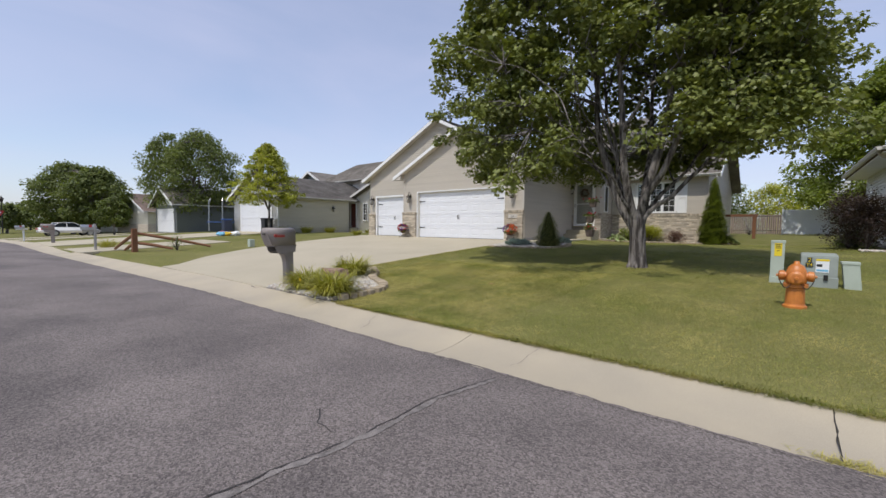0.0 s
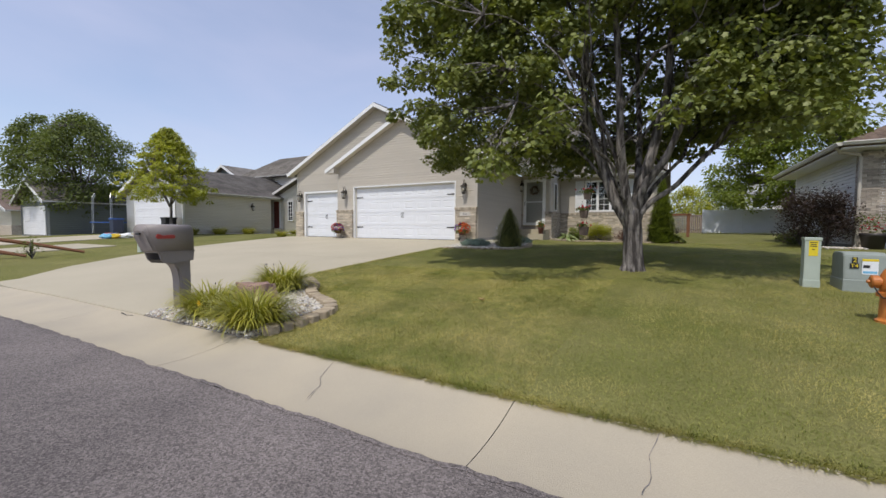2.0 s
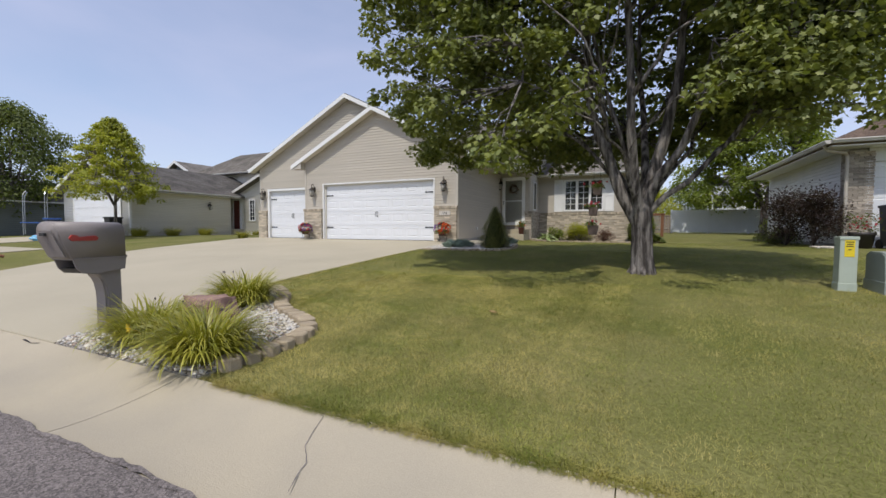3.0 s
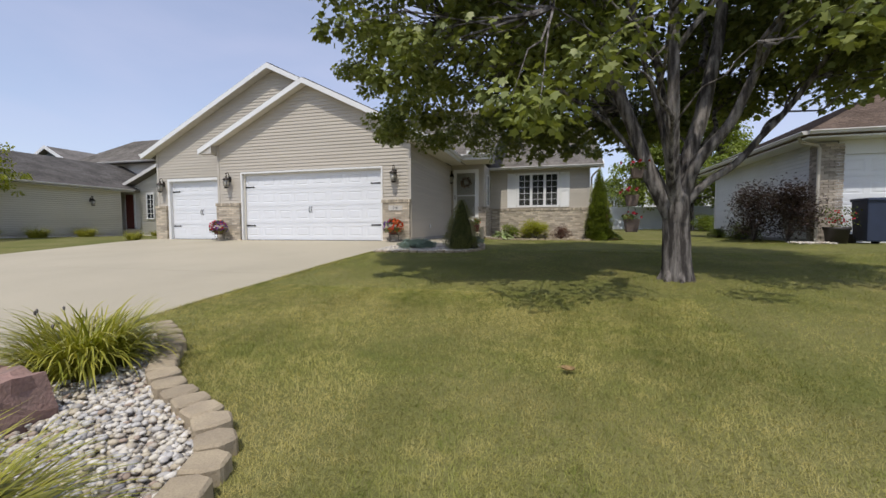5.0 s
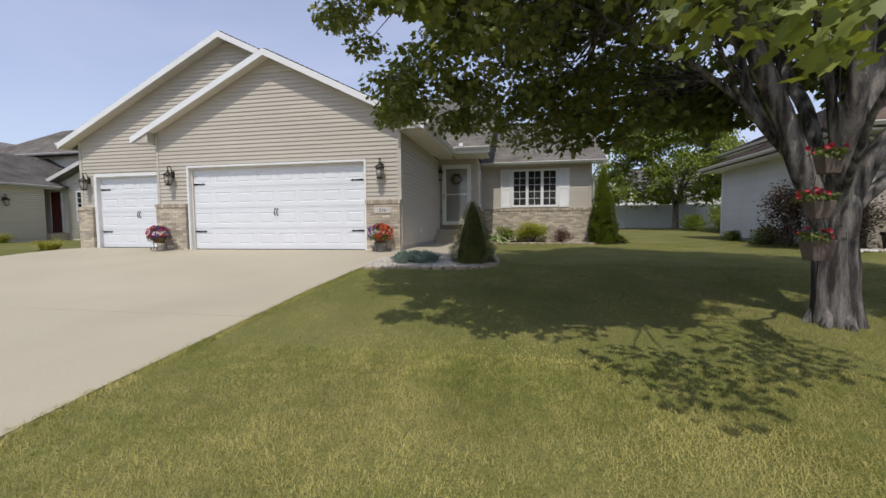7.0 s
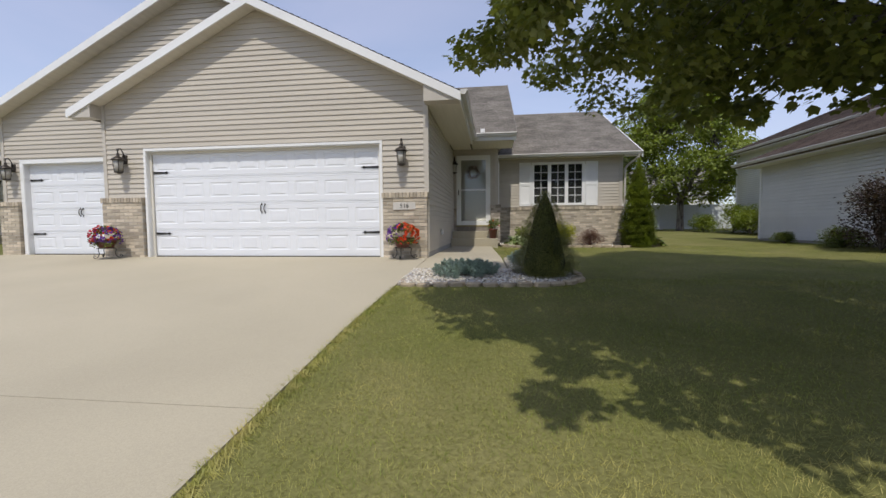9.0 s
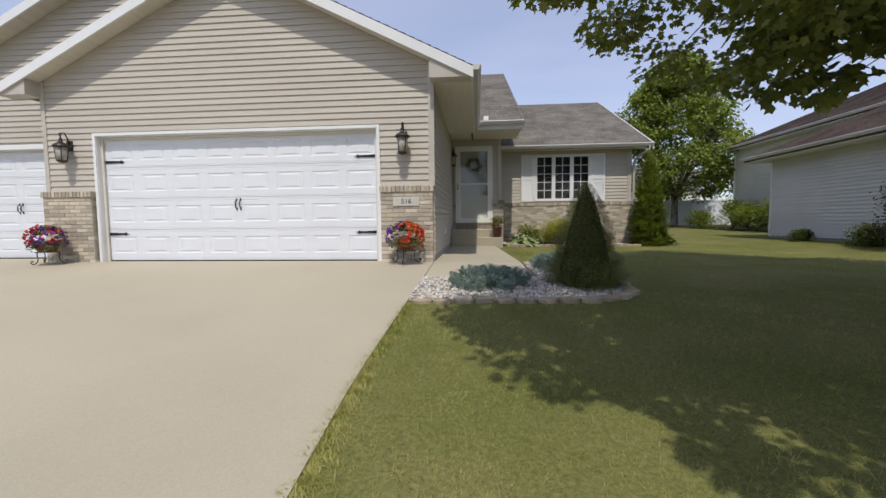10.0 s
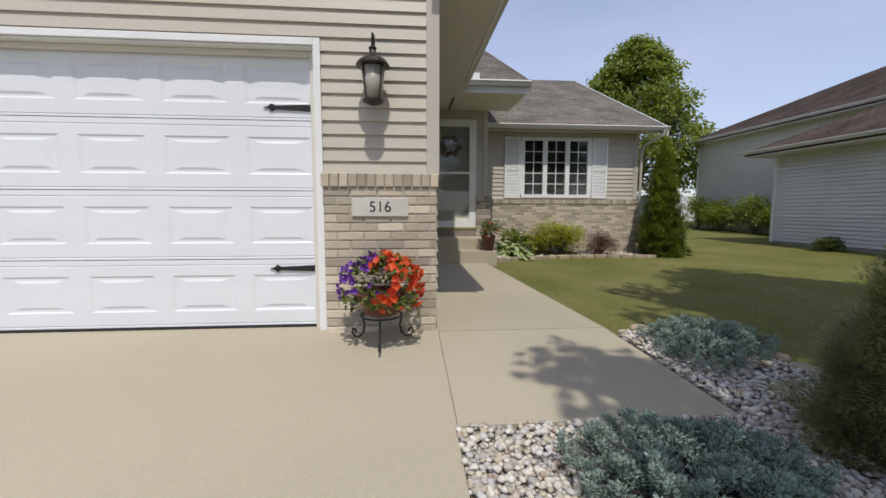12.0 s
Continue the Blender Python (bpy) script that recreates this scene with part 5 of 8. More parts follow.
        if y + 0.58 * (z + 0.3) < -6.35 + 0.25 * math.sin(2.3 * x) or x < 0.8:
            continue
        cs.append((x, y, z))
        rs.append(gen.uniform(0.28, 0.56) * (0.70 if f > 0.72 else 1.05))
    low = [(3.95, -8.0, 1.35, 0.36), (3.7, -7.6, 1.6, 0.38), (4.3, -7.7, 1.75, 0.42), (4.6, -7.2, 2.0, 0.45), (1.9, -5.4, 2.1, 0.4), (2.4, -5.9, 2.1, 0.42), (2.9, -6.4, 2.15, 0.42),
           (7.9, -6.6, 2.1, 0.4), (7.6, -6.4, 2.4, 0.45), (8.2, -5.6, 2.3, 0.45), (8.4, -5.2, 2.7, 0.45), (7.4, -6.6, 2.7, 0.45), (8.0, -5.6, 3.0, 0.45), (8.5, -4.8, 3.4, 0.4), (8.9, -4.6, 3.6, 0.3),
           (6.3, -7.5, 2.0, 0.36), (2.75, -4.0, 2.0, 0.36), (3.3, -3.2, 2.1, 0.4), (1.5, -5.2, 1.9, 0.26), (2.2, -4.5, 1.9, 0.28), (7.0, -6.9, 2.3, 0.4), (2.05, -2.65, 2.4, 0.36), (2.5, -2.55, 2.15, 0.36), (3.0, -2.5, 2.0, 0.38), (3.6, -2.3, 2.0, 0.42), (2.3, -2.95, 2.6, 0.42), (1.85, -3.0, 2.3, 0.28), (2.8, -2.9, 2.5, 0.42), (3.4, -2.8, 2.5, 0.45), (4.2, -2.3, 2.1, 0.45), (7.4, -6.2, 1.9, 0.4), (8.3, -6.2, 1.9, 0.35), (4.9, -7.7, 2.2, 0.45), (3.3, -7.2, 2.3, 0.45), (2.0, -4.6, 1.9, 0.3),
           (1.1, -4.16, 2.1, 0.25), (1.35, -3.9, 2.2, 0.26), (1.3, -4.5, 2.05, 0.24), (1.6, -4.2, 2.2, 0.27),
           (0.65, -4.9, 3.1, 0.26), (0.75, -4.6, 3.3, 0.27), (0.9, -5.0, 3.5, 0.3), (0.8, -5.2, 3.0, 0.26), (1.0, -4.8, 2.8, 0.26)]
    for k in range(52):
        cs.append((gen.uniform(6.4, 8.3), gen.uniform(-7.0, -4.6), gen.uniform(2.3, 5.4)))
        rs.append(gen.uniform(0.28, 0.5))
    for k in range(46):
        cs.append((gen.uniform(6.3, 8.7), gen.uniform(-5.2, -2.9), gen.uniform(2.5, 5.2)))
        rs.append(gen.uniform(0.3, 0.55))
    for k in range(14):
        cs.append((gen.uniform(7.0, 8.9), gen.uniform(-6.4, -4.4), gen.uniform(2.0, 3.0)))
        rs.append(gen.uniform(0.28, 0.45))
    for k in range(18):
        cs.append((gen.uniform(0.9, 1.6), gen.uniform(-5.6, -4.2), gen.uniform(5.0, 6.6)))
        rs.append(gen.uniform(0.28, 0.45))
    for k in range(14):
        cs.append((gen.uniform(1.4, 2.4), gen.uniform(-5.9, -4.9), gen.uniform(2.0, 2.8)))
        rs.append(gen.uniform(0.2, 0.32))
    for x, y, z, r in low:
        cs.append((x, y, z))
        rs.append(r)
    tw = bmesh.new()
    arr = np.array([tuple(q) for q in nodes])
    for c in cs:
        v = Vector(c)
        dist = np.linalg.norm(arr - np.array(c), axis=1) + 0.4 * np.maximum(0, arr[:, 2] - c[2])
        near = Vector(arr[int(np.argmin(dist))])
        tube(tw, [near, near.lerp(v, 0.3) + Vector(gen.normal(0, 0.08, 3)), near.lerp(v, 0.65) + Vector((0, 0, 0.12)), v], [0.016, 0.012, 0.008, 0.003], 4, cap=False)
    tagged(part("twig_mass", tw, BARK, t), kind="stuff")
    cs, rs = np.array(cs), np.array(rs)
    near = (cs[:, 2] < 4.4) & ((cs[:, 1] < -3.6) | (cs[:, 0] < 3.6))
    low_west = (cs[:, 2] < 3.4) & (cs[:, 0] < 3.2) & (cs[:, 1] > -6.6)
    for chosen, per, size in ((low_west, 190, 0.064), (near & ~low_west, 102, 0.086), (~near & ~low_west, 54, 0.114)):
        at, d = cluster_points(cs[chosen], rs[chosen], per, gen, 0.62)
        at[:, 2] = np.maximum(at[:, 2], 0.85)
        leaves("crown", at, size, MAPLE_HALF if size < 0.1 else MAPLE_HALF[[0, 1, 3, 4, 5]], MAPLE, t, droop=0.55, tilt=0.9, gen=gen, out=d)
    return t


big_maple()

# ---- bed by the mailbox ----
BED = [(0.74, -11.12), (2.74, -11.12), (2.82, -10.6), (2.80, -10.25), (2.70, -10.0), (2.48, -9.82), (2.2, -9.68), (1.72, -9.42), (1.5, -9.2), (1.06, -8.80), (0.52, -8.50), (0.55, -9.6), (0.66, -10.6)]
bm = bmesh.new()
prism(bm, [(x, y, land(x, y)) for x, y in BED], (0, 0, -0.05), (0, 0, 0.015))
tagged(part("gravel_bed", bm, GRAVEL), "fine pale gravel bed under river stones", "bed", kind="structure")
stones("river_stones", lambda x, y: in_poly(x, y, BED), (0.5, 2.9, -11.12, -8.4), 7400, 0.0195, "pale rounded river stones in the mailbox bed", lambda x, y: land(x, y) + 0.015, seed=3)
edging("curved tan concrete block edging round the mailbox bed", [(2.78, -10.98), (2.83, -10.6), (2.82, -10.25), (2.72, -9.99), (2.5, -9.80), (2.22, -9.66), (1.95, -9.54), (1.72, -9.40), (1.52, -9.2), (1.34, -8.98), (1.08, -8.78), (0.72, -8.56)], BLOCK, lambda x, y: land(x, y), 0.168, 0.085, 0.165, 2)


def fountain(name, at, yaw, length, rise, curl, width, mat, parent, joints=7):
    """Long blades that spring up and arch over under their own weight."""
    n = len(at)
    u = np.stack((np.cos(yaw), np.sin(yaw), np.zeros(n)), 1)
    s = np.stack((-np.sin(yaw), np.cos(yaw), np.zeros(n)), 1)
    p, verts = at.copy(), []
    for j in range(joints):
        f = j / joints
        w = (width * (0.75 + 0.5 * f) * (1 - f) ** 0.5)[:, None] / 2
        verts += [p - s * w, p + s * w]
        e = rise - curl * f ** 1.3
        p = p + (u * np.cos(e)[:, None] + np.array((0, 0, 1.0)) * np.sin(e)[:, None]) * (length / joints)[:, None]
    verts.append(p)
    per = 2 * joints + 1
    base = (np.arange(n) * per)[:, None]
    loops = [base + np.array([2 * j, 2 * j + 1, 2 * j + 3, 2 * j + 2]) for j in range(joints - 1)] + [base + np.array([per - 3, per - 2, per - 1])]
    return raw(name, np.stack(verts, 1), np.concatenate(loops, 1), np.tile([4] * (joints - 1) + [3], n), mat, parent)


def daylily(base, radius, height, count, seed, flowers=3, label="clump of arching daylily leaves with spent stalks"):
    gen = np.random.default_rng(seed)
    t = thing("daylily_clump", base, label, "plant", "daylily clumps")
    a = gen.uniform(0, 6.2832, count)
    r = radius * 0.55 * gen.uniform(0, 1, count) ** 0.5
    at = np.stack((base[0] + r * np.cos(a), base[1] + r * np.sin(a), np.full(count, base[2])), 1)
    yaw = a + gen.normal(0, 0.6, count)
    fountain("leaves", at, yaw, height * gen.uniform(0.75, 1.45, count), np.radians(gen.uniform(52, 88, count)), np.radians(gen.uniform(60, 150, count)), gen.uniform(0.011, 0.019, count), DAYLILY, t)
    for k in range(flowers):
        q = gen.uniform(0, 6.2832)
        x, y = base[0] + 0.4 * radius * math.cos(q), base[1] + 0.4 * radius * math.sin(q)
        h = height * gen.uniform(0.85, 1.08)
        end = (x + 0.08 * math.cos(q), y + 0.08 * math.sin(q), base[2] + h)
        part("stalk", tube(bmesh.new(), [(x, y, base[2]), (x + 0.03 * math.cos(q), y + 0.03 * math.sin(q), base[2] + 0.6 * h), end], [0.004, 0.003, 0.002], 5), DAYLILY, t)
        part("seed_pod", blob(bmesh.new(), end, (0.008, 0.008, 0.016), k, 0.2, 1), BARK, t)
    return t


daylily((1.56, -10.74, land(1.56, -10.74)), 0.40, 0.40, 1100, 1, 2)
daylily((2.46, -10.86, land(2.46, -10.86)), 0.37, 0.43, 1100, 2, 1)
daylily((1.12, -9.42, land(1.12, -9.42)), 0.40, 0.43, 1050, 3, 4)
bm = bmesh.new()
for k in range(6):
    q = 6.2832 * k / 6
    fx, fy, fz_ = 1.90, -11.10, land(1.9, -11.0) + 0.26
    prism(bm, [(fx, fy, fz_ - 0.02)] + [(fx + r * math.cos(q + w), fy - 0.01, fz_ + r * math.sin(q + w)) for r, w in ((0.022, -0.3), (0.042, 0), (0.022, 0.3))], (0, 0, 0), (0, -0.004, 0))
tube(bm, [(1.72, -10.85, land(1.7, -10.85)), (1.82, -11.0, land(1.7, -10.85) + 0.2), (1.90, -11.10, land(1.9, -11.0) + 0.25)], [0.004, 0.003, 0.002], 5)
tagged(part("daylily_flower", bm, PETAL_YELLOW), "single yellow daylily flower among the leaves", "flower")
bz0 = land(1.4, -10.05)
bm = cube(1.16, 1.64, -10.22, -9.90, bz0 - 0.08, bz0 + 0.27)
bmesh.ops.subdivide_edges(bm, edges=list(bm.edges), cuts=5, use_grid_fill=True)
for v in bm.verts:
    v.co.x += 0.05 * (v.co.z - bz0) * (1 if v.co.x < 1.4 else -1.6)
    v.co += Vector(noise.noise_vector(v.co * 5.5)) * 0.05 + Vector(noise.noise_vector(v.co * 17)) * 0.014
tagged(part("boulder", bm, BOULDER, smooth=False), "reddish brown rough boulder among the daylilies", "boulder")


def curb_mailbox(at, label, turn=0):
    """Moulded mailbox: domed hood with a raked front, open paper slot below, and a post that sweeps up under it."""
    x, y, z = at
    t = thing("mailbox", at, label, "mailbox")

    def sweep(profile, x0, x1, bevel):
        bm = bmesh.new()
        prism(bm, [(0, q[0], q[1]) for q in profile], (x0, 0, 0), (x1, 0, 0))
        bmesh.ops.bevel(bm, geom=[e for e in bm.edges if abs(e.verts[0].co.x - e.verts[1].co.x) < 1e-4], offset=bevel, segments=2, affect="EDGES")
        bmesh.ops.translate(bm, vec=(x, y, z), verts=bm.verts)
        return bm
    front = [(-0.02 + 0.12 * math.sin(q), 0.38 + 0.27 * math.cos(q)) for q in (0.1, 0.4, 0.7, 1.0, 1.3, 1.57)]
    part("post", sweep([(0.26, -0.1), (0.25, 0.68), (-0.02, 0.68)] + front + [(0.105, -0.1)], -0.075, 0.075, 0.016), MAILBOX, t)
    part("post_rib", sweep([(0.12, -0.1), (0.12, 0.42), (0.09, 0.55), (0.02, 0.645), (0.06, 0.66), (0.14, 0.57), (0.165, 0.42), (0.165, -0.1)], -0.083, 0.083, 0.006), MAILBOX, t)
    shell = [(-0.205, 0.80), (-0.165, 0.69), (-0.12, 0.645), (0.0, 0.63), (0.25, 0.66), (0.268, 0.80)]
    for x0, x1 in ((-0.125, -0.108), (0.108, 0.125)):
        part("slot_cheek", sweep(shell, x0, x1, 0.004), MAILBOX, t)
    # slot inside coloured near-black in place of its shade
    part("slot_floor", sweep([(-0.16, 0.69), (-0.12, 0.647), (0.0, 0.632), (0.25, 0.662), (0.26, 0.79), (0.14, 0.79), (0.13, 0.69)], -0.109, 0.109, 0.003), MAILBOX_DARK, t)
    hood = bmesh.new()
    arch = [(-0.134, 0.775)] + [(0.134 * math.copysign(abs(math.cos(q)) ** 0.55, math.cos(q)), 0.94 + 0.17 * math.sin(q) ** 0.62) for q in [math.pi * (1 - k / 14) for k in range(15)]] + [(0.134, 0.775)]
    prism(hood, [(q[0], 0, q[1]) for q in arch], (0, 0.26, 0), (0, -0.215, 0))
    for v in hood.verts:
        if v.co.y < 0:
            v.co.y -= 0.10 * min(1.0, (v.co.z - 0.775) / 0.22)
    bmesh.ops.bevel(hood, geom=[e for e in hood.edges if abs(e.verts[0].co.y - e.verts[1].co.y) < 0.2], offset=0.014, segments=3, affect="EDGES")
    bmesh.ops.translate(hood, vec=(x, y, z), verts=hood.verts)
    part("hood", hood, MAILBOX, t, smooth=True)
    bm = cube(x - 0.139, x + 0.139, y - 0.20, y + 0.266, z + 0.768, z + 0.79)
    bmesh.ops.bevel(bm, geom=list(bm.edges), offset=0.006, segments=2, affect="EDGES")
    part("hood_rim", bm, MAILBOX, t)
    bm = bmesh.new()
    prism(bm, [(-0.105, 0, 0.80), (-0.105, 0, 0.96), (-0.085, 0, 1.03), (0.085, 0, 1.03), (0.105, 0, 0.96), (0.105, 0, 0.80)], (x, y - 0.222, z), (x, y - 0.231, z))
    for v in bm.verts:
        v.co.y -= 0.10 * min(1.0, (v.co.z - z - 0.775) / 0.22)
    part("door", bm, MAILBOX, t)
    bm = cube(x - 0.03, x + 0.03, y - 0.345, y - 0.325, z + 0.985, z + 1.01)
    part("door_pull", bm, MAILBOX_DARK, t)
    bm = bmesh.new()
    prism(bm, [(0, -0.17, 0.94), (0, -0.19, 0.965), (0, -0.17, 0.995), (0, -0.13, 0.99), (0, -0.11, 0.975), (0, 0.02, 0.985), (0, 0.05, 0.965), (0, 0.03, 0.94)], (x + 0.130, y - 0.04, z), (x + 0.148, y - 0.04, z))
    bmesh.ops.bevel(bm, geom=list(bm.edges), offset=0.004, segments=2, affect="EDGES")
    part("flag", bm, FLAG_RED, t, "red plastic flag")
    t.rotation_euler = (0, 0, radians(turn))
    return t


curb_mailbox((0.92, -10.93, land(0.92, -10.93)), "taupe moulded plastic mailbox with red flag by the driveway", 9)

# ---- bed by the walk: spruce, junipers ----
BED2 = [(0.006, -1.426), (0.006, -2.60), (0.8, -2.54), (1.3, -2.54), (1.85, -2.51), (2.15, -2.38), (2.34, -2.0), (2.33, -1.5), (2.20, -0.7), (1.55, -0.2), (1.42, -0.25), (1.48, -1.44)]


def bed_height(x, y):
    return 0.056 * min(y, 0.0)


bm = bmesh.new()
prism(bm, [(x, y, bed_height(x, y)) for x, y in BED2], (0, 0, -0.05), (0, 0, 0.005))
tagged(part("gravel_bed", bm, GRAVEL), "fine gravel bed under river stones by the walk", "bed", kind="structure")
stones("river_stones", lambda x, y: in_poly(x, y, BED2), (0.0, 2.6, -2.65, -0.15), 9000, 0.0178, "pale rounded river stones in the bed by the walk", lambda x, y: bed_height(x, y) + 0.008, seed=5)
edging("tan block edging round the spruce bed", [(0.05, -2.63), (0.4, -2.64), (0.8, -2.58), (1.3, -2.58), (1.85, -2.56), (2.18, -2.42), (2.36, -2.2), (2.40, -1.9), (2.37, -1.4), (2.25, -0.68), (1.6, -0.12)], BLOCK, bed_height, 0.215, 0.045, 0.14, 4)
conifer("dwarf_spruce", (1.95, -1.85, bed_height(1.9, -1.85)), 0.45, 1.21, SPRUCE, "dense green dwarf spruce cone in the bed", 56000, 3, needle=0.020, lump=0.42, profile=lambda f: (1 - f) ** 0.66 * (0.78 + 0.22 * min(1.0, f * 6)))


def juniper(base, rx, ry, high, count, seed):
    gen = np.random.default_rng(seed)
    t = thing("blue_juniper", base, "low spreading blue-green juniper in river stones", "shrub", "junipers by the walk")
    cs = []
    bm = bmesh.new()
    for k in range(150):
        a, r = gen.uniform(0, 6.2832), gen.uniform(0.02, 1) ** 0.55
        edge = 1 + 0.16 * math.sin(3 * a + seed) + 0.10 * math.sin(7 * a + 2 * seed)
        c = Vector((base[0] + rx * edge * r * math.cos(a), base[1] + ry * edge * r * math.sin(a), base[2] + high * (0.30 + 0.75 * (1 - r ** 3)) * gen.uniform(0.75, 1.15)))
        tip = c + Vector((0.05 * math.cos(a), 0.05 * math.sin(a), 0.055))
        cs += [tuple(c.lerp(tip, f)) for f in (-0.4, 0.0, 0.5, 1.0)]
        tube(bm, [base, (c.x * 0.6 + base[0] * 0.4, c.y * 0.6 + base[1] * 0.4, base[2] + 0.5 * high), tip], [0.01, 0.007, 0.002], 4, cap=False)
    part("stems", bm, BARK, t)
    at, d = cluster_points(cs, np.tile([0.05, 0.046, 0.036, 0.018], 150), count // 600, gen, 1.0)
    at[:, 2] = np.maximum(at[:, 2], base[2] + 0.01)
    leaves("sprays", at, 0.0165, LANCE_HALF * np.array((1.5, 1)), JUNIPER, t, droop=-0.75, tilt=1.6, gen=gen, out=d)


juniper((0.82, -1.93, bed_height(0, -1.93)), 0.46, 0.34, 0.16, 36000, 1)
juniper((1.86, -0.66, bed_height(0, -0.66)), 0.36, 0.33, 0.15, 24000, 2)

# ---- bed before the wing ----
BED3 = [(1.40, 4.95), (1.55, 4.5), (2.3, 5.35), (3.0, 5.65), (4.2, 5.75), (5.2, 5.65), (6.2, 5.9), (6.6, 6.6), (5.7, 7.4), (5.6, 6.55), (1.4, 6.5)]
bm = bmesh.new()
prism(bm, [(x, y, land(x, y)) for x, y in BED3], (0, 0, -0.05), (0, 0, 0.012))
tagged(part("mulch_bed", bm, MULCH), "stone-covered bed along the wing", "bed", kind="structure")
stones("river_stones", lambda x, y: in_poly(x, y, BED3), (1.4, 6.6, 4.5, 7.4), 1500, 0.035, "river stones in the bed along the wing", lambda x, y: land(x, y) + 0.012, seed=7)
edging("low tan block edging before the wing bed", [(1.5, 4.42), (1.9, 4.95), (2.3, 5.3), (3.0, 5.6), (4.2, 5.7), (5.2, 5.6), (6.2, 5.82), (6.65, 6.5)], BLOCK, land, 0.3, 0.07, 0.12, 6)
conifer("arborvitae", (5.80, 5.95, land(5.8, 6.0)), 0.55, 2.86, CEDAR, "tall narrow bright green arborvitae by the wing corner", 30000, 5, profile=lambda f: (1 - f) ** 0.80 * (0.74 + 0.26 * min(1, f * 6)), needle=0.06, lump=0.36)
shrub("yellow_shrub", (3.30, 6.05, land(3, 6)), (0.60, 0.45, 0.84), 0.055, LEAF_YELLOW, "rounded yellow-green shrub before the brick wall", 4200, 4)
shrub("barberry", (4.32, 6.08, land(4, 6)), (0.42, 0.34, 0.56), 0.035, LEAF_RED, "dark red barberry shrub before the brick wall", 3200, 6)
shrub("hydrangea", (2.30, 6.0, land(2.3, 6)), (0.36, 0.32, 0.70), 0.10, LEAF_BRIGHT, "leafy green shrub behind the hosta", 620, 8)


def hosta(base, radius, seed, mat, size=0.2, label="hosta with white-edged leaves"):
    gen = np.random.default_rng(seed)
    t = thing("hosta", base, label, "plant", "hostas by the wall")
    n = 130
    a = gen.uniform(0, 6.2832, n)
    r = radius * gen.uniform(0.1, 0.85, n)
    at = np.stack((base[0] + r * np.cos(a), base[1] + r * np.sin(a), base[2] + 0.36 * (1.1 - r / radius)), 1)
    leaves("leaves", at, size, OVAL_HALF * np.array((1.25, 1)), mat, t, droop=0.35, tilt=0.4, gen=gen, out=np.stack((np.cos(a), np.sin(a), a * 0), 1))
    bm = bmesh.new()
    for p in at[::2]:
        tube(bm, [base, tuple(p)], [0.006, 0.003], 4, cap=False)
    part("stems", bm, DAYLILY, t)


wreath = thing("wreath", (0.62, EY - 0.01, 2.25), "dried brown and red wreath on the front door", "wreath")
wreath_gen = np.random.default_rng(15)
turn_ = wreath_gen.uniform(0, 6.2832, 420)
ring_ = 0.15 + wreath_gen.normal(0, 0.035, 420)
ring_at = np.stack((0.62 + ring_ * np.cos(turn_), EY - 0.005 + wreath_gen.uniform(-0.012, 0.02, 420), 2.25 + ring_ * np.sin(turn_)), 1)
leaves("dried_leaves", ring_at, 0.06, OVAL_HALF, LEAF_DRIED, wreath, gen=wreath_gen, out=ring_at - np.array((0.62, EY, 2.25)))
part("hoop", tube(bmesh.new(), [(0.62 + 0.15 * math.cos(q * 0.2618), EY, 2.25 + 0.15 * math.sin(q * 0.2618)) for q in range(25)], 0.02, 6), BARK, wreath)
hosta((2.0, 5.5, land(2, 5.5)), 0.55, 2, HOSTA, 0.17)
hosta((6.35, 6.25, land(6.3, 6)), 0.42, 3, LEAF_MID, 0.18, "dark green hosta beside the arborvitae")


# ---- pots of flowers ----
def petals(name, at, size, mat, parent, gen):
    """Five-petalled trumpet flowers facing out."""
    n = len(at)
    ring = 10
    a = np.arange(ring) * 6.2832 / ring
    rad = np.where(np.arange(ring) % 2, 1.0, 0.78)
    c = np.mean(at, 0)
    d = at - c + gen.normal(0, 0.04, at.shape) + np.array((0, -0.06, 0.03))
    d /= np.linalg.norm(d, axis=1)[:, None]
    s = np.cross(d, np.array((0.1, 0.2, 1.0)))
    s /= np.linalg.norm(s, axis=1)[:, None]
    u = np.cross(d, s)
    k = size * gen.uniform(0.75, 1.2, n)
    rim = at[:, None] + k[:, None, None] * (s[:, None] * (rad * np.cos(a))[None, :, None] + u[:, None] * (rad * np.sin(a))[None, :, None]) + d[:, None] * 0.012
    v = np.concatenate((rim, (at - d * 0.012)[:, None]), 1)
    tri = np.array([[i, (i + 1) % ring, ring] for i in range(ring)])
    loops = (np.arange(n) * (ring + 1))[:, None, None] + tri[None]
    return tagged(raw(name, v, loops, np.full(n * ring, 3), mat, parent), kind="stuff")


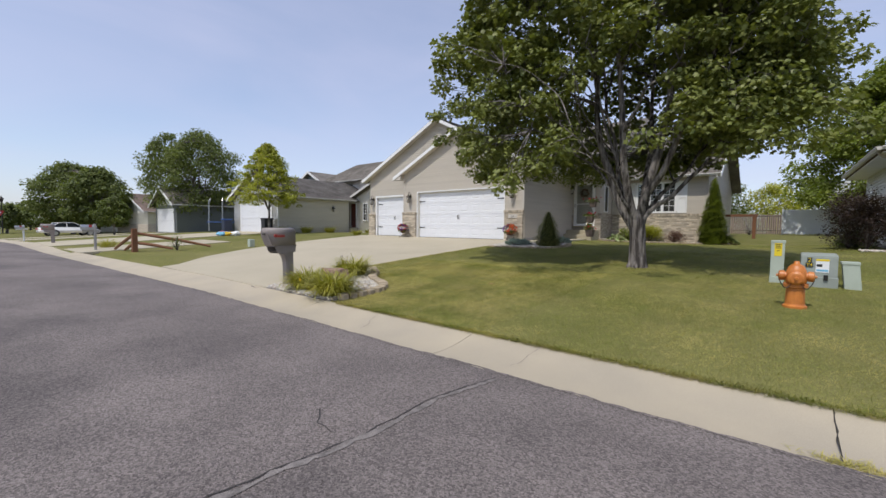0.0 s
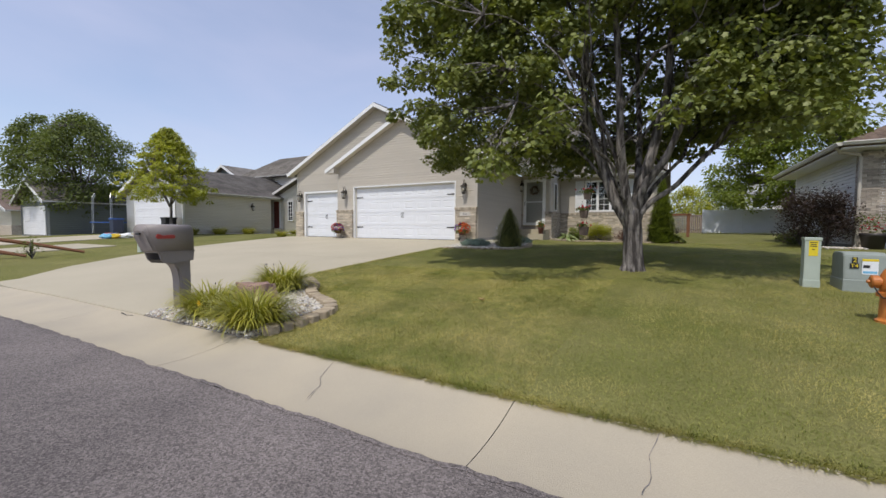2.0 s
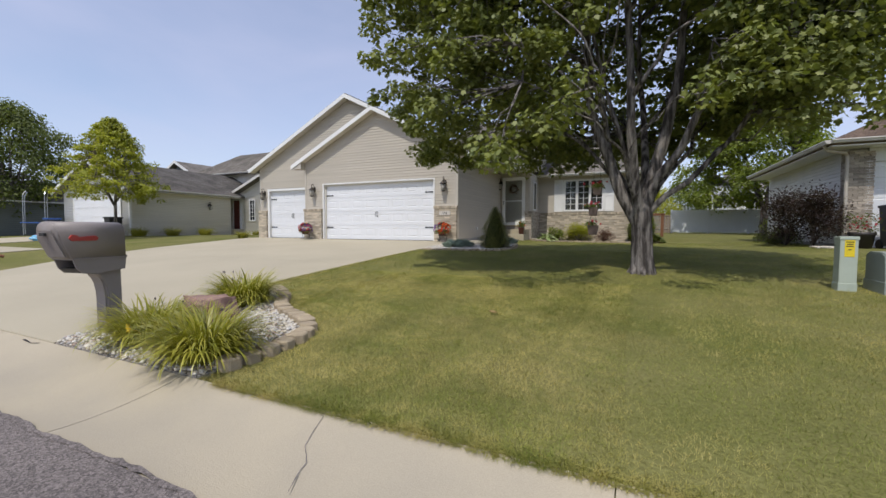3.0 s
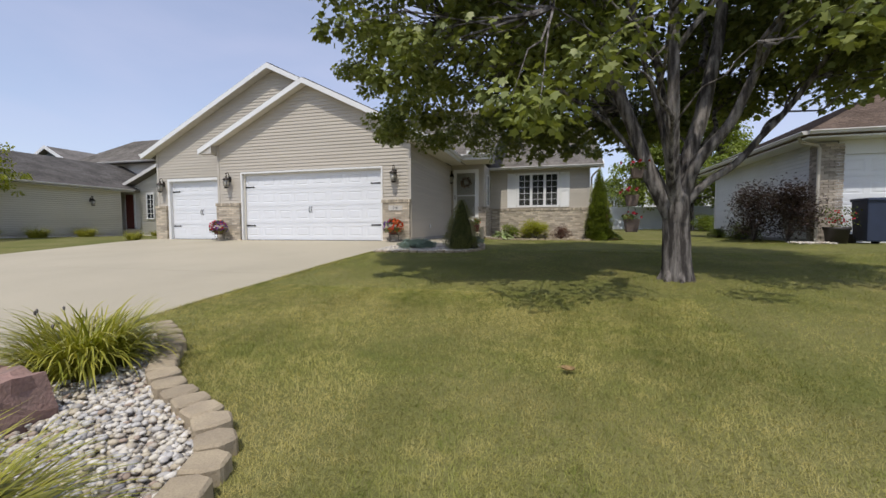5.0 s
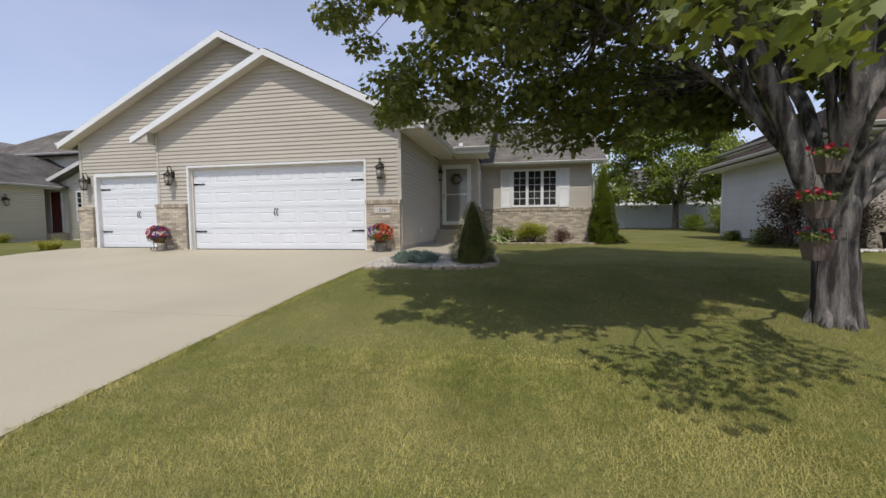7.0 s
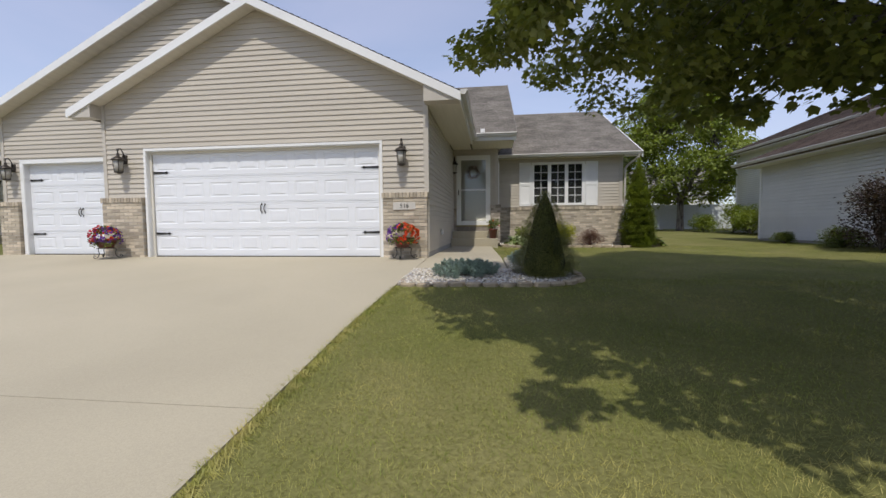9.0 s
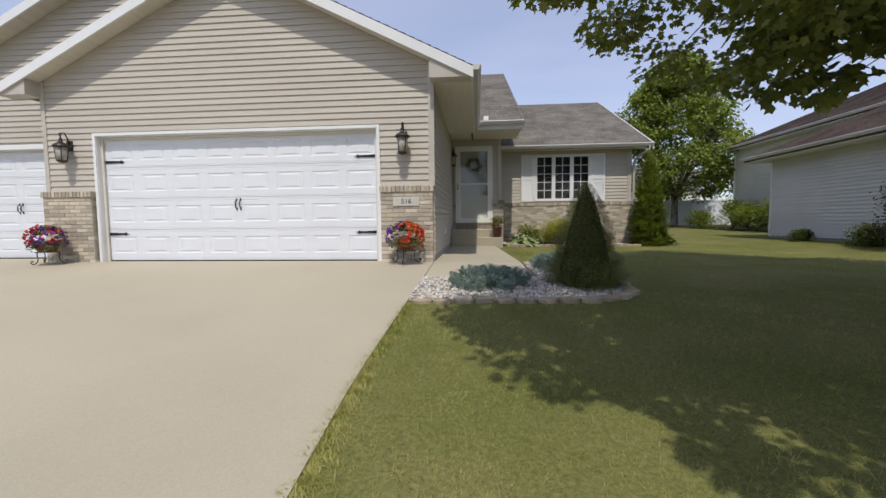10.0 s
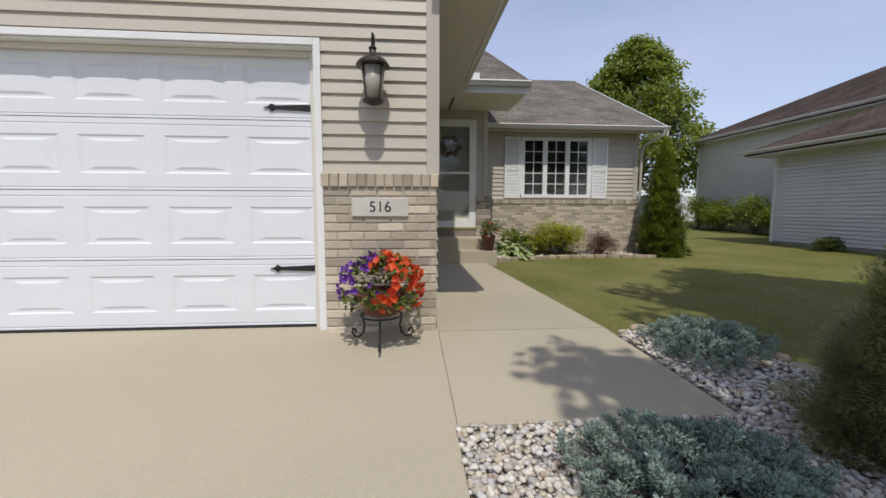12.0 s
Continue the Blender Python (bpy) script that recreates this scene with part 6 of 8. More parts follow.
def petunia_pot(at, seed, label, mix):
    """Bowl pot on a scrolled iron stand, overflowing with petunias."""
    gen = np.random.default_rng(seed)
    x, y, z = at
    stand = thing("plant_stand", at, "black wrought iron plant stand with scrolled feet", "plant stand", "plant stands by the garage")
    for k in range(3):
        a = radians(270 + 120 * k)
        ux, uy = math.cos(a), math.sin(a)
        line = [(0.13, 0.2), (0.155, 0.2), (0.165, 0.16), (0.15, 0.11), (0.16, 0.05), (0.2, 0.012), (0.24, 0.008), (0.265, 0.035), (0.255, 0.065), (0.23, 0.06), (0.232, 0.04)]
        part("leg", tube(bmesh.new(), [(x + ux * r, y + uy * r, z + h) for r, h in line], 0.0075, 6), IRON, stand)
    part("ring", tube(bmesh.new(), [(x + 0.15 * math.cos(q * 0.314), y + 0.15 * math.sin(q * 0.314), z + 0.2) for q in range(21)], 0.007, 6), IRON, stand)
    pot = thing("flower_pot", (x, y, z + 0.2), label, "flower pot", "flower pots by the garage")
    part("bowl", lathe(bmesh.new(), (x, y, z + 0.205), [(0.10, 0), (0.125, 0.015), (0.16, 0.10), (0.18, 0.15), (0.19, 0.155), (0.19, 0.175), (0.175, 0.175), (0.165, 0.15)], 24), POT_RED, pot, smooth=True)
    part("soil", lathe(bmesh.new(), (x, y, z + 0.32), [(0.17, 0), (0.165, 0.02)], 20), SOIL, pot)
    cs = []
    for k in range(34):
        a, e = gen.uniform(0, 6.2832), gen.uniform(0.1, 1.4)
        cs.append((x + 0.25 * math.cos(a) * math.cos(e) + 0.02, y + 0.2 * math.sin(a) * math.cos(e), z + 0.36 + 0.24 * math.sin(e) - 0.10 * (math.cos(e) > 0.85)))
    pts, d = cluster_points(cs, np.full(34, 0.08), 26, gen, 0.9)
    leaves("foliage", pts, 0.045, OVAL_HALF, LEAF_MID, pot, droop=0.1, gen=gen, out=d)
    for name, mat, count, side, size in mix:
        q = []
        while len(q) < count:
            a, e = gen.uniform(0, 6.2832), gen.uniform(-0.35, 1.35)
            p = (x + 0.30 * math.cos(a) * math.cos(e), y + 0.25 * math.sin(a) * math.cos(e), z + 0.40 + 0.22 * math.sin(e) + gen.normal(0, 0.02))
            if (p[0] - x) * side > gen.uniform(-0.06, 0.03) and p[1] < y + 0.14:
                q.append(p)
        petals(name, np.array(q), size, mat, pot, gen)


petunia_pot((-0.42, -0.36, 0.02), 3, "dark red bowl overflowing with purple and orange petunias", (("purple_blossom_mass", PETAL_PURPLE, 66, -1, 0.024), ("orange_blossom_mass", PETAL_ORANGE, 72, 1, 0.034)))
petunia_pot((-6.55, -0.38, 0.02), 5, "dark red bowl overflowing with red and purple petunias", (("red_blossom_mass", PETAL_PINK, 50, -1, 0.03), ("orange_blossom_mass", PETAL_ORANGE, 24, 1, 0.03), ("purple_blossom_mass", PETAL_PURPLE, 95, 1, 0.024)))


def plain_pot(at, r, h, pot_mat, label, seed, flower=PETAL_ORANGE, count=14, plant=0.25, group="", base="flower_pot"):
    gen = np.random.default_rng(seed)
    x, y, z = at
    t = thing(base, at, label, "flower pot", group)
    part("pot", lathe(bmesh.new(), at, [(r * 0.72, 0), (r * 0.92, h * 0.8), (r, h * 0.82), (r, h), (r * 0.86, h), (r * 0.8, h * 0.86)], 20), pot_mat, t, smooth=True)
    part("soil", lathe(bmesh.new(), (x, y, z + h * 0.86), [(r * 0.82, 0), (r * 0.8, 0.01)], 16), SOIL, t)
    cs = [(x + gen.normal(0, r * 0.6), y + gen.normal(0, r * 0.6), z + h + plant * gen.uniform(0.1, 0.9)) for _ in range(16)]
    pts, d = cluster_points(cs, np.full(16, plant * 0.4), 22, gen, 0.9)
    leaves("foliage", pts, 0.05, OVAL_HALF, LEAF_MID, t, gen=gen, out=d)
    if count:
        q = np.array([(x + gen.normal(0, r * 0.8), y - abs(gen.normal(0, r * 0.7)), z + h + plant * gen.uniform(0.2, 0.9)) for _ in range(count)])
        petals("flowers", q, 0.028, flower, t, gen)
    return t


plain_pot((1.22, 3.98, 0.24), 0.13, 0.28, POT_RED, "glazed dark red pot with flowers on the entry step", 4, count=9)


# ---- lettering ----
def lettering(name, body, size, m, mat, parent=None, depth=0.002):
    cu = bpy.data.curves.new(name, "FONT")
    cu.body, cu.size, cu.extrude, cu.align_x, cu.align_y = body, size, depth, "CENTER", "CENTER"
    tmp = bpy.data.objects.new("lettering_source", cu)
    me = bpy.data.meshes.new_from_object(tmp)
    bpy.data.objects.remove(tmp)
    me.materials.append(mat)
    ob = new(name, me)
    if parent is not None:
        ob.parent = parent
        m = Matrix.Translation(-origin_of(parent)) @ m
    ob.matrix_basis = m
    return ob


plate = thing("house_number_plate", (-0.435, -0.105, 1.0), "pale stone house number plate reading 516 on the pier", "house number")
part("plate", cube(-0.65, -0.22, -0.118, -0.098, 0.925, 1.065, bevel=0.004), PLATE, plate)
lettering("number", "516", 0.115, pose(-0.435, -0.1185, 0.995, 90, 0, 0), LABEL_BLACK, plate)


# ---- wall lanterns ----
def lantern(x, y, z, label):
    """Bronze coach lantern: back plate, scrolled arm, hipped cap, four glass sides."""
    t = thing("wall_lantern", (x, y, z), label, "wall lamp", "coach lanterns on the garage front")
    part("back_plate", cube(x - 0.055, x + 0.055, y - 0.03, y, z - 0.02, z + 0.16, bevel=0.012), BRONZE, t)
    cy = y - 0.17
    arm = [(x, y - 0.03, z + 0.08), (x, y - 0.05, z + 0.20), (x, y - 0.10, z + 0.285), (x, y - 0.155, z + 0.27), (x, cy, z + 0.22), (x, cy, z + 0.15)]
    part("arm", tube(bmesh.new(), arm, [0.011, 0.011, 0.010, 0.010, 0.010, 0.012], 8), BRONZE, t, smooth=True)
    part("scroll", tube(bmesh.new(), [(x, y - 0.155, z + 0.27), (x, y - 0.19, z + 0.262), (x, y - 0.20, z + 0.235), (x, y - 0.185, z + 0.225)], 0.007, 6), BRONZE, t)
    part("cap", lathe(bmesh.new(), (x, cy, z), [(0.118, 0.035), (0.122, 0.045), (0.10, 0.075), (0.055, 0.105), (0.03, 0.125), (0.022, 0.15), (0.03, 0.165), (0.012, 0.185)], 16), BRONZE, t)
    part("glass", lathe(bmesh.new(), (x, cy, z), [(0.062, -0.20), (0.086, 0.03), (0.084, 0.03), (0.060, -0.198)], 12), FROST, t, smooth=True)
    for k in range(4):
        a = radians(45 + 90 * k)
        part("bar", tube(bmesh.new(), [(x + 0.068 * math.cos(a), cy + 0.068 * math.sin(a), z - 0.21), (x + 0.094 * math.cos(a), cy + 0.094 * math.sin(a), z + 0.035)], 0.006, 6), BRONZE, t)
    part("base", lathe(bmesh.new(), (x, cy, z), [(0.02, -0.235), (0.05, -0.225), (0.078, -0.21), (0.078, -0.198), (0.05, -0.197)], 14), BRONZE, t)
    part("bulb", blob(bmesh.new(), (x, cy, z - 0.08), (0.022, 0.022, 0.045), 1, 0.0, 2), WHITE, t, smooth=True)
    return t


lantern(-0.47, -0.012, 1.97, "dark bronze coach lantern with seeded glass beside the garage door")
lantern(-6.37, -0.012, 1.97, "dark bronze coach lantern with seeded glass between the garage doors")
lantern(-9.88, 0.588, 1.97, "dark bronze coach lantern with seeded glass at the far garage corner")
small = lantern(0.055, 4.90, 2.42, "dark bronze lantern in the shade beside the front door")


# ---- hydrant and utility boxes ----
def hydrant(at):
    x, y, z = at
    t = thing("fire_hydrant", at, "orange painted fire hydrant with chained caps on the lawn", "hydrant")
    part("barrel", lathe(bmesh.new(), (x, y, z), [(0.125, -0.05), (0.125, 0.02), (0.105, 0.035), (0.10, 0.05), (0.095, 0.24), (0.10, 0.25), (0.125, 0.26), (0.125, 0.295), (0.10, 0.305)], 24), HYDRANT, t, smooth=False)
    part("bonnet", lathe(bmesh.new(), (x, y, z), [(0.10, 0.30), (0.108, 0.34), (0.108, 0.42), (0.10, 0.47), (0.075, 0.525), (0.045, 0.55), (0.032, 0.555), (0.03, 0.585), (0.02, 0.59)], 24), HYDRANT, t, smooth=True)
    for k in range(8):
        a = 6.2832 * k / 8
        part("bolt", lathe(bmesh.new(), (x + 0.114 * math.cos(a), y + 0.114 * math.sin(a), z + 0.293), [(0.011, 0), (0.011, 0.016), (0.006, 0.02)], 6), HYDRANT, t)
    for s in (-1, 1):
        bm = lathe(bmesh.new(), (0, 0, 0), [(0.05, 0.05), (0.05, 0.11), (0.064, 0.115), (0.064, 0.165), (0.05, 0.175), (0.018, 0.178), (0.016, 0.20)], 16)
        bmesh.ops.transform(bm, matrix=pose(x, y, z + 0.40, 0, 90 * s, 0), verts=bm.verts)
        part("side_cap", bm, HYDRANT, t)
    bm = lathe(bmesh.new(), (0, 0, 0), [(0.07, 0.04), (0.07, 0.10), (0.084, 0.105), (0.084, 0.145), (0.06, 0.16), (0.02, 0.163), (0.018, 0.19)], 18)
    bmesh.ops.transform(bm, matrix=pose(x, y, z + 0.38, 90, 0, 0), verts=bm.verts)
    part("front_cap", bm, HYDRANT, t)
    for s in (-1, 1):
        pts = [(x + s * (0.17 - 0.14 * f), y - 0.09 - 0.03 * math.sin(3.14 * f), z + 0.36 - 0.10 * math.sin(3.14 * f) - 0.02 * f) for f in (0, .2, .4, .6, .8, 1)]
        part("chain", tube(bmesh.new(), pts, 0.006, 5), IRON, t)


hydrant((8.22, -7.92, land(8.2, -7.9)))
zz = land(8.0, -5.95)
ped = thing("cable_pedestal", (8.02, -5.95, zz), "pale green cable pedestal with a yellow warning label", "utility box")
bm = cube(7.93, 8.11, -6.04, -5.86, zz - 0.03, zz + 0.69, bevel=0.012)
part("body", bm, PEDESTAL, ped)
part("cap", cube(7.922, 8.118, -6.048, -5.852, zz + 0.655, zz + 0.70, bevel=0.01), PEDESTAL, ped)
part("skirt", cube(7.925, 8.115, -6.045, -5.855, zz - 0.03, zz + 0.10, bevel=0.008), PEDESTAL, ped)
part("label", cube(7.975, 8.075, -6.0435, -6.041, zz + 0.44, zz + 0.655), LABEL_YELLOW, ped, "yellow warning label")
bm = bmesh.new()
for z, w in ((0.63, 0.08), (0.60, 0.06), (0.575, 0.07), (0.53, 0.03)):
    box(bm, 8.025 - w / 2, 8.025 + w / 2, -6.0455, -6.0430, zz + z - 0.006, zz + z + 0.006)
part("print", bm, LABEL_BLACK, ped)
zt = land(8.6, -6.0)
box_t = thing("transformer_box", (8.6, -5.95, zt), "grey-green steel transformer box with number and notice stickers", "utility box")
bm = bmesh.new()
prism(bm, [(0, -6.20, -0.03), (0, -5.70, -0.03), (0, -5.70, 0.46), (0, -5.76, 0.51), (0, -6.08, 0.51), (0, -6.17, 0.47), (0, -6.20, 0.16)], (8.31, 0, zt), (8.74, 0, zt))
bmesh.ops.bevel(bm, geom=list(bm.edges), offset=0.012, segments=2, affect="EDGES")
part("cabinet", bm, UTILITY, box_t)
part("skirt", cube(8.30, 8.75, -6.21, -5.69, zt - 0.03, zt + 0.15, bevel=0.01), UTILITY, box_t)
part("latch", cube(8.58, 8.63, -6.235, -6.20, zt + 0.10, zt + 0.19, bevel=0.006), IRON, box_t)
part("notice", cube(8.485, 8.64, -6.1985, -6.1925, zt + 0.225, zt + 0.43), LABEL_WHITE, box_t, "white notice sticker")
part("notice_band", cube(8.485, 8.64, -6.2000, -6.1965, zt + 0.40, zt + 0.43), LABEL_YELLOW, box_t)
part("notice_band", cube(8.495, 8.56, -6.2000, -6.1965, zt + 0.31, zt + 0.35), LABEL_BLACK, box_t)
part("notice_band", cube(8.495, 8.63, -6.2000, -6.1965, zt + 0.24, zt + 0.27), LABEL_BLUE, box_t)
part("tag", cube(8.385, 8.44, -6.1985, -6.1925, zt + 0.37, zt + 0.45), LABEL_BLACK, box_t)
part("tag", cube(8.365, 8.455, -6.1985, -6.1925, zt + 0.30, zt + 0.368), LABEL_BLACK, box_t)
lettering("number", "2", 0.085, pose(8.412, -6.1995, zt + 0.41, 90, 0, 0), LABEL_YELLOW, box_t)
lettering("number", "T4", 0.07, pose(8.41, -6.1995, zt + 0.334, 90, 0, 0), LABEL_YELLOW, box_t)
zp = land(8.95, -6.1)
ped2 = thing("phone_pedestal", (8.91, -6.1, zp), "short leaning pale green phone pedestal", "utility box")
bm = cube(8.82, 9.01, -6.19, -6.01, zp - 0.03, zp + 0.40, bevel=0.012)
for v in bm.verts:
    v.co.x -= 0.10 * (v.co.z - zp)
part("body", bm, PEDESTAL, ped2)
bm = cube(8.77, 8.98, -6.20, -6.0, zp + 0.365, zp + 0.41, bevel=0.01)
part("cap", bm, PEDESTAL, ped2)


# ---- hanging planter on the maple ----
for k, (dz, r, h) in enumerate(((0.36, 0.08, 0.15), (0.66, 0.07, 0.13), (0.98, 0.065, 0.12))):
    gen = np.random.default_rng(40 + k)
    x, y = 4.94 + (0.0 if k < 2 else 0.05), -6.18
    t = thing("hanging_planter", (x, y, dz), "weathered brown hanging planter with red flowers under the maple", "planter", "hanging planters on the maple")
    bm = cube(x - r, x + r, y - r, y + r, dz, dz + h, bevel=0.008)
    for v in bm.verts:
        f = 0.72 + 0.28 * (v.co.z - dz) / h
        v.co.x, v.co.y = x + (v.co.x - x) * f, y + (v.co.y - y) * f
    part("pot", bm, PLANTER, t)
    pts, d = cluster_points([(x + gen.normal(0, 0.05), y + gen.normal(0, 0.05), dz + h + 0.03) for _ in range(8)], np.full(8, 0.06), 16, gen)
    leaves("foliage", pts, 0.04, OVAL_HALF, LEAF_MID, t, gen=gen, out=d)
    petals("flowers", np.array([(x + gen.normal(0, 0.06), y + gen.normal(0, 0.06), dz + h + gen.uniform(0.02, 0.09)) for _ in range(9)]), 0.022, PETAL_PINK, t, gen)
    nxt = dz + (0.30 if k < 2 else 1.2)
    for sx in (-1, 1):
        part("cord", tube(bmesh.new(), [(x + sx * r * 0.8, y, dz + h), (x + 0.03 * sx, y, nxt)], 0.003, 5), IRON, t)


# ---- neighbour across the side lawn ----
def wall_box(parent, name, x0, x1, y0, y1, z0, z1, mat, label=""):
    return part(name, cube(x0, x1, y0, y1, z0, z1), mat, parent, label)


def lap_sheet(name, parent, o, u, n, length, z0, z1, mat, h=0.1016, top=None):
    """Lapped siding joined in one piece for far walls; top(s): height limit along the wall."""
    o, u, n = Vector(o), Vector(u), Vector(n)
    verts, loops, sizes = [], [], []
    z = z0
    while z < z1 - 0.01:
        zt = min(z + h, z1)
        a, b = 0.0, length
        if top:
            a, b = top(z)
            if b - a < 0.05:
                break
        q = len(verts)
        for s, outw, zz_ in ((a, 0.02, z), (b, 0.02, z), (b, 0.004, zt), (a, 0.004, zt), (a, 0.0, z), (b, 0.0, z)):
            p = o + u * s + n * outw
            verts.append((p.x, p.y, zz_))
        loops += [q, q + 1, q + 2, q + 3, q + 4, q + 5, q + 1, q]
        sizes += [4, 4]
        z = zt
    ob = raw(name, np.array(verts), loops, sizes, mat, parent)
    return tagged(ob, kind="stuff")


def hip_roof(parent, x0, x1, y0, y1, z, slope, mat, strips=True):
    """Four slopes over a rectangle."""
    w, l = x1 - x0, y1 - y0
    k = min(w, l) / 2
    top = z + k * slope
    if w < l:
        r0, r1 = (x0 + k, y0 + k, top), (x0 + k, y1 - k, top)
        roof_slope(parent, (x0, y0, z), (x0, y1, z), r0, r1, mat, strips=strips)
        roof_slope(parent, (x1, y0, z), (x1, y1, z), r0, r1, mat, strips=False)
        roof_slope(parent, (x0, y0, z), (x1, y0, z), r0, r0, mat, strips=strips)
        roof_slope(parent, (x0, y1, z), (x1, y1, z), r1, r1, mat, strips=False)
    else:
        r0, r1 = (x0 + k, y0 + k, top), (x1 - k, y0 + k, top)
        roof_slope(parent, (x0, y0, z), (x1, y0, z), r0, r1, mat, strips=strips)
        roof_slope(parent, (x0, y1, z), (x1, y1, z), r0, r1, mat, strips=False)
        roof_slope(parent, (x0, y0, z), (x0, y1, z), r0, r0, mat, strips=strips)
        roof_slope(parent, (x1, y0, z), (x1, y1, z), r1, r1, mat, strips=False)


RX, RY0, RY1 = 10.55, 1.10, 7.95
right_house = thing("house", (12, 4, 0), "pale-sided neighbouring house with brown hip roof and brick garage corner", "house")
rw = wall_box(right_house, "wall", RX, 18.0, RY0 + 0.16, RY1, -0.2, 2.64, SIDING_PALE, "pale grey lapped siding side wall")
boards(rw, (RX, 0, 0), (0, 1, 0), (-1, 0, 0), lambda z: [(RY0 + 0.45, RY1 - 0.06)], 0.08, 2.58, 0.1016, SIDING_PALE, deep=0.03)
part("corner_post", cube(RX - 0.03, RX + 0.06, RY1 - 0.07, RY1 + 0.03, 0.05, 2.5), WHITE, rw)
wall_box(right_house, "foundation", RX - 0.005, RX + 0.1, RY0 + 0.4, RY1, -0.2, 0.08, FOUNDATION)
rb = wall_box(right_house, "pier", RX - 0.03, 10.86, RY0, RY0 + 0.42, -0.2, 2.5, MORTAR, "buff and grey brick corner pier")
bricks(rb, (RX - 0.05, RY0 - 0.02, 0), (1, 0, 0), (0, -1, 0), 0.52, -0.1, 38, BRICK_GREY, cap=False, seed=21)
bricks(rb, (RX - 0.05, RY0 + 0.43, 0), (0, -1, 0), (-1, 0, 0), 0.44, -0.1, 38, BRICK_GREY, cap=False, seed=22)
wall_box(right_house, "wall", 10.9, 18, RY0 + 0.02, RY0 + 0.17, 2.2, 2.55, SIDING_PALE)
garage_door(right_house, 10.95, 15.8, RY0 + 0.1, 0.0, 2.2, 8)
part("frame", cube(10.86, 10.96, RY0 - 0.01, RY0 + 0.1, -0.05, 2.25), WHITE, right_house)
rr = part("roof", cube(12, 12.1, 3, 3.1, 2.6, 2.7), SHINGLE_BROWN, right_house, "brown shingle hip roof with white gutters")
hip_roof(rr, 9.95, 18.6, 0.55, 8.5, 2.70, 0.49, SHINGLE_BROWN)
part("soffit", cube(9.98, 18.5, 0.58, 8.47, 2.55, 2.58), WHITE, rr)
gutter(rr, (9.95, 0.55, 2.71), (9.95, 8.5, 2.71), (-1, 0, 0))
gutter(rr, (9.95, 0.55, 2.71), (18.6, 0.55, 2.71), (0, -1, 0))
part("downspout", tube(bmesh.new(), [(9.92, 0.85, 2.62), (10.0, 0.90, 2.50), (10.40, 1.01, 2.43), (10.45, 1.03, 2.35), (10.45, 1.03, 0.1), (10.38, 0.85, 0.03), (10.25, 0.10, -0.02)], 0.04, 8), TRIM, rr)
rw2 = wall_box(right_house, "wall", 14.25, 24, 8.0, 16.2, -0.2, 4.2, SIDING_PALE, "pale grey taller rear wall")
lap_sheet("siding", rw2, (14.25, 8.0, 0), (0, 1, 0), (-1, 0, 0), 8.2, 0.1, 4.15, SIDING_PALE)
part("corner_post", cube(14.22, 14.33, 16.1, 16.22, 0, 4.0), WHITE, rw2)
part("vent", cube(14.12, 14.25, 12.6, 12.85, 1.45, 1.65, bevel=0.02), GUTTER, rw2)
hip_roof(rr, 13.7, 24.5, 5.5, 16.8, 4.30, 0.48, SHINGLE_BROWN)
part("soffit", cube(13.75, 24.4, 5.6, 16.7, 4.15, 4.18), WHITE, rr)
gutter(rr, (13.7, 5.5, 4.31), (13.7, 16.8, 4.31), (-1, 0, 0))
part("vent", cube(16.6, 17.3, 8.0, 8.4, 5.7, 5.95, bevel=0.03), SHINGLE_BROWN, rr)
shrub("purple_shrub", (9.6, 2.25, land(9.5, 2.2)), (0.56, 0.55, 1.72), 0.06, LEAF_PURPLE, "tall dark purple-leaved shrub by the neighbour's wall", 6400, 31, droop=-0.3, group="purple shrubs")
shrub("purple_shrub", (9.85, 1.05, land(9.85, 1.05)), (0.50, 0.55, 1.62), 0.06, LEAF_PURPLE, "tall dark purple-leaved shrub by the neighbour's wall", 6000, 32, droop=-0.3, group="purple shrubs")
shrub("boxwood", (9.88, 5.65, land(9.88, 5.65)), (0.30, 0.30, 0.34), 0.04, LEAF_MID, "small clipped green boxwood by the wall", 3200, 33)
shrub("boxwood", (9.9, 3.6, land(9.9, 3.6)), (0.46, 0.52, 0.46), 0.045, LEAF_MID, "rounded green boxwood by the wall", 5200, 34)
stones("white_gravel", lambda x, y: True, (9.65, 10.4, 0.10, 0.60), 700, 0.03, "pale gravel by the neighbour's downspout", lambda x, y: land(x, y), STONE, seed=9)
plain_pot((10.62, 0.55, -0.02), 0.26, 0.42, POT_DARK, "large dark planter of pink flowers by the garage corner", 35, PETAL_PINK, 26, 0.45)
bin_ = thing("wheeled_bin", (11.25, 0.45, -0.02), "dark blue wheeled rubbish bin before the neighbour's garage", "bin")
bm = cube(10.98, 11.52, 0.18, 0.74, 0.06, 1.0, bevel=0.03)
for v in bm.verts:
    f = 0.84 + 0.16 * v.co.z
    v.co.x, v.co.y = 11.25 + (v.co.x - 11.25) * f, 0.46 + (v.co.y - 0.46) * f
part("body", bm, BIN_BLUE, bin_)
part("lid", cube(10.96, 11.54, 0.14, 0.76, 0.99, 1.06, bevel=0.02), BIN_BLUE, bin_)
for s in (11.02, 11.48):
    bm = lathe(bmesh.new(), (0, 0, 0), [(0.12, -0.03), (0.13, 0), (0.12, 0.03)], 16)
    bmesh.ops.transform(bm, matrix=pose(s, 0.72, 0.10, 0, 90, 0), verts=bm.verts)
    part("wheel", bm, RUBBER, bin_)

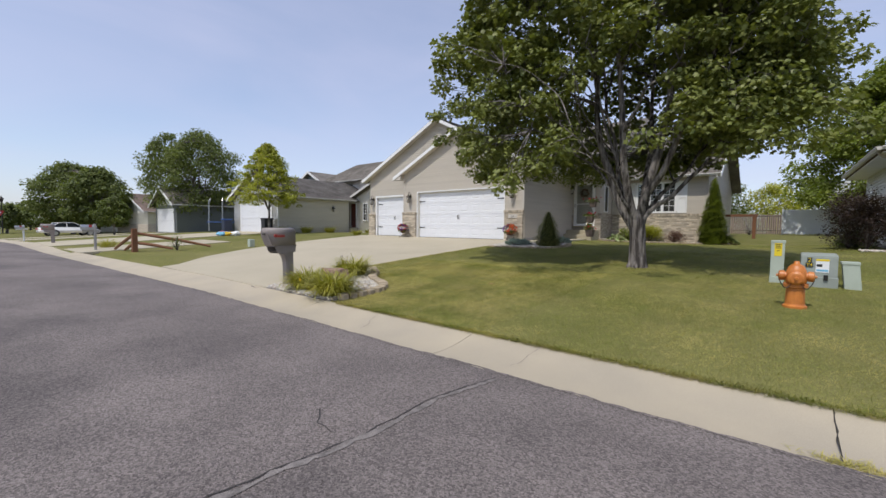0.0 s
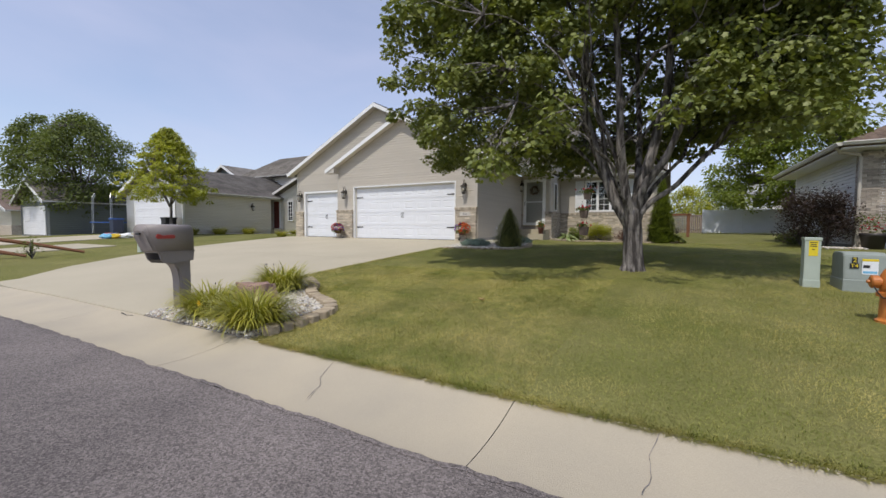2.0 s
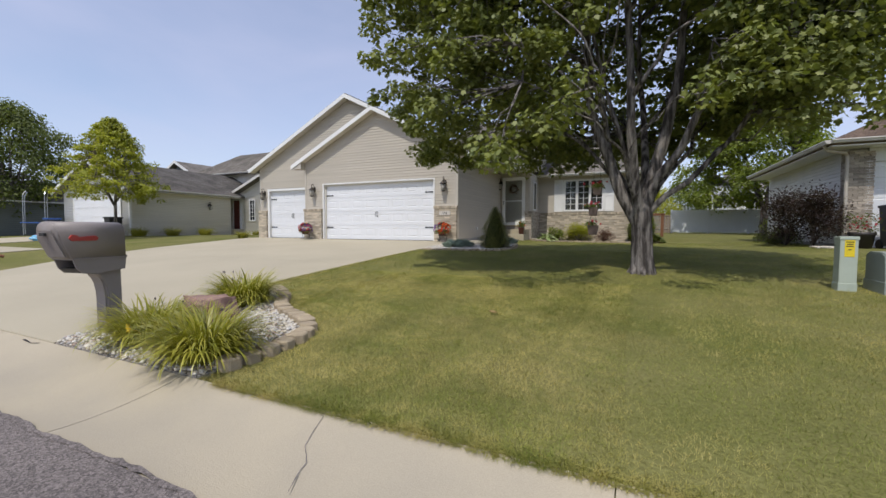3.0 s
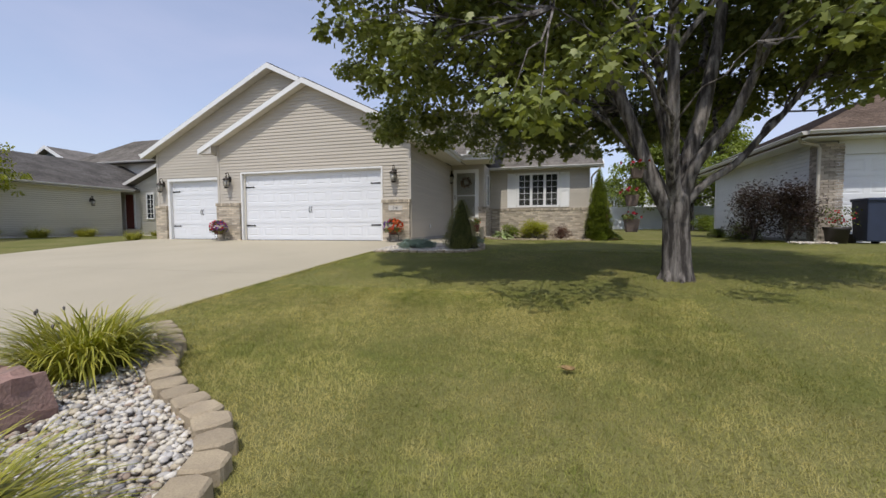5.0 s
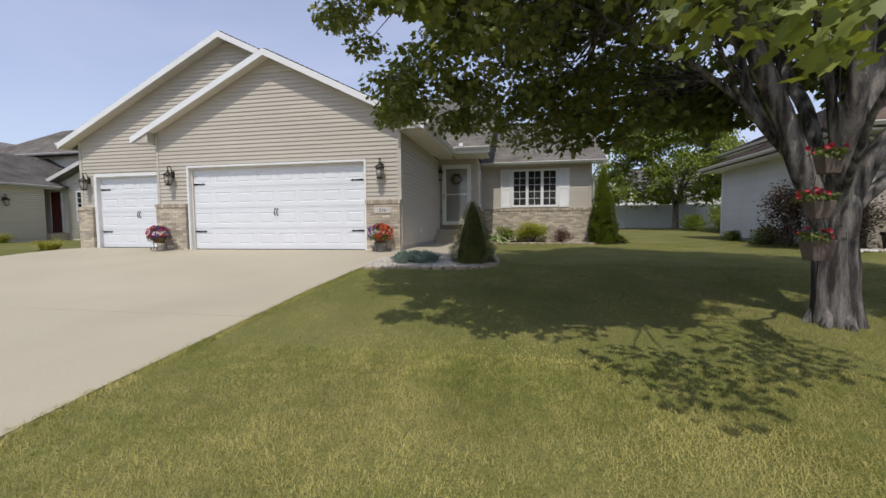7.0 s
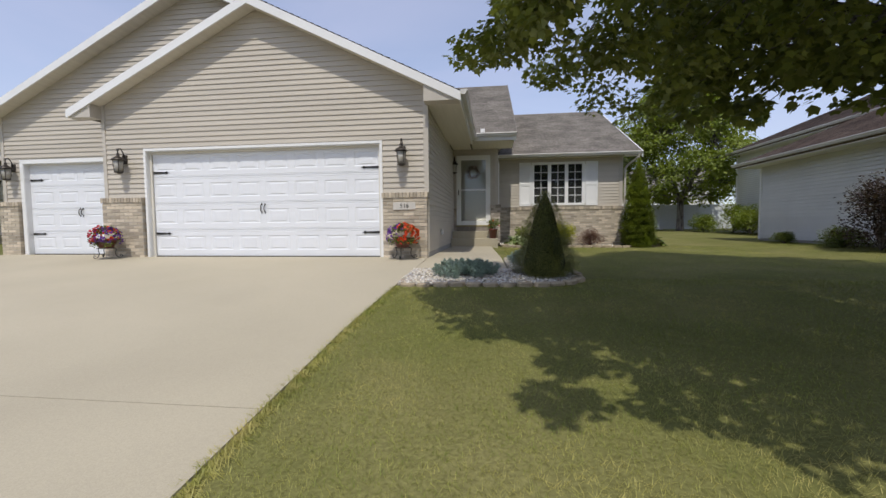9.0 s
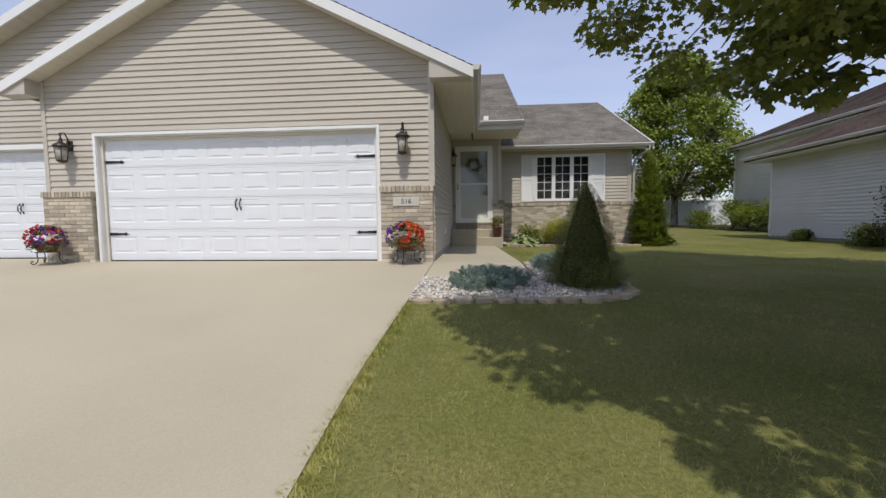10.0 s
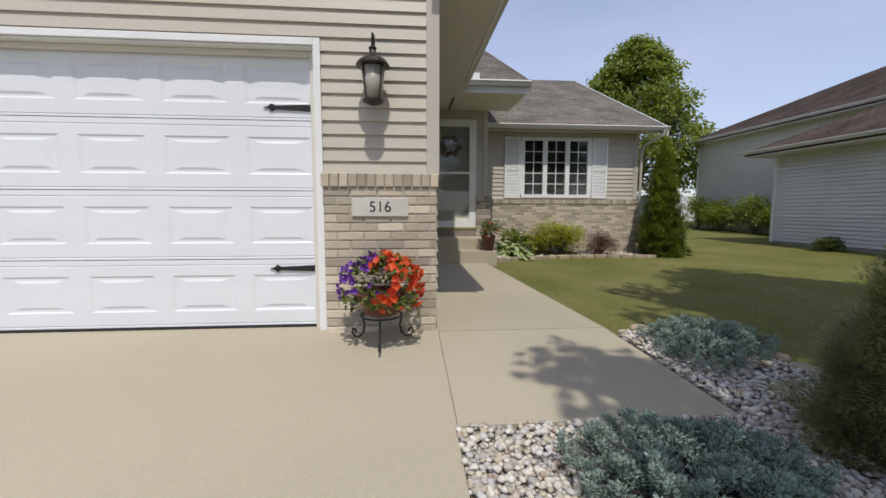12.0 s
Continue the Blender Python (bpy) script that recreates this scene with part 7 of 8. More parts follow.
# ---- the back: fence, hedge, trees, house behind ----
fz0 = land(12, 22.5)
fence = thing("privacy_fence", (8.1, 22.5, fz0), "white vinyl privacy fence across the back yards", "fence")
x = 8.1
while x < 33:
    part("post", cube(x - 0.065, x + 0.065, 22.43, 22.57, fz0, fz0 + 1.78, bevel=0.01), VINYL_FENCE, fence)
    part("panel", cube(x + 0.065, x + 2.335, 22.48, 22.52, fz0 + 0.05, fz0 + 1.68), VINYL_FENCE, fence)
    part("rail", cube(x + 0.065, x + 2.335, 22.46, 22.54, fz0 + 1.62, fz0 + 1.72, bevel=0.008), VINYL_FENCE, fence)
    x += 2.4
picket = thing("picket_fence", (6.2, 22.6, fz0), "black metal picket fence before a yellow board fence", "fence")
for k in range(34):
    part("picket", cube(4.0 + 0.12 * k, 4.025 + 0.12 * k, 22.3, 22.325, fz0, fz0 + 1.35), IRON, picket)
for z in (0.25, 1.25):
    part("rail", cube(3.95, 8.05, 22.325, 22.35, fz0 + z, fz0 + z + 0.03), IRON, picket)
boardf = thing("board_fence", (6, 24.5, fz0), "yellowish board fence behind the black pickets", "fence")
for k in range(30):
    part("board", cube(3.6 + 0.16 * k, 3.745 + 0.16 * k, 24.5, 24.52, fz0, fz0 + 1.45), POT_CLAY, boardf)
limb_tree("back_tree", (13.3, 20.6, land(13, 20)), 10.6, 4.9, 2.0, 0.20, LEAF_BRIGHT, "broad bright green tree before the white fence", clumps=600, per=76, trunk_r=0.2, seed=5, clump_r=0.66, fork=0.17,
          shape=lambda f: (1 - f) ** 0.62 * min(1, 0.72 + 1.6 * f))
for k, (x, y, s) in enumerate(((13.5, 10.2, 0.9), (13.45, 11.8, 1.0), (13.4, 13.4, 0.9), (13.5, 15.0, 1.0), (13.0, 17.0, 0.7))):
    shrub("hedge_shrub", (x, y, land(x, y)), (0.9 * s, 1.1 * s, 1.55 * s), 0.09, LEAF_BRIGHT, "loose green shrub by the neighbour's rear wall", 3200, 50 + k, droop=-0.2, group="shrubs by the rear wall")
for k, (x, y, h) in enumerate(((3.5, 33, 5.0), (7.2, 35, 4.4), (10.5, 38, 5.5), (0.0, 36, 5.0))):
    limb_tree("far_tree", (x, y, 0.2), h, 2.4, 0.5, 0.2, LEAF_YELLOW if k % 2 else LEAF_MID, "yellow-green small tree beyond the back fence", clumps=80, per=70, trunk_r=0.1, seed=60 + k, clump_r=0.8, group="trees beyond the fence")
shrub("blue_spruce", (6.4, 19.0, land(6, 19)), (0.9, 0.9, 1.7), 0.08, JUNIPER, "young blue-grey spruce in the back yard", 1500, 64, half=LANCE_HALF)
post = thing("deck_post", (6.9, 12.5, land(6.9, 12.5)), "red-brown wooden deck post and rail behind the house", "deck")
part("post", cube(6.85, 7.0, 12.45, 12.6, land(6.9, 12.5), 1.3, bevel=0.01), RAIL_WOOD, post)
part("rail", cube(5.65, 7.05, 12.45, 12.6, 1.22, 1.34, bevel=0.01), RAIL_WOOD, post)
back_house = thing("house", (17, 42, 0.3), "grey two-storey house with white deck behind the fence", "house")
part("wall", cube(11.5, 15.0, 40, 48, 0.2, 5.2), SIDING_PALE, back_house)
part("wall", cube(15.0, 26.0, 42, 50, 0.2, 5.2), SIDING_GREY, back_house)
br = part("roof", cube(18, 18.1, 45, 45.1, 5.3, 5.4), SHINGLE, back_house, "grey shingle gable roof")
roof_slope(br, (11.1, 39.6, 5.1), (11.1, 48.4, 5.1), (13.25, 39.6, 6.6), (13.25, 48.4, 6.6), SHINGLE, strips=False)
roof_slope(br, (15.4, 39.6, 5.1), (15.4, 48.4, 5.1), (13.25, 39.6, 6.6), (13.25, 48.4, 6.6), SHINGLE, strips=False)
roof_slope(br, (15.0, 41.5, 5.1), (26.5, 41.5, 5.1), (15.0, 46, 7.4), (26.5, 46, 7.4), SHINGLE, strips=False)
for x, z in ((12.2, 3.4), (13.7, 3.4), (17.0, 3.5), (20.0, 3.5)):
    y = 40 if x < 15 else 42
    w = part("window", cube(x - 0.4, x + 0.4, y - 0.03, y + 0.01, z - 0.6, z + 0.6), CAR_GLASS, back_house, "white-framed window")
    for a, b, c, d in ((x - 0.48, x - 0.4, z - 0.68, z + 0.68), (x + 0.4, x + 0.48, z - 0.68, z + 0.68), (x - 0.4, x + 0.4, z - 0.68, z - 0.6), (x - 0.4, x + 0.4, z + 0.6, z + 0.68)):
        part("frame", cube(a, b, y - 0.05, y + 0.01, c, d), WHITE, w)
deck = thing("deck", (17.5, 39, 0.3), "white railed raised deck on the house behind", "deck")
part("platform", cube(14.2, 21, 37.5, 42, 1.8, 2.05), WHITE, deck)
for k in range(36):
    part("baluster", cube(14.2 + 0.19 * k, 14.24 + 0.19 * k, 37.5, 37.54, 2.05, 2.95), WHITE, deck)
part("rail", cube(14.15, 21.05, 37.46, 37.58, 2.92, 3.0), WHITE, deck)
for x in (14.3, 17.5, 20.8):
    part("post", cube(x - 0.08, x + 0.08, 37.5, 37.66, 0.2, 3.05), WHITE, deck)

# ---- left-hand neighbours ----
LX = -19.6
left_house = thing("house", (-23, 4, 0), "greige-sided neighbouring house with grey shingle roofs and dark red door", "house")
lw = part("wall", cube(-26.6, LX, 0.16, 6.2, -0.2, 2.6), SIDING_GREY, left_house, "greige lapped siding side wall")
lap_sheet("siding", lw, (LX, 0.05, 0), (0, 1, 0), (1, 0, 0), 6.15, 0.1, 2.55, SIDING_GREY)
part("corner_post", cube(LX - 0.06, LX + 0.03, -0.02, 0.1, 0, 2.5), WHITE, lw)
bm = bmesh.new()
prism(bm, [(-26.6, 0, -0.2), (LX, 0, -0.2), (LX, 0, 2.5), (-23.1, 0, 4.15), (-26.6, 0, 2.5)], (0, 0.0, 0), (0, 0.15, 0))
lf = part("wall", bm, SIDING_PALE, left_house, "pale siding garage gable")
lap_sheet("siding", lf, (-26.6, 0, 0), (1, 0, 0), (0, -1, 0), 7.0, 0.1, 4.05, SIDING_PALE, top=lambda z: (max(0, (z - 2.5) / 0.47), 7.0 - max(0, (z - 2.5) / 0.47)))
garage_door(left_house, -25.3, -20.4, -0.04, 0.0, 2.13, 8)
casing(left_house, -25.3, -20.4, -0.03, 0.0, 2.13, 0.1, 0.04)
lr = part("roof", cube(-23, -22.9, 3, 3.1, 3.0, 3.1), SHINGLE, left_house, "grey shingle roofs with white gutters")
ZE, SLL = 2.62, 0.47
roof_slope(lr, (LX + 0.45, -0.4, ZE), (LX + 0.45, 9.5, ZE), (-23.1, -0.4, ZE + SLL * 3.95), (-23.1, 9.5, ZE + SLL * 3.95), SHINGLE)
roof_slope(lr, (-27.05, -0.4, ZE), (-27.05, 9.5, ZE), (-23.1, -0.4, ZE + SLL * 3.95), (-23.1, 9.5, ZE + SLL * 3.95), SHINGLE, strips=False)
gutter(lr, (LX + 0.45, -0.4, ZE), (LX + 0.45, 6.6, ZE), (1, 0, 0))
part("soffit", cube(LX, LX + 0.45, -0.35, 6.6, ZE - 0.14, ZE - 0.11), SIDING_GREY, lr)
for s in (LX + 0.45, -27.05):
    board_along(lr, "rake_board", (-23.1, -0.42, ZE + SLL * 3.95), (s, -0.42, ZE), 0.2, 0.04, WHITE, (0, -1, 0))
# entry gable
le = part("wall", cube(-20.9, -13.0, 7.0, 7.16, -0.2, 2.9), SIDING_GREY, left_house, "greige siding entry wall")
lap_sheet("siding", le, (-19.3, 7.0, 0), (1, 0, 0), (0, -1, 0), 6.3, 0.1, 4.6, SIDING_GREY, top=lambda z: (max(0.0, (z - 2.75) / 0.40), 6.3))
bm = bmesh.new()
prism(bm, [(-20.4, 7.0, 2.6), (-15.8, 7.0, 4.45), (-11.2, 7.0, 2.6)], (0, 0.02, 0), (0, 0.15, 0))
part("wall", bm, SIDING_GREY, left_house)
roof_slope(lr, (-20.5, 6.55, 2.72), (-20.5, 11, 2.72), (-15.8, 6.55, 4.62), (-15.8, 11, 4.62), SHINGLE)
roof_slope(lr, (-11.2, 6.55, 2.72), (-11.2, 11, 2.72), (-15.8, 6.55, 4.62), (-15.8, 11, 4.62), SHINGLE, strips=False)
board_along(lr, "rake_board", (-20.5, 6.54, 2.74), (-15.8, 6.54, 4.64), 0.18, 0.04, GUTTER, (0, -1, 0))
ld = part("door", cube(-20.25, -19.62, 6.95, 7.0, 0.40, 2.40), RED_DOOR, left_house, "dark red front door")
casing(ld, -20.25, -19.62, 6.97, 0.40, 2.40, 0.10, 0.05)
part("step", cube(-20.6, -19.3, 6.2, 7.0, -0.1, 0.36, bevel=0.02), CONCRETE, left_house)
lwn = part("window", cube(-18.62, -18.16, 6.96, 7.0, 1.0, 2.36), CAR_GLASS, left_house, "white grille window")
casing(lwn, -18.62, -18.16, 6.97, 1.0, 2.36, 0.06, 0.05, sill=True)
for k in range(1, 5):
    part("grille", cube(-18.62, -18.16, 6.945, 6.96, 1.0 + 0.272 * k - 0.012, 1.0 + 0.272 * k + 0.012), WHITE, lwn)
part("grille", cube(-18.40, -18.376, 6.945, 6.96, 1.0, 2.36), WHITE, lwn)
# upper storey
part("wall", cube(-27.0, -11.5, 9.0, 13.5, 2.0, 4.6), SIDING_GREY, left_house)
hip_roof(lr, -27.6, -10.9, 8.4, 14.0, 4.65, 0.70, SHINGLE)
gutter(lr, (-27.6, 8.4, 4.66), (-10.9, 8.4, 4.66), (0, -1, 0))
bm = bmesh.new()
prism(bm, [(-34.2, 9.0, 3.4), (-24.8, 9.0, 3.4), (-29.5, 9.0, 5.92)], (0, 0, 0), (0, 4, 0))
part("wall", bm, SIDING_BLUE, left_house)
roof_slope(lr, (-34.7, 8.6, 3.3), (-34.7, 14, 3.3), (-29.5, 8.6, 6.08), (-29.5, 14, 6.08), SHINGLE, strips=False)
roof_slope(lr, (-24.3, 8.6, 3.3), (-24.3, 14, 3.3), (-29.5, 8.6, 6.08), (-29.5, 14, 6.08), SHINGLE, strips=False)
for s in (-34.7, -24.3):
    board_along(lr, "rake_board", (-29.5, 8.58, 6.10), (s, 8.58, 3.32), 0.22, 0.04, WHITE, (0, -1, 0))
lantern(LX + 0.02, 4.6, 1.85, "small lantern on the neighbour's side wall").rotation_euler = (0, 0, radians(90))
for k, (x, y) in enumerate(((LX + 0.8, 0.0), (LX + 0.8, 1.8), (LX + 0.8, 3.8))):
    daylily((x, y, land(x, y)), 0.55, 0.52, 600, 70 + k, 3, "daylily clump along the neighbour's wall")
daylily((-10.55, -0.1, land(-10.5, -0.1)), 0.36, 0.36, 420, 75, 0, "low yellow-green grass clump at the garage corner")
daylily((-17.2, 6.2, 0.0), 0.34, 0.34, 260, 76, 0, "low grass clump by the neighbour's entry")


def far_house(x0, x1, y0, y1, wall, roof_mat, label, door=None, ridge_y=False, eave=2.6, slope=0.5, brick=False):
    h = thing("house", ((x0 + x1) / 2, (y0 + y1) / 2, 0), label, "house")
    w = part("wall", cube(x0, x1, y0, y1, -0.3, eave), wall, h)
    lap_sheet("siding", w, (x1, y0, 0), (0, 1, 0), (1, 0, 0), y1 - y0, 0.1, eave - 0.05, wall, h=0.15)
    lap_sheet("siding", w, (x0, y0, 0), (1, 0, 0), (0, -1, 0), x1 - x0, 0.1, eave - 0.05, wall, h=0.15)
    if brick:
        part("brick_base", cube(x0 - 0.06, x1 + 0.06, y0 - 0.06, y1, -0.3, 1.1), BRICK_GREY, h)
    r = part("roof", cube((x0 + x1) / 2, (x0 + x1) / 2 + 0.1, y0 + 1, y0 + 1.1, eave, eave + 0.1), roof_mat, h)
    if ridge_y:
        m = (x0 + x1) / 2
        top = eave + slope * ((x1 - x0) / 2 + 0.5)
        for xe in (x0 - 0.5, x1 + 0.5):
            roof_slope(r, (xe, y0 - 0.5, eave), (xe, y1 + 0.5, eave), (m, y0 - 0.5, top), (m, y1 + 0.5, top), roof_mat, strips=False)
            board_along(r, "rake_board", (m, y0 - 0.52, top), (xe, y0 - 0.52, eave), 0.22, 0.04, WHITE, (0, -1, 0))
        bm = bmesh.new()
        prism(bm, [(x0, y0, eave - 0.1), (x1, y0, eave - 0.1), (m, y0, top - 0.25)], (0, 0.02, 0), (0, 0.15, 0))
        part("wall", bm, SIDING_PALE, h)
    else:
        hip_roof(r, x0 - 0.5, x1 + 0.5, y0 - 0.5, y1 + 0.5, eave, slope, roof_mat, strips=False)
    part("gutter", cube(x1 + 0.5, x1 + 0.6, y0 - 0.5, y1 + 0.5, eave - 0.1, eave), GUTTER, h)
    if door:
        garage_door(h, door[0], door[1], y0 - 0.04, 0.0, 2.13, 8)
        casing(h, door[0], door[1], y0 - 0.03, 0.0, 2.13, 0.1, 0.05)
    h.location.z -= fall((x0 + x1) / 2)
    return h


far_house(-41.0, -34.9, -1.6, 9.0, SIDING_BLUE, SHINGLE, "blue-grey house with white front-facing garage", (-40.2, -35.6), True)
far_house(-64.0, -50.0, 0.0, 10.0, SIDING_GREY, SHINGLE_BROWN, "tan house with brown gable roof and brick base", None, True, brick=True, slope=0.33)
far_house(-84, -70, -2.0, 9.0, SIDING_PALE, SHINGLE, "pale house far down the street", None, False)
far_house(-112, -98, -2.0, 9.0, SIDING_GREY, SHINGLE_BROWN, "grey house far down the street", None, False)


def side_drive(x0, x1, y1, label):
    bm = bmesh.new()
    rows = []
    for k in range(13):
        y = kerb_back(x0) + 0.01 + (y1 - kerb_back(x0)) * k / 12
        rows.append([bm.verts.new((x, y, land(x, max(y, kerb_back(x) + 0.01)) + 0.025)) for x in (x0, x1)])
    for a, b in zip(rows, rows[1:]):
        bm.faces.new((a[0], a[1], b[1], b[0]))
    r = bmesh.ops.extrude_edge_only(bm, edges=[e for e in bm.edges if len(e.link_faces) == 1])
    bmesh.ops.translate(bm, vec=(0, 0, -0.1), verts=[v for v in r["geom"] if isinstance(v, bmesh.types.BMVert)])
    tagged(part("driveway", bm, CONCRETE), label, "driveway", kind="structure")


side_drive(-25.8, -19.8, -0.05, "pale concrete driveway of the next house")
side_drive(-40.4, -35.2, -1.7, "pale concrete driveway further down the street")
side_drive(-52.5, -46.0, -2.7, "pale concrete driveway of the tan house")
side_drive(-16.6, -13.0, -6.0, "narrow pale concrete parking strip")

limb_tree("young_tree", (-17.8, -1.6, land(-17.8, -1.6)), 5.8, 2.35, 1.9, 0.115, LEAF_YOUNG, "young yellow-green tree before the neighbour's garage", clumps=460, per=42, trunk_r=0.075, seed=28, clump_r=0.23, fork=0.30,
          shape=lambda f: (1 - f) ** 0.75 * min(1, 0.62 + 3 * f) + 0.05)
limb_tree("birch_tree", (-36.5, 0.9, land(-36.5, 0.9)), 9.6, 3.9, 1.6, 0.19, LEAF_DARK, "tall dark green tree beside the blue-grey house", clumps=330, per=80, trunk_r=0.22, seed=22, clump_r=0.85, fork=0.2)
limb_tree("birch_tree", (-40.5, -0.6, land(-40.5, -0.6)), 9.9, 2.7, 2.6, 0.2, LEAF_DARK, "slim green tree beside the blue-grey house", clumps=110, per=80, trunk_r=0.16, seed=23, clump_r=0.7, fork=0.2)
limb_tree("street_tree", (-65, -4.6, land(-65, -4.6)), 9.2, 4.3, 1.4, 0.3, LEAF_DARK, "broad dark green tree down the street", clumps=260, per=75, trunk_r=0.25, seed=24, clump_r=0.95, fork=0.16)
limb_tree("street_tree", (-58, -3.2, land(-58, -3.2)), 8.0, 3.4, 1.4, 0.3, LEAF_DARK, "broad dark green tree down the street", clumps=200, per=75, trunk_r=0.22, seed=25, clump_r=0.85, fork=0.16)
limb_tree("small_tree", (-40.6, -5.1, land(-40.6, -5.1)), 3.5, 1.35, 0.9, 0.16, LEAF_MID, "small rounded green tree by a driveway", clumps=90, per=80, trunk_r=0.08, seed=26, clump_r=0.4, fork=0.22)
for k, (x, y, h) in enumerate(((-95, -9, 5), (-120, -4, 6.5), (-140, -12, 6), (-170, 5, 8), (-150, -26, 6), (-110, -30, 6))):
    limb_tree("street_tree", (x, y, land(x, -11)), h, h * 0.55, 1.2, 0.5, LEAF_DARK, "dark green tree far down the street", clumps=60, per=55, trunk_r=0.2, seed=80 + k, clump_r=1.0, fork=0.16, group="far street trees")


# ---- split rails, mailboxes, lamp, sign ----
rails = thing("split_rail_corner", (-11.3, -10.3, land(-11.3, -10.3)), "red-brown split rail corner fence with fallen rails", "fence")
z0 = land(-11.3, -10.3)
part("post", cube(-11.4, -11.22, -10.4, -10.22, z0 - 0.1, z0 + 0.92, bevel=0.015), RAIL_WOOD, rails)


def rail(a, b, r=0.055):
    part("rail", tube(bmesh.new(), [a, Vector(a).lerp(Vector(b), 0.5) + Vector((0, 0, 0.02)), b], [r, r * 1.15, r * 0.8], 7), RAIL_WOOD, rails)


rail((-11.3, -10.25, z0 + 0.74), (-10.4, -7.9, land(-10.4, -7.9) + 0.06))
rail((-11.3, -10.25, z0 + 0.36), (-10.7, -9.2, land(-10.7, -9.2) + 0.06))
rail((-11.35, -10.3, z0 + 0.70), (-13.4, -10.5, land(-13.4, -10.5) + 0.05))
rail((-11.35, -10.3, z0 + 0.34), (-12.3, -10.4, land(-12.3, -10.4) + 0.05))
shrub("young_plant", (-10.2, -9.2, land(-10.2, -9.2)), (0.2, 0.2, 0.7), 0.07, LEAF_MID, "staked young plant by the rail fence", 160, 91)
daylily((-15.6, -10.3, land(-15.6, -10.3)), 0.6, 0.5, 220, 92, 0, "grassy clump by the parking strip")


def box_mailbox(at, mat, label, lean=0.0, post_mat=None):
    x, y, z = at
    t = thing("mailbox", at, label, "mailbox", "mailboxes along the street")
    bm = tube(bmesh.new(), [(x, y, z - 0.1), (x + lean, y, z + 1.15)], 0.05, 8)
    part("post", bm, post_mat or FOUNDATION, t)
    part("arm", cube(x - 0.05, x + 0.05, y - 0.4, y + 0.2, z + 0.82, z + 0.9), post_mat or FOUNDATION, t)
    prof = [(-0.09, 0.9), (-0.09, 1.02), (-0.06, 1.09), (0, 1.115), (0.06, 1.09), (0.09, 1.02), (0.09, 0.9)]
    bm = bmesh.new()
    prism(bm, [(x + q[0], 0, z + q[1]) for q in prof], (0, y - 0.45, 0), (0, y + 0.05, 0))
    part("box", bm, mat, t)
    part("flag", cube(x + 0.09, x + 0.10, y - 0.2, y - 0.1, z + 1.0, z + 1.12), FLAG_RED, t)


box_mailbox((-14.2, -11.0, -0.62), STEEL, "grey metal mailbox on a leaning wooden post", 0.06)
curb_mailbox((-23.8, -11.4, -0.62), "dark grey moulded mailbox down the street", 0)
box_mailbox((-34.0, -11.6, -0.77), STEEL, "pale metal mailbox down the street", -0.15, WHITE)
lamp = thing("street_lamp", (-62, -11.2, land(-62, -11)), "black post-top street lamp down the street", "street lamp")
part("pole", tube(bmesh.new(), [(-62, -11.2, -0.7), (-62, -11.2, 2.9)], [0.07, 0.05], 8), IRON, lamp)
part("head", lathe(bmesh.new(), (-62, -11.2, 2.9), [(0.1, 0), (0.22, 0.4), (0.26, 0.42), (0.1, 0.6), (0.03, 0.75)], 10), IRON, lamp)
sign = thing("yield_sign", (-58, -11.6, -0.6), "red and white yield sign on a post", "sign")
part("post", tube(bmesh.new(), [(-58, -11.6, -0.7), (-58, -11.6, 1.9)], 0.03, 6), STEEL, sign)
bm = bmesh.new()
prism(bm, [(-57.95, -12.0, 1.85), (-57.95, -11.2, 1.85), (-57.95, -11.6, 1.15)], (0, 0, 0), (0.02, 0, 0))
part("plate", bm, ROAD_SIGN, sign)
bm = bmesh.new()
prism(bm, [(-57.93, -11.78, 1.74), (-57.93, -11.42, 1.74), (-57.93, -11.6, 1.42)], (0.002, 0, 0), (0.008, 0, 0))
part("centre", bm, LABEL_WHITE, sign)


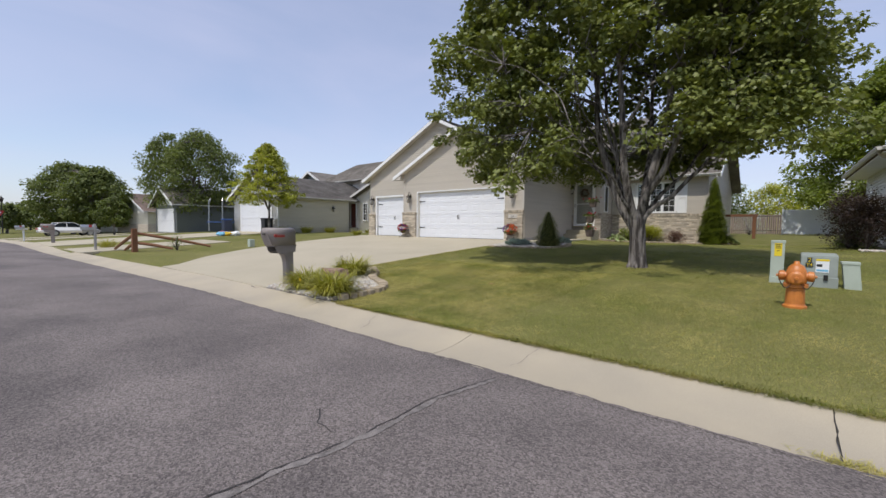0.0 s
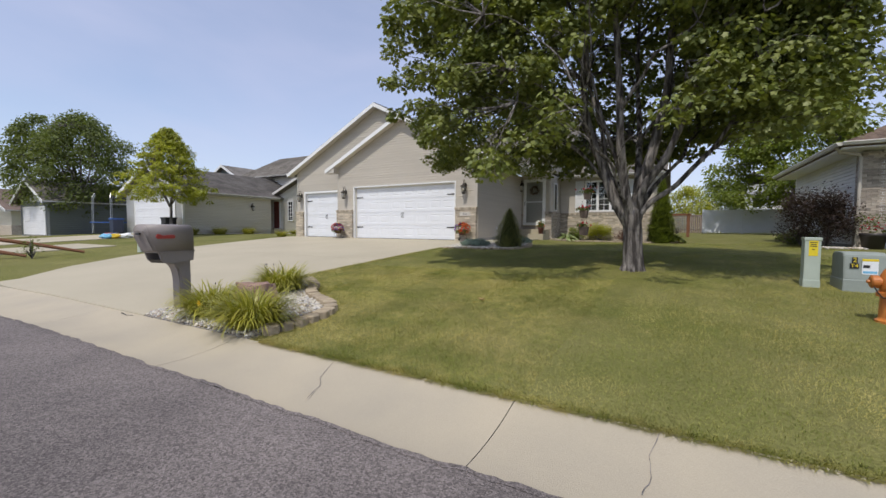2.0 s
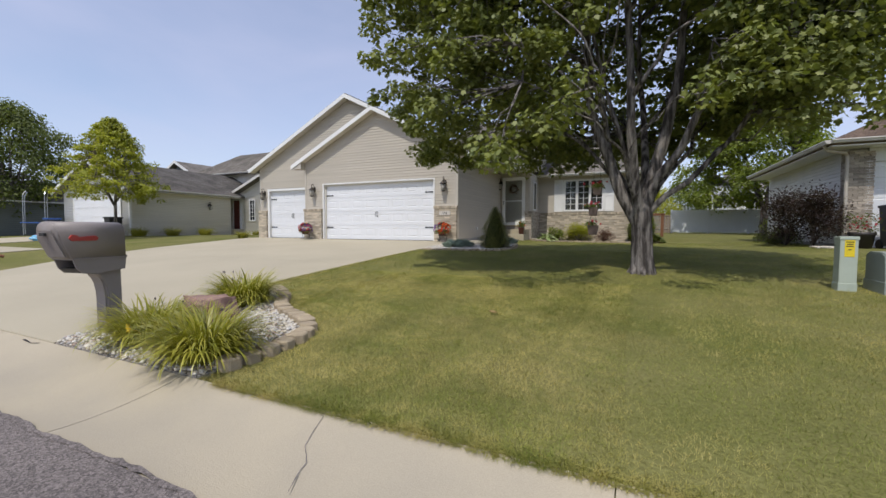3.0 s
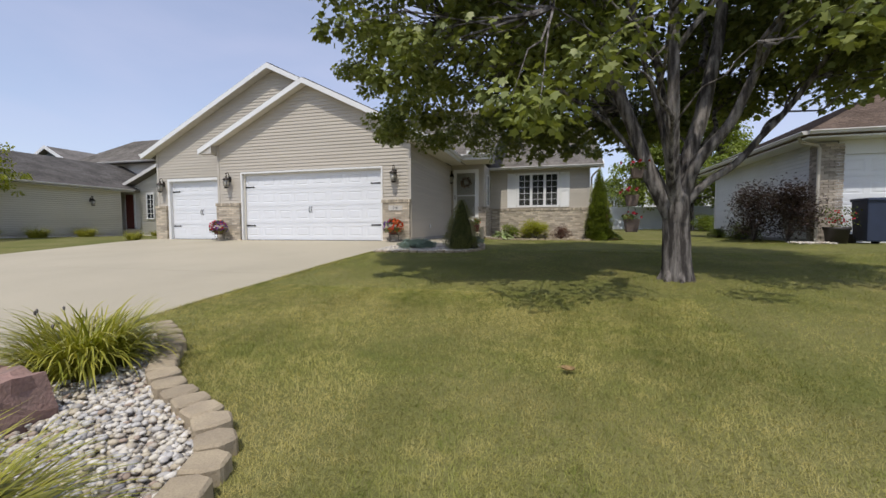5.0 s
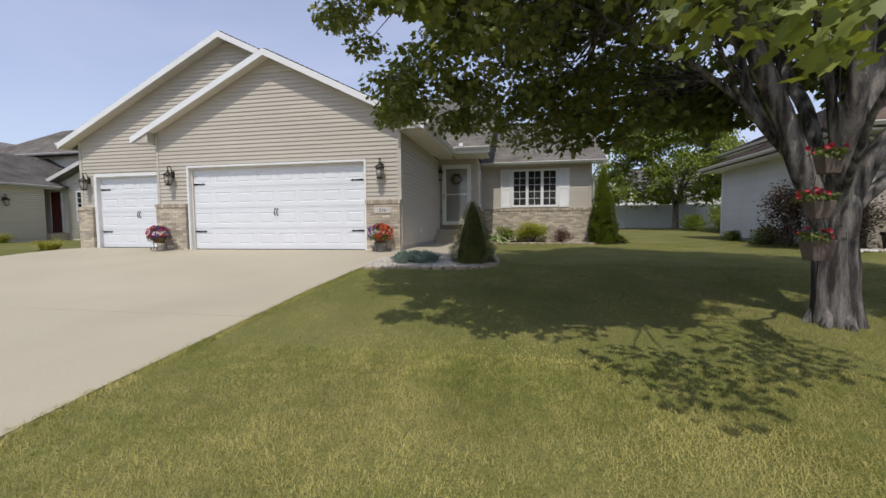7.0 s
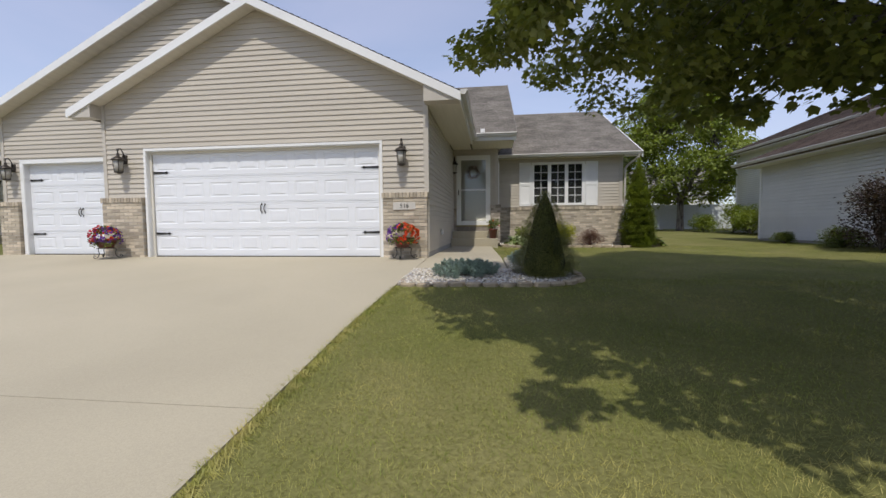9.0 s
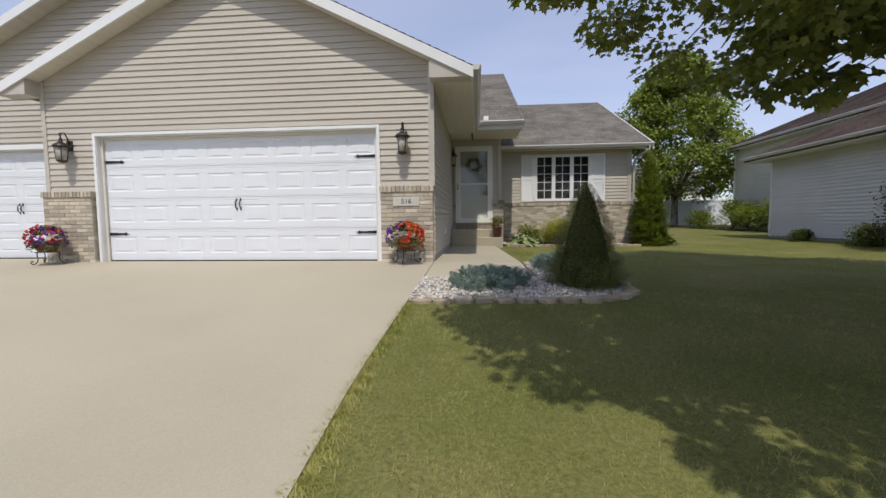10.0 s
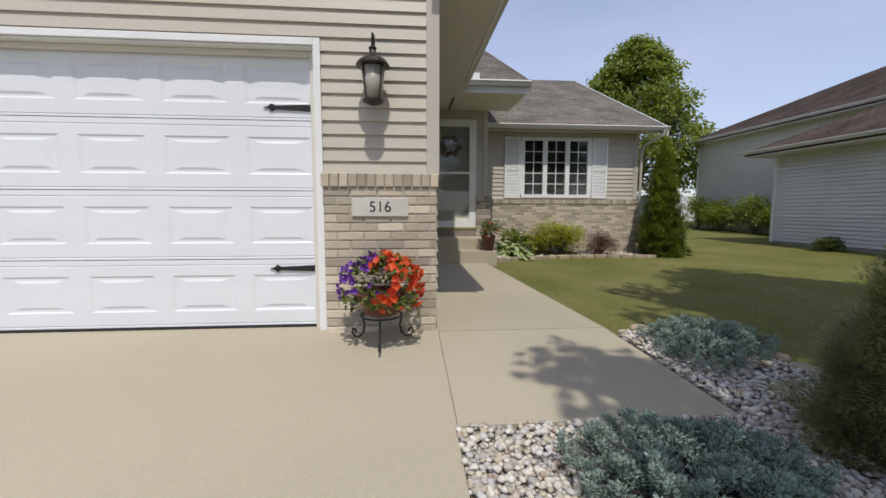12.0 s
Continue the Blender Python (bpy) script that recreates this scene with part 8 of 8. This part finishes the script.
# ---- parked car ----
def sedan(at, turn, label):
    """Saloon car: body, cabin glass, wheels, lamps; built along y, nose to +y."""
    t = thing("car", (0, 0, 0), label, "car")
    bm = bmesh.new()
    side = [(-2.3, 0.35), (-2.32, 0.62), (-2.25, 0.86), (-1.5, 0.92), (0.9, 0.90), (1.9, 0.78), (2.28, 0.62), (2.32, 0.35)]
    prism(bm, [(0, q[0], q[1]) for q in side], (-0.86, 0, 0), (0.86, 0, 0))
    bmesh.ops.bevel(bm, geom=list(bm.edges), offset=0.07, segments=3, affect="EDGES")
    part("body", bm, CAR_WHITE, t, smooth=True)
    bm = bmesh.new()
    prism(bm, [(0, -1.75, 0.88), (0, -1.05, 1.34), (0, 0.15, 1.38), (0, 1.0, 0.88)], (-0.74, 0, 0), (0.74, 0, 0))
    for v in bm.verts:
        if v.co.z > 1.2:
            v.co.x *= 0.82
    part("windows", bm, CAR_GLASS, t)
    bm = bmesh.new()
    prism(bm, [(0, -1.12, 1.33), (0, -1.0, 1.38), (0, 0.1, 1.42), (0, 0.24, 1.36)], (-0.62, 0, 0), (0.62, 0, 0))
    part("roof_panel", bm, CAR_WHITE, t)
    for s in (-0.66, 0.66):
        for q in ((-1.72, 0.9, -1.06, 1.34), (-0.45, 0.9, -0.42, 1.37), (0.98, 0.9, 0.18, 1.38)):
            part("pillar", tube(bmesh.new(), [(s * 1.13, q[0], q[1]), (s * 0.94, q[2], q[3])], 0.035, 6), CAR_WHITE, t)
    for s in (-0.82, 0.82):
        for yy in (-1.4, 1.4):
            bm = lathe(bmesh.new(), (0, 0, 0), [(0.30, -0.1), (0.33, -0.07), (0.33, 0.07), (0.30, 0.1)], 20)
            bmesh.ops.transform(bm, matrix=pose(s, yy, 0.33, 0, 90, 0), verts=bm.verts)
            w = part("wheel", bm, RUBBER, t)
            bm = lathe(bmesh.new(), (0, 0, 0), [(0.20, -0.105), (0.20, 0.105), (0.05, 0.11)], 14)
            bmesh.ops.transform(bm, matrix=pose(s, yy, 0.33, 0, 90, 0), verts=bm.verts)
            part("rim", bm, STEEL, w)
    for s in (-0.62, 0.62):
        part("tail_lamp", cube(s - 0.18, s + 0.18, -2.34, -2.28, 0.66, 0.80, bevel=0.01), FLAG_RED, t)
    part("number_plate", cube(-0.15, 0.15, -2.345, -2.30, 0.48, 0.58), LABEL_WHITE, t)
    t.location, t.rotation_euler = at, (0, 0, radians(turn))


sedan((-48.5, -7.2, land(-48, -7.2) + 0.02), 12, "white saloon car parked on a driveway")

# ---- trampoline, bins, towels ----
tr = thing("trampoline", (-28.2, 0.2, 0), "blue-edged trampoline with black safety net beside the house", "trampoline")
cx, cy, cr = -29.0, 0.8, 1.9
for k in range(8):
    a = 6.2832 * k / 8
    part("leg", tube(bmesh.new(), [(cx + cr * math.cos(a), cy + cr * math.sin(a), 0), (cx + cr * math.cos(a), cy + cr * math.sin(a), 0.75)], 0.03, 6), STEEL, tr)
    part("net_pole", tube(bmesh.new(), [(cx + cr * math.cos(a), cy + cr * math.sin(a), 0.75), (cx + 0.98 * cr * math.cos(a), cy + 0.98 * cr * math.sin(a), 2.5), (cx + 0.9 * cr * math.cos(a), cy + 0.9 * cr * math.sin(a), 2.75)], 0.025, 6), STEEL, tr)
part("pad", lathe(bmesh.new(), (cx, cy, 0.72), [(cr - 0.3, 0), (cr + 0.05, 0), (cr + 0.05, 0.06), (cr - 0.3, 0.06)], 28), BLUE_PAD, tr, "blue edge pad")
part("mat", lathe(bmesh.new(), (cx, cy, 0.73), [(cr - 0.3, 0), (cr - 0.3, 0.01)], 28), NET, tr)


def bin_at(x, y, mat, lid, label):
    t = thing("wheeled_bin", (x, y, land(x, y)), label, "bin", "bins before the garage")
    z = land(x, y)
    bm = cube(x - 0.27, x + 0.27, y - 0.3, y + 0.3, z + 0.05, z + 0.98, bevel=0.03)
    part("body", bm, mat, t)
    part("lid", cube(x - 0.3, x + 0.3, y - 0.34, y + 0.34, z + 0.97, z + 1.06, bevel=0.02), lid, t)


bin_at(-26.4, -0.7, BIN_BLUE, BLUE_PAD, "dark wheeled bin with blue lid by the garage")
bin_at(-20.0, -0.6, BIN_BLACK, BIN_BLACK, "black wheeled bin before the neighbour's garage")
for k, (x, y, m) in enumerate(((-19.9, -3.3, PETAL_YELLOW), (-20.4, -3.1, BLUE_PAD), (-20.8, -3.3, PETAL_ORANGE), (-19.5, -3.0, LABEL_WHITE), (-20.1, -3.6, LABEL_BLUE))):
    bm = blob(bmesh.new(), (x, y, land(x, y) + 0.1), (0.45, 0.3, 0.16), k + 2, 0.5, 3)
    tagged(part("beach_towel", bm, m, smooth=True), "crumpled bright towel on the neighbour's drive", "towel", "towels on the drive")
gb = thing("green_box", (-8.9, -6.9, land(-8.9, -6.9)), "small green utility box at the lawn edge", "utility box")
part("body", cube(-9.0, -8.78, -7.0, -6.8, land(-8.9, -6.9), land(-8.9, -6.9) + 0.32, bevel=0.015), PEDESTAL, gb)


# ---- grass ----
def lawn_grass():
    gen = np.random.default_rng(77)

    def patch(x0, x1, y0, y1, count):
        return np.stack((gen.uniform(x0, x1, count), gen.uniform(y0, y1, count)), 1)
    p = np.concatenate((patch(0, 5.5, -11.12, -6.5, 330000), patch(5.5, 10.0, -11.12, -6.5, 115000), patch(0, 10.0, -6.5, -2.0, 190000), patch(1.2, 10.2, -2.0, 6.5, 105000), patch(-12.5, -4.0, -11.4, -3.0, 36000)))
    x, y = p[:, 0], p[:, 1]
    dr = np.interp(y, [-11.6, -11.0, -9.4, -8.5, -7.6, -6.0, -4.4, -2.2, 0.6], [0.8, 0.72, 0.45, 0.25, 0.15, 0.08, 0.0, 0.0, 0.0])
    dl = np.interp(y, [-11.6, -11.0, -9.6, -7.8, -4.7, -1.1, 0.6], [-5.1, -4.7, -6.4, -7.8, -9.3, -10.15, -10.2])
    wob = 0.025 * np.sin(9 * y) + 0.02 * np.sin(23 * y + 1)
    keep = (x > dr - 0.02 + wob) | (x < dl + 0.02 + wob)
    keep &= ~((y > -2.7) & (x < 1.5) & (x > 0))
    keep &= ~((x < 0) & (x > -10))  | (y < -3)

    def outside(poly, grow=0.05):
        px, py = np.array([q[0] for q in poly]), np.array([q[1] for q in poly])
        ins = np.zeros(len(x), bool)
        j = len(poly) - 1
        for i in range(len(poly)):
            cond = ((py[i] > y) != (py[j] > y)) & (x < (px[j] - px[i]) * (y - py[i]) / (py[j] - py[i] + 1e-12) + px[i])
            ins ^= cond
            j = i
        return ~ins
    for poly in (BED, BED2, BED3):
        keep &= outside(poly)
    p = p[keep]
    x, y = p[:, 0], p[:, 1]
    n = len(p)
    back = -11.13 - 0.045 * np.clip(-2.0 - x, 0, 12)
    z = 0.056 * np.minimum(y, 0) * (-11.1 / back)
    low = np.clip((x - 1.4) / 0.8, 0, 1) * np.clip((9.6 - x) / 1.5, 0, 1)
    z = z + (np.minimum(z, -0.12) - z) * low
    at = np.stack((x, y, z - 0.004), 1)
    mound = 0.5 + 0.5 * np.sin(1.7 * x + 0.8 * y) * np.cos(1.3 * y - 0.5 * x)
    a = gen.uniform(0, 6.2832, n)
    lean = gen.uniform(0.2, 1.3, n)
    way = np.stack((np.cos(a) * lean, np.sin(a) * lean, np.ones(n)), 1)
    way /= np.linalg.norm(way, axis=1)[:, None]
    far = np.clip((y + 9) / 8, 0, 1)
    way[:, 1] += 0.15 * np.sign(np.sin(2 * np.pi * (x - 0.05 * y) / 0.78))
    way /= np.linalg.norm(way, axis=1)[:, None]
    length = gen.uniform(0.024, 0.060, n) * (0.8 + 0.4 * mound)
    ob = blades("lawn_grass", at, way, length, 0.0042, BLADE, None, bend=0.35, joints=1, gen=gen)
    tagged(ob, "short dry summer lawn grass blades", "grass", kind="stuff")


lawn_grass()


def edge_grass():
    """Longer uncut blades that lean over the edges of the concrete."""
    gen = np.random.default_rng(78)
    n1, n2 = 13000, 12000
    y1 = gen.uniform(-11.05, -2.7, n1)
    dr = np.interp(y1, [-11.6, -11.0, -9.4, -8.5, -7.6, -6.0, -4.4, -2.2, 0.6], [0.8, 0.72, 0.45, 0.25, 0.15, 0.08, 0.0, 0.0, 0.0])
    ragged = 0.03 * np.sin(11 * y1) * np.sin(4.3 * y1 + 1) + 0.02 * np.sin(37 * y1)
    x1 = dr + np.abs(gen.normal(0, 0.045, n1)) - 0.015 + ragged * (ragged > 0)
    keep = (y1 > -8.35) & (y1 < -2.72)
    x1, y1, ragged = x1[keep], y1[keep], ragged[keep]
    w1 = np.stack((gen.uniform(-1.5, 0.1, len(x1)), gen.normal(0, 0.6, len(x1)), gen.uniform(0.4, 1.1, len(x1))), 1)
    x2 = gen.uniform(2.95, 10.0, n2)
    y2 = -11.13 + np.abs(gen.normal(0, 0.05, n2)) - 0.02
    w2 = np.stack((gen.normal(0, 0.6, n2), gen.uniform(-1.3, 0.1, n2), gen.uniform(0.4, 1.1, n2)), 1)
    x, y, way = np.concatenate((x1, x2)), np.concatenate((y1, y2)), np.concatenate((w1, w2))
    way /= np.linalg.norm(way, axis=1)[:, None]
    z = np.array([land(a, max(b, kerb_back(a) + 0.001)) for a, b in zip(x, y)])
    ob = blades("edge_grass", np.stack((x, y, z), 1), way, gen.uniform(0.03, 0.072, len(x)), 0.0048, BLADE, None, bend=0.4, joints=2, gen=gen)
    tagged(ob, "ragged grass hanging over the concrete edges", "grass", kind="stuff")


edge_grass()


# ---- seam and cracks in the street ----
def seam(label, line, width, mat, seed):
    """A ragged crack or seam lying on the road."""
    pick = random.Random(seed)
    bm = bmesh.new()
    rows = []
    for (x0, y0), (x1, y1) in zip(line, line[1:]):
        k = max(2, int(math.dist((x0, y0), (x1, y1)) / 0.05))
        d = Vector((x1 - x0, y1 - y0)).normalized()
        for i in range(k):
            f = i / k
            x, y = x0 + (x1 - x0) * f, y0 + (y1 - y0) * f
            j = 0.02 * noise.noise(Vector((x * 6, y * 6, seed))) + pick.uniform(-0.005, 0.005)
            w = width * pick.uniform(0.5, 1.4)
            z = max(road_height(x, y), kerb_height(x, max(y, road_edge(x)))) + 0.004 if y > -13 else road_height(x, y) + 0.004
            rows.append([bm.verts.new((x - d.y * (j + s * w / 2), y + d.x * (j + s * w / 2), z)) for s in (-1, 1)])
    for a, b in zip(rows, rows[1:]):
        bm.faces.new((a[0], a[1], b[1], b[0]))
    tagged(part("road_crack", bm, mat), label, "crack", kind="structure")


CRACK = material("dark_crack", (0.055, 0.05, 0.048), 0.95, 0.3, 20, 120, 0.5)
SEAM_ = material("pale_seam", (0.22, 0.198, 0.186), 0.95, 0.3, 12, 120, 0.6)
seam("pale ragged paving seam across the street", [(6.34, -12.05), (6.25, -12.6), (6.3, -13.3), (6.2, -14.5), (6.1, -17)], 0.04, SEAM_, 3)
seam("dark crack along the paving seam", [(6.31, -12.0), (6.22, -12.6), (6.27, -13.3), (6.17, -14.5), (6.07, -17)], 0.009, CRACK, 4)
seam("short dark crack in the street", [(5.8, -13.3), (5.95, -13.42), (6.17, -13.44)], 0.007, CRACK, 5)
seam("crumbled asphalt edge along the gutter", [(k * 0.5, road_edge(k * 0.5) + 0.006 * ((k * 7) % 5 - 2)) for k in range(-30, 22)], 0.035, ASPHALT, 6)
seam("crack across the kerb", [(3.95, -11.17), (4.02, -11.4), (4.12, -11.5), (4.24, -11.75)], 0.005, SEAM_, 7)
seam("soil and grit in a kerb joint", [(8.36, -11.13), (8.36, -11.5), (8.35, -11.86)], 0.006, CRACK, 12)
seam("crack across the kerb", [(6.30, -11.16), (6.25, -11.35), (6.28, -11.5), (6.24, -11.7)], 0.004, SEAM_, 13)
seam("dark crack at the driveway apron", [(0.28, -11.16), (0.45, -11.2), (0.62, -11.15)], 0.018, CRACK, 8)


# ---- small things on the wall and the ground ----
outlet = thing("outlet_box", (0.02, 1.79, 0.47), "white weatherproof outlet box on the garage side wall", "outlet")
part("box", cube(0.018, 0.055, 1.74, 1.84, 0.41, 0.53, bevel=0.006), WHITE, outlet)
part("cover", cube(0.055, 0.066, 1.745, 1.835, 0.415, 0.525, bevel=0.004), WHITE, outlet)


def fallen_leaf(x, y, z, size, turn, label):
    """A curled dry leaf with a short stem."""
    bm = bmesh.new()
    rows = []
    for k in range(7):
        f = k / 6
        w = size * 0.42 * math.sin(math.pi * min(1.0, 0.08 + 0.9 * f)) ** 0.7
        rows.append([bm.verts.new(((f - 0.5) * size, c * w, 0.012 + 0.35 * size * (c * c) * 0.5 + 0.25 * size * (f - 0.5) ** 2)) for c in (-1, -0.5, 0, 0.5, 1)])
    for a, b in zip(rows, rows[1:]):
        for c in range(4):
            bm.faces.new((a[c], a[c + 1], b[c + 1], b[c]))
    bmesh.ops.solidify(bm, geom=list(bm.faces), thickness=0.0012)
    tube(bm, [(-0.5 * size, 0, 0.03), (-0.8 * size, 0.01, 0.02)], 0.0015, 5)
    bmesh.ops.transform(bm, matrix=pose(x, y, z, 6, 4, turn), verts=bm.verts)
    tagged(part("fallen_leaf", bm, DRY_LEAF, smooth=True), label, "leaf")


DRY_LEAF = material("dry_tan_leaf", (0.50, 0.34, 0.16), 0.8, 0.15, 20, 120, 0.3)
fallen_leaf(4.16, -8.75, land(4.16, -8.75) + 0.018, 0.08, 10, "curled dry tan leaf lying on the lawn")


def kerb_tuft(x, y, seed):
    """Weeds rooted in a kerb joint."""
    gen = np.random.default_rng(seed)
    n = 420
    at = np.stack((x + gen.normal(0, 0.11, n), y + gen.normal(0, 0.03, n), np.full(n, kerb_height(x, y) - 0.004)), 1)
    a = gen.uniform(0, 6.2832, n)
    way = np.stack((np.cos(a), np.sin(a), gen.uniform(0.4, 1.4, n)), 1)
    way /= np.linalg.norm(way, axis=1)[:, None]
    tagged(blades("kerb_weeds", at, way, gen.uniform(0.03, 0.08, n), 0.005, BLADE, None, bend=0.4, joints=2, gen=gen), "low green weeds growing out of the kerb joint", "weeds", kind="stuff")


kerb_tuft(8.42, -11.80, 5)
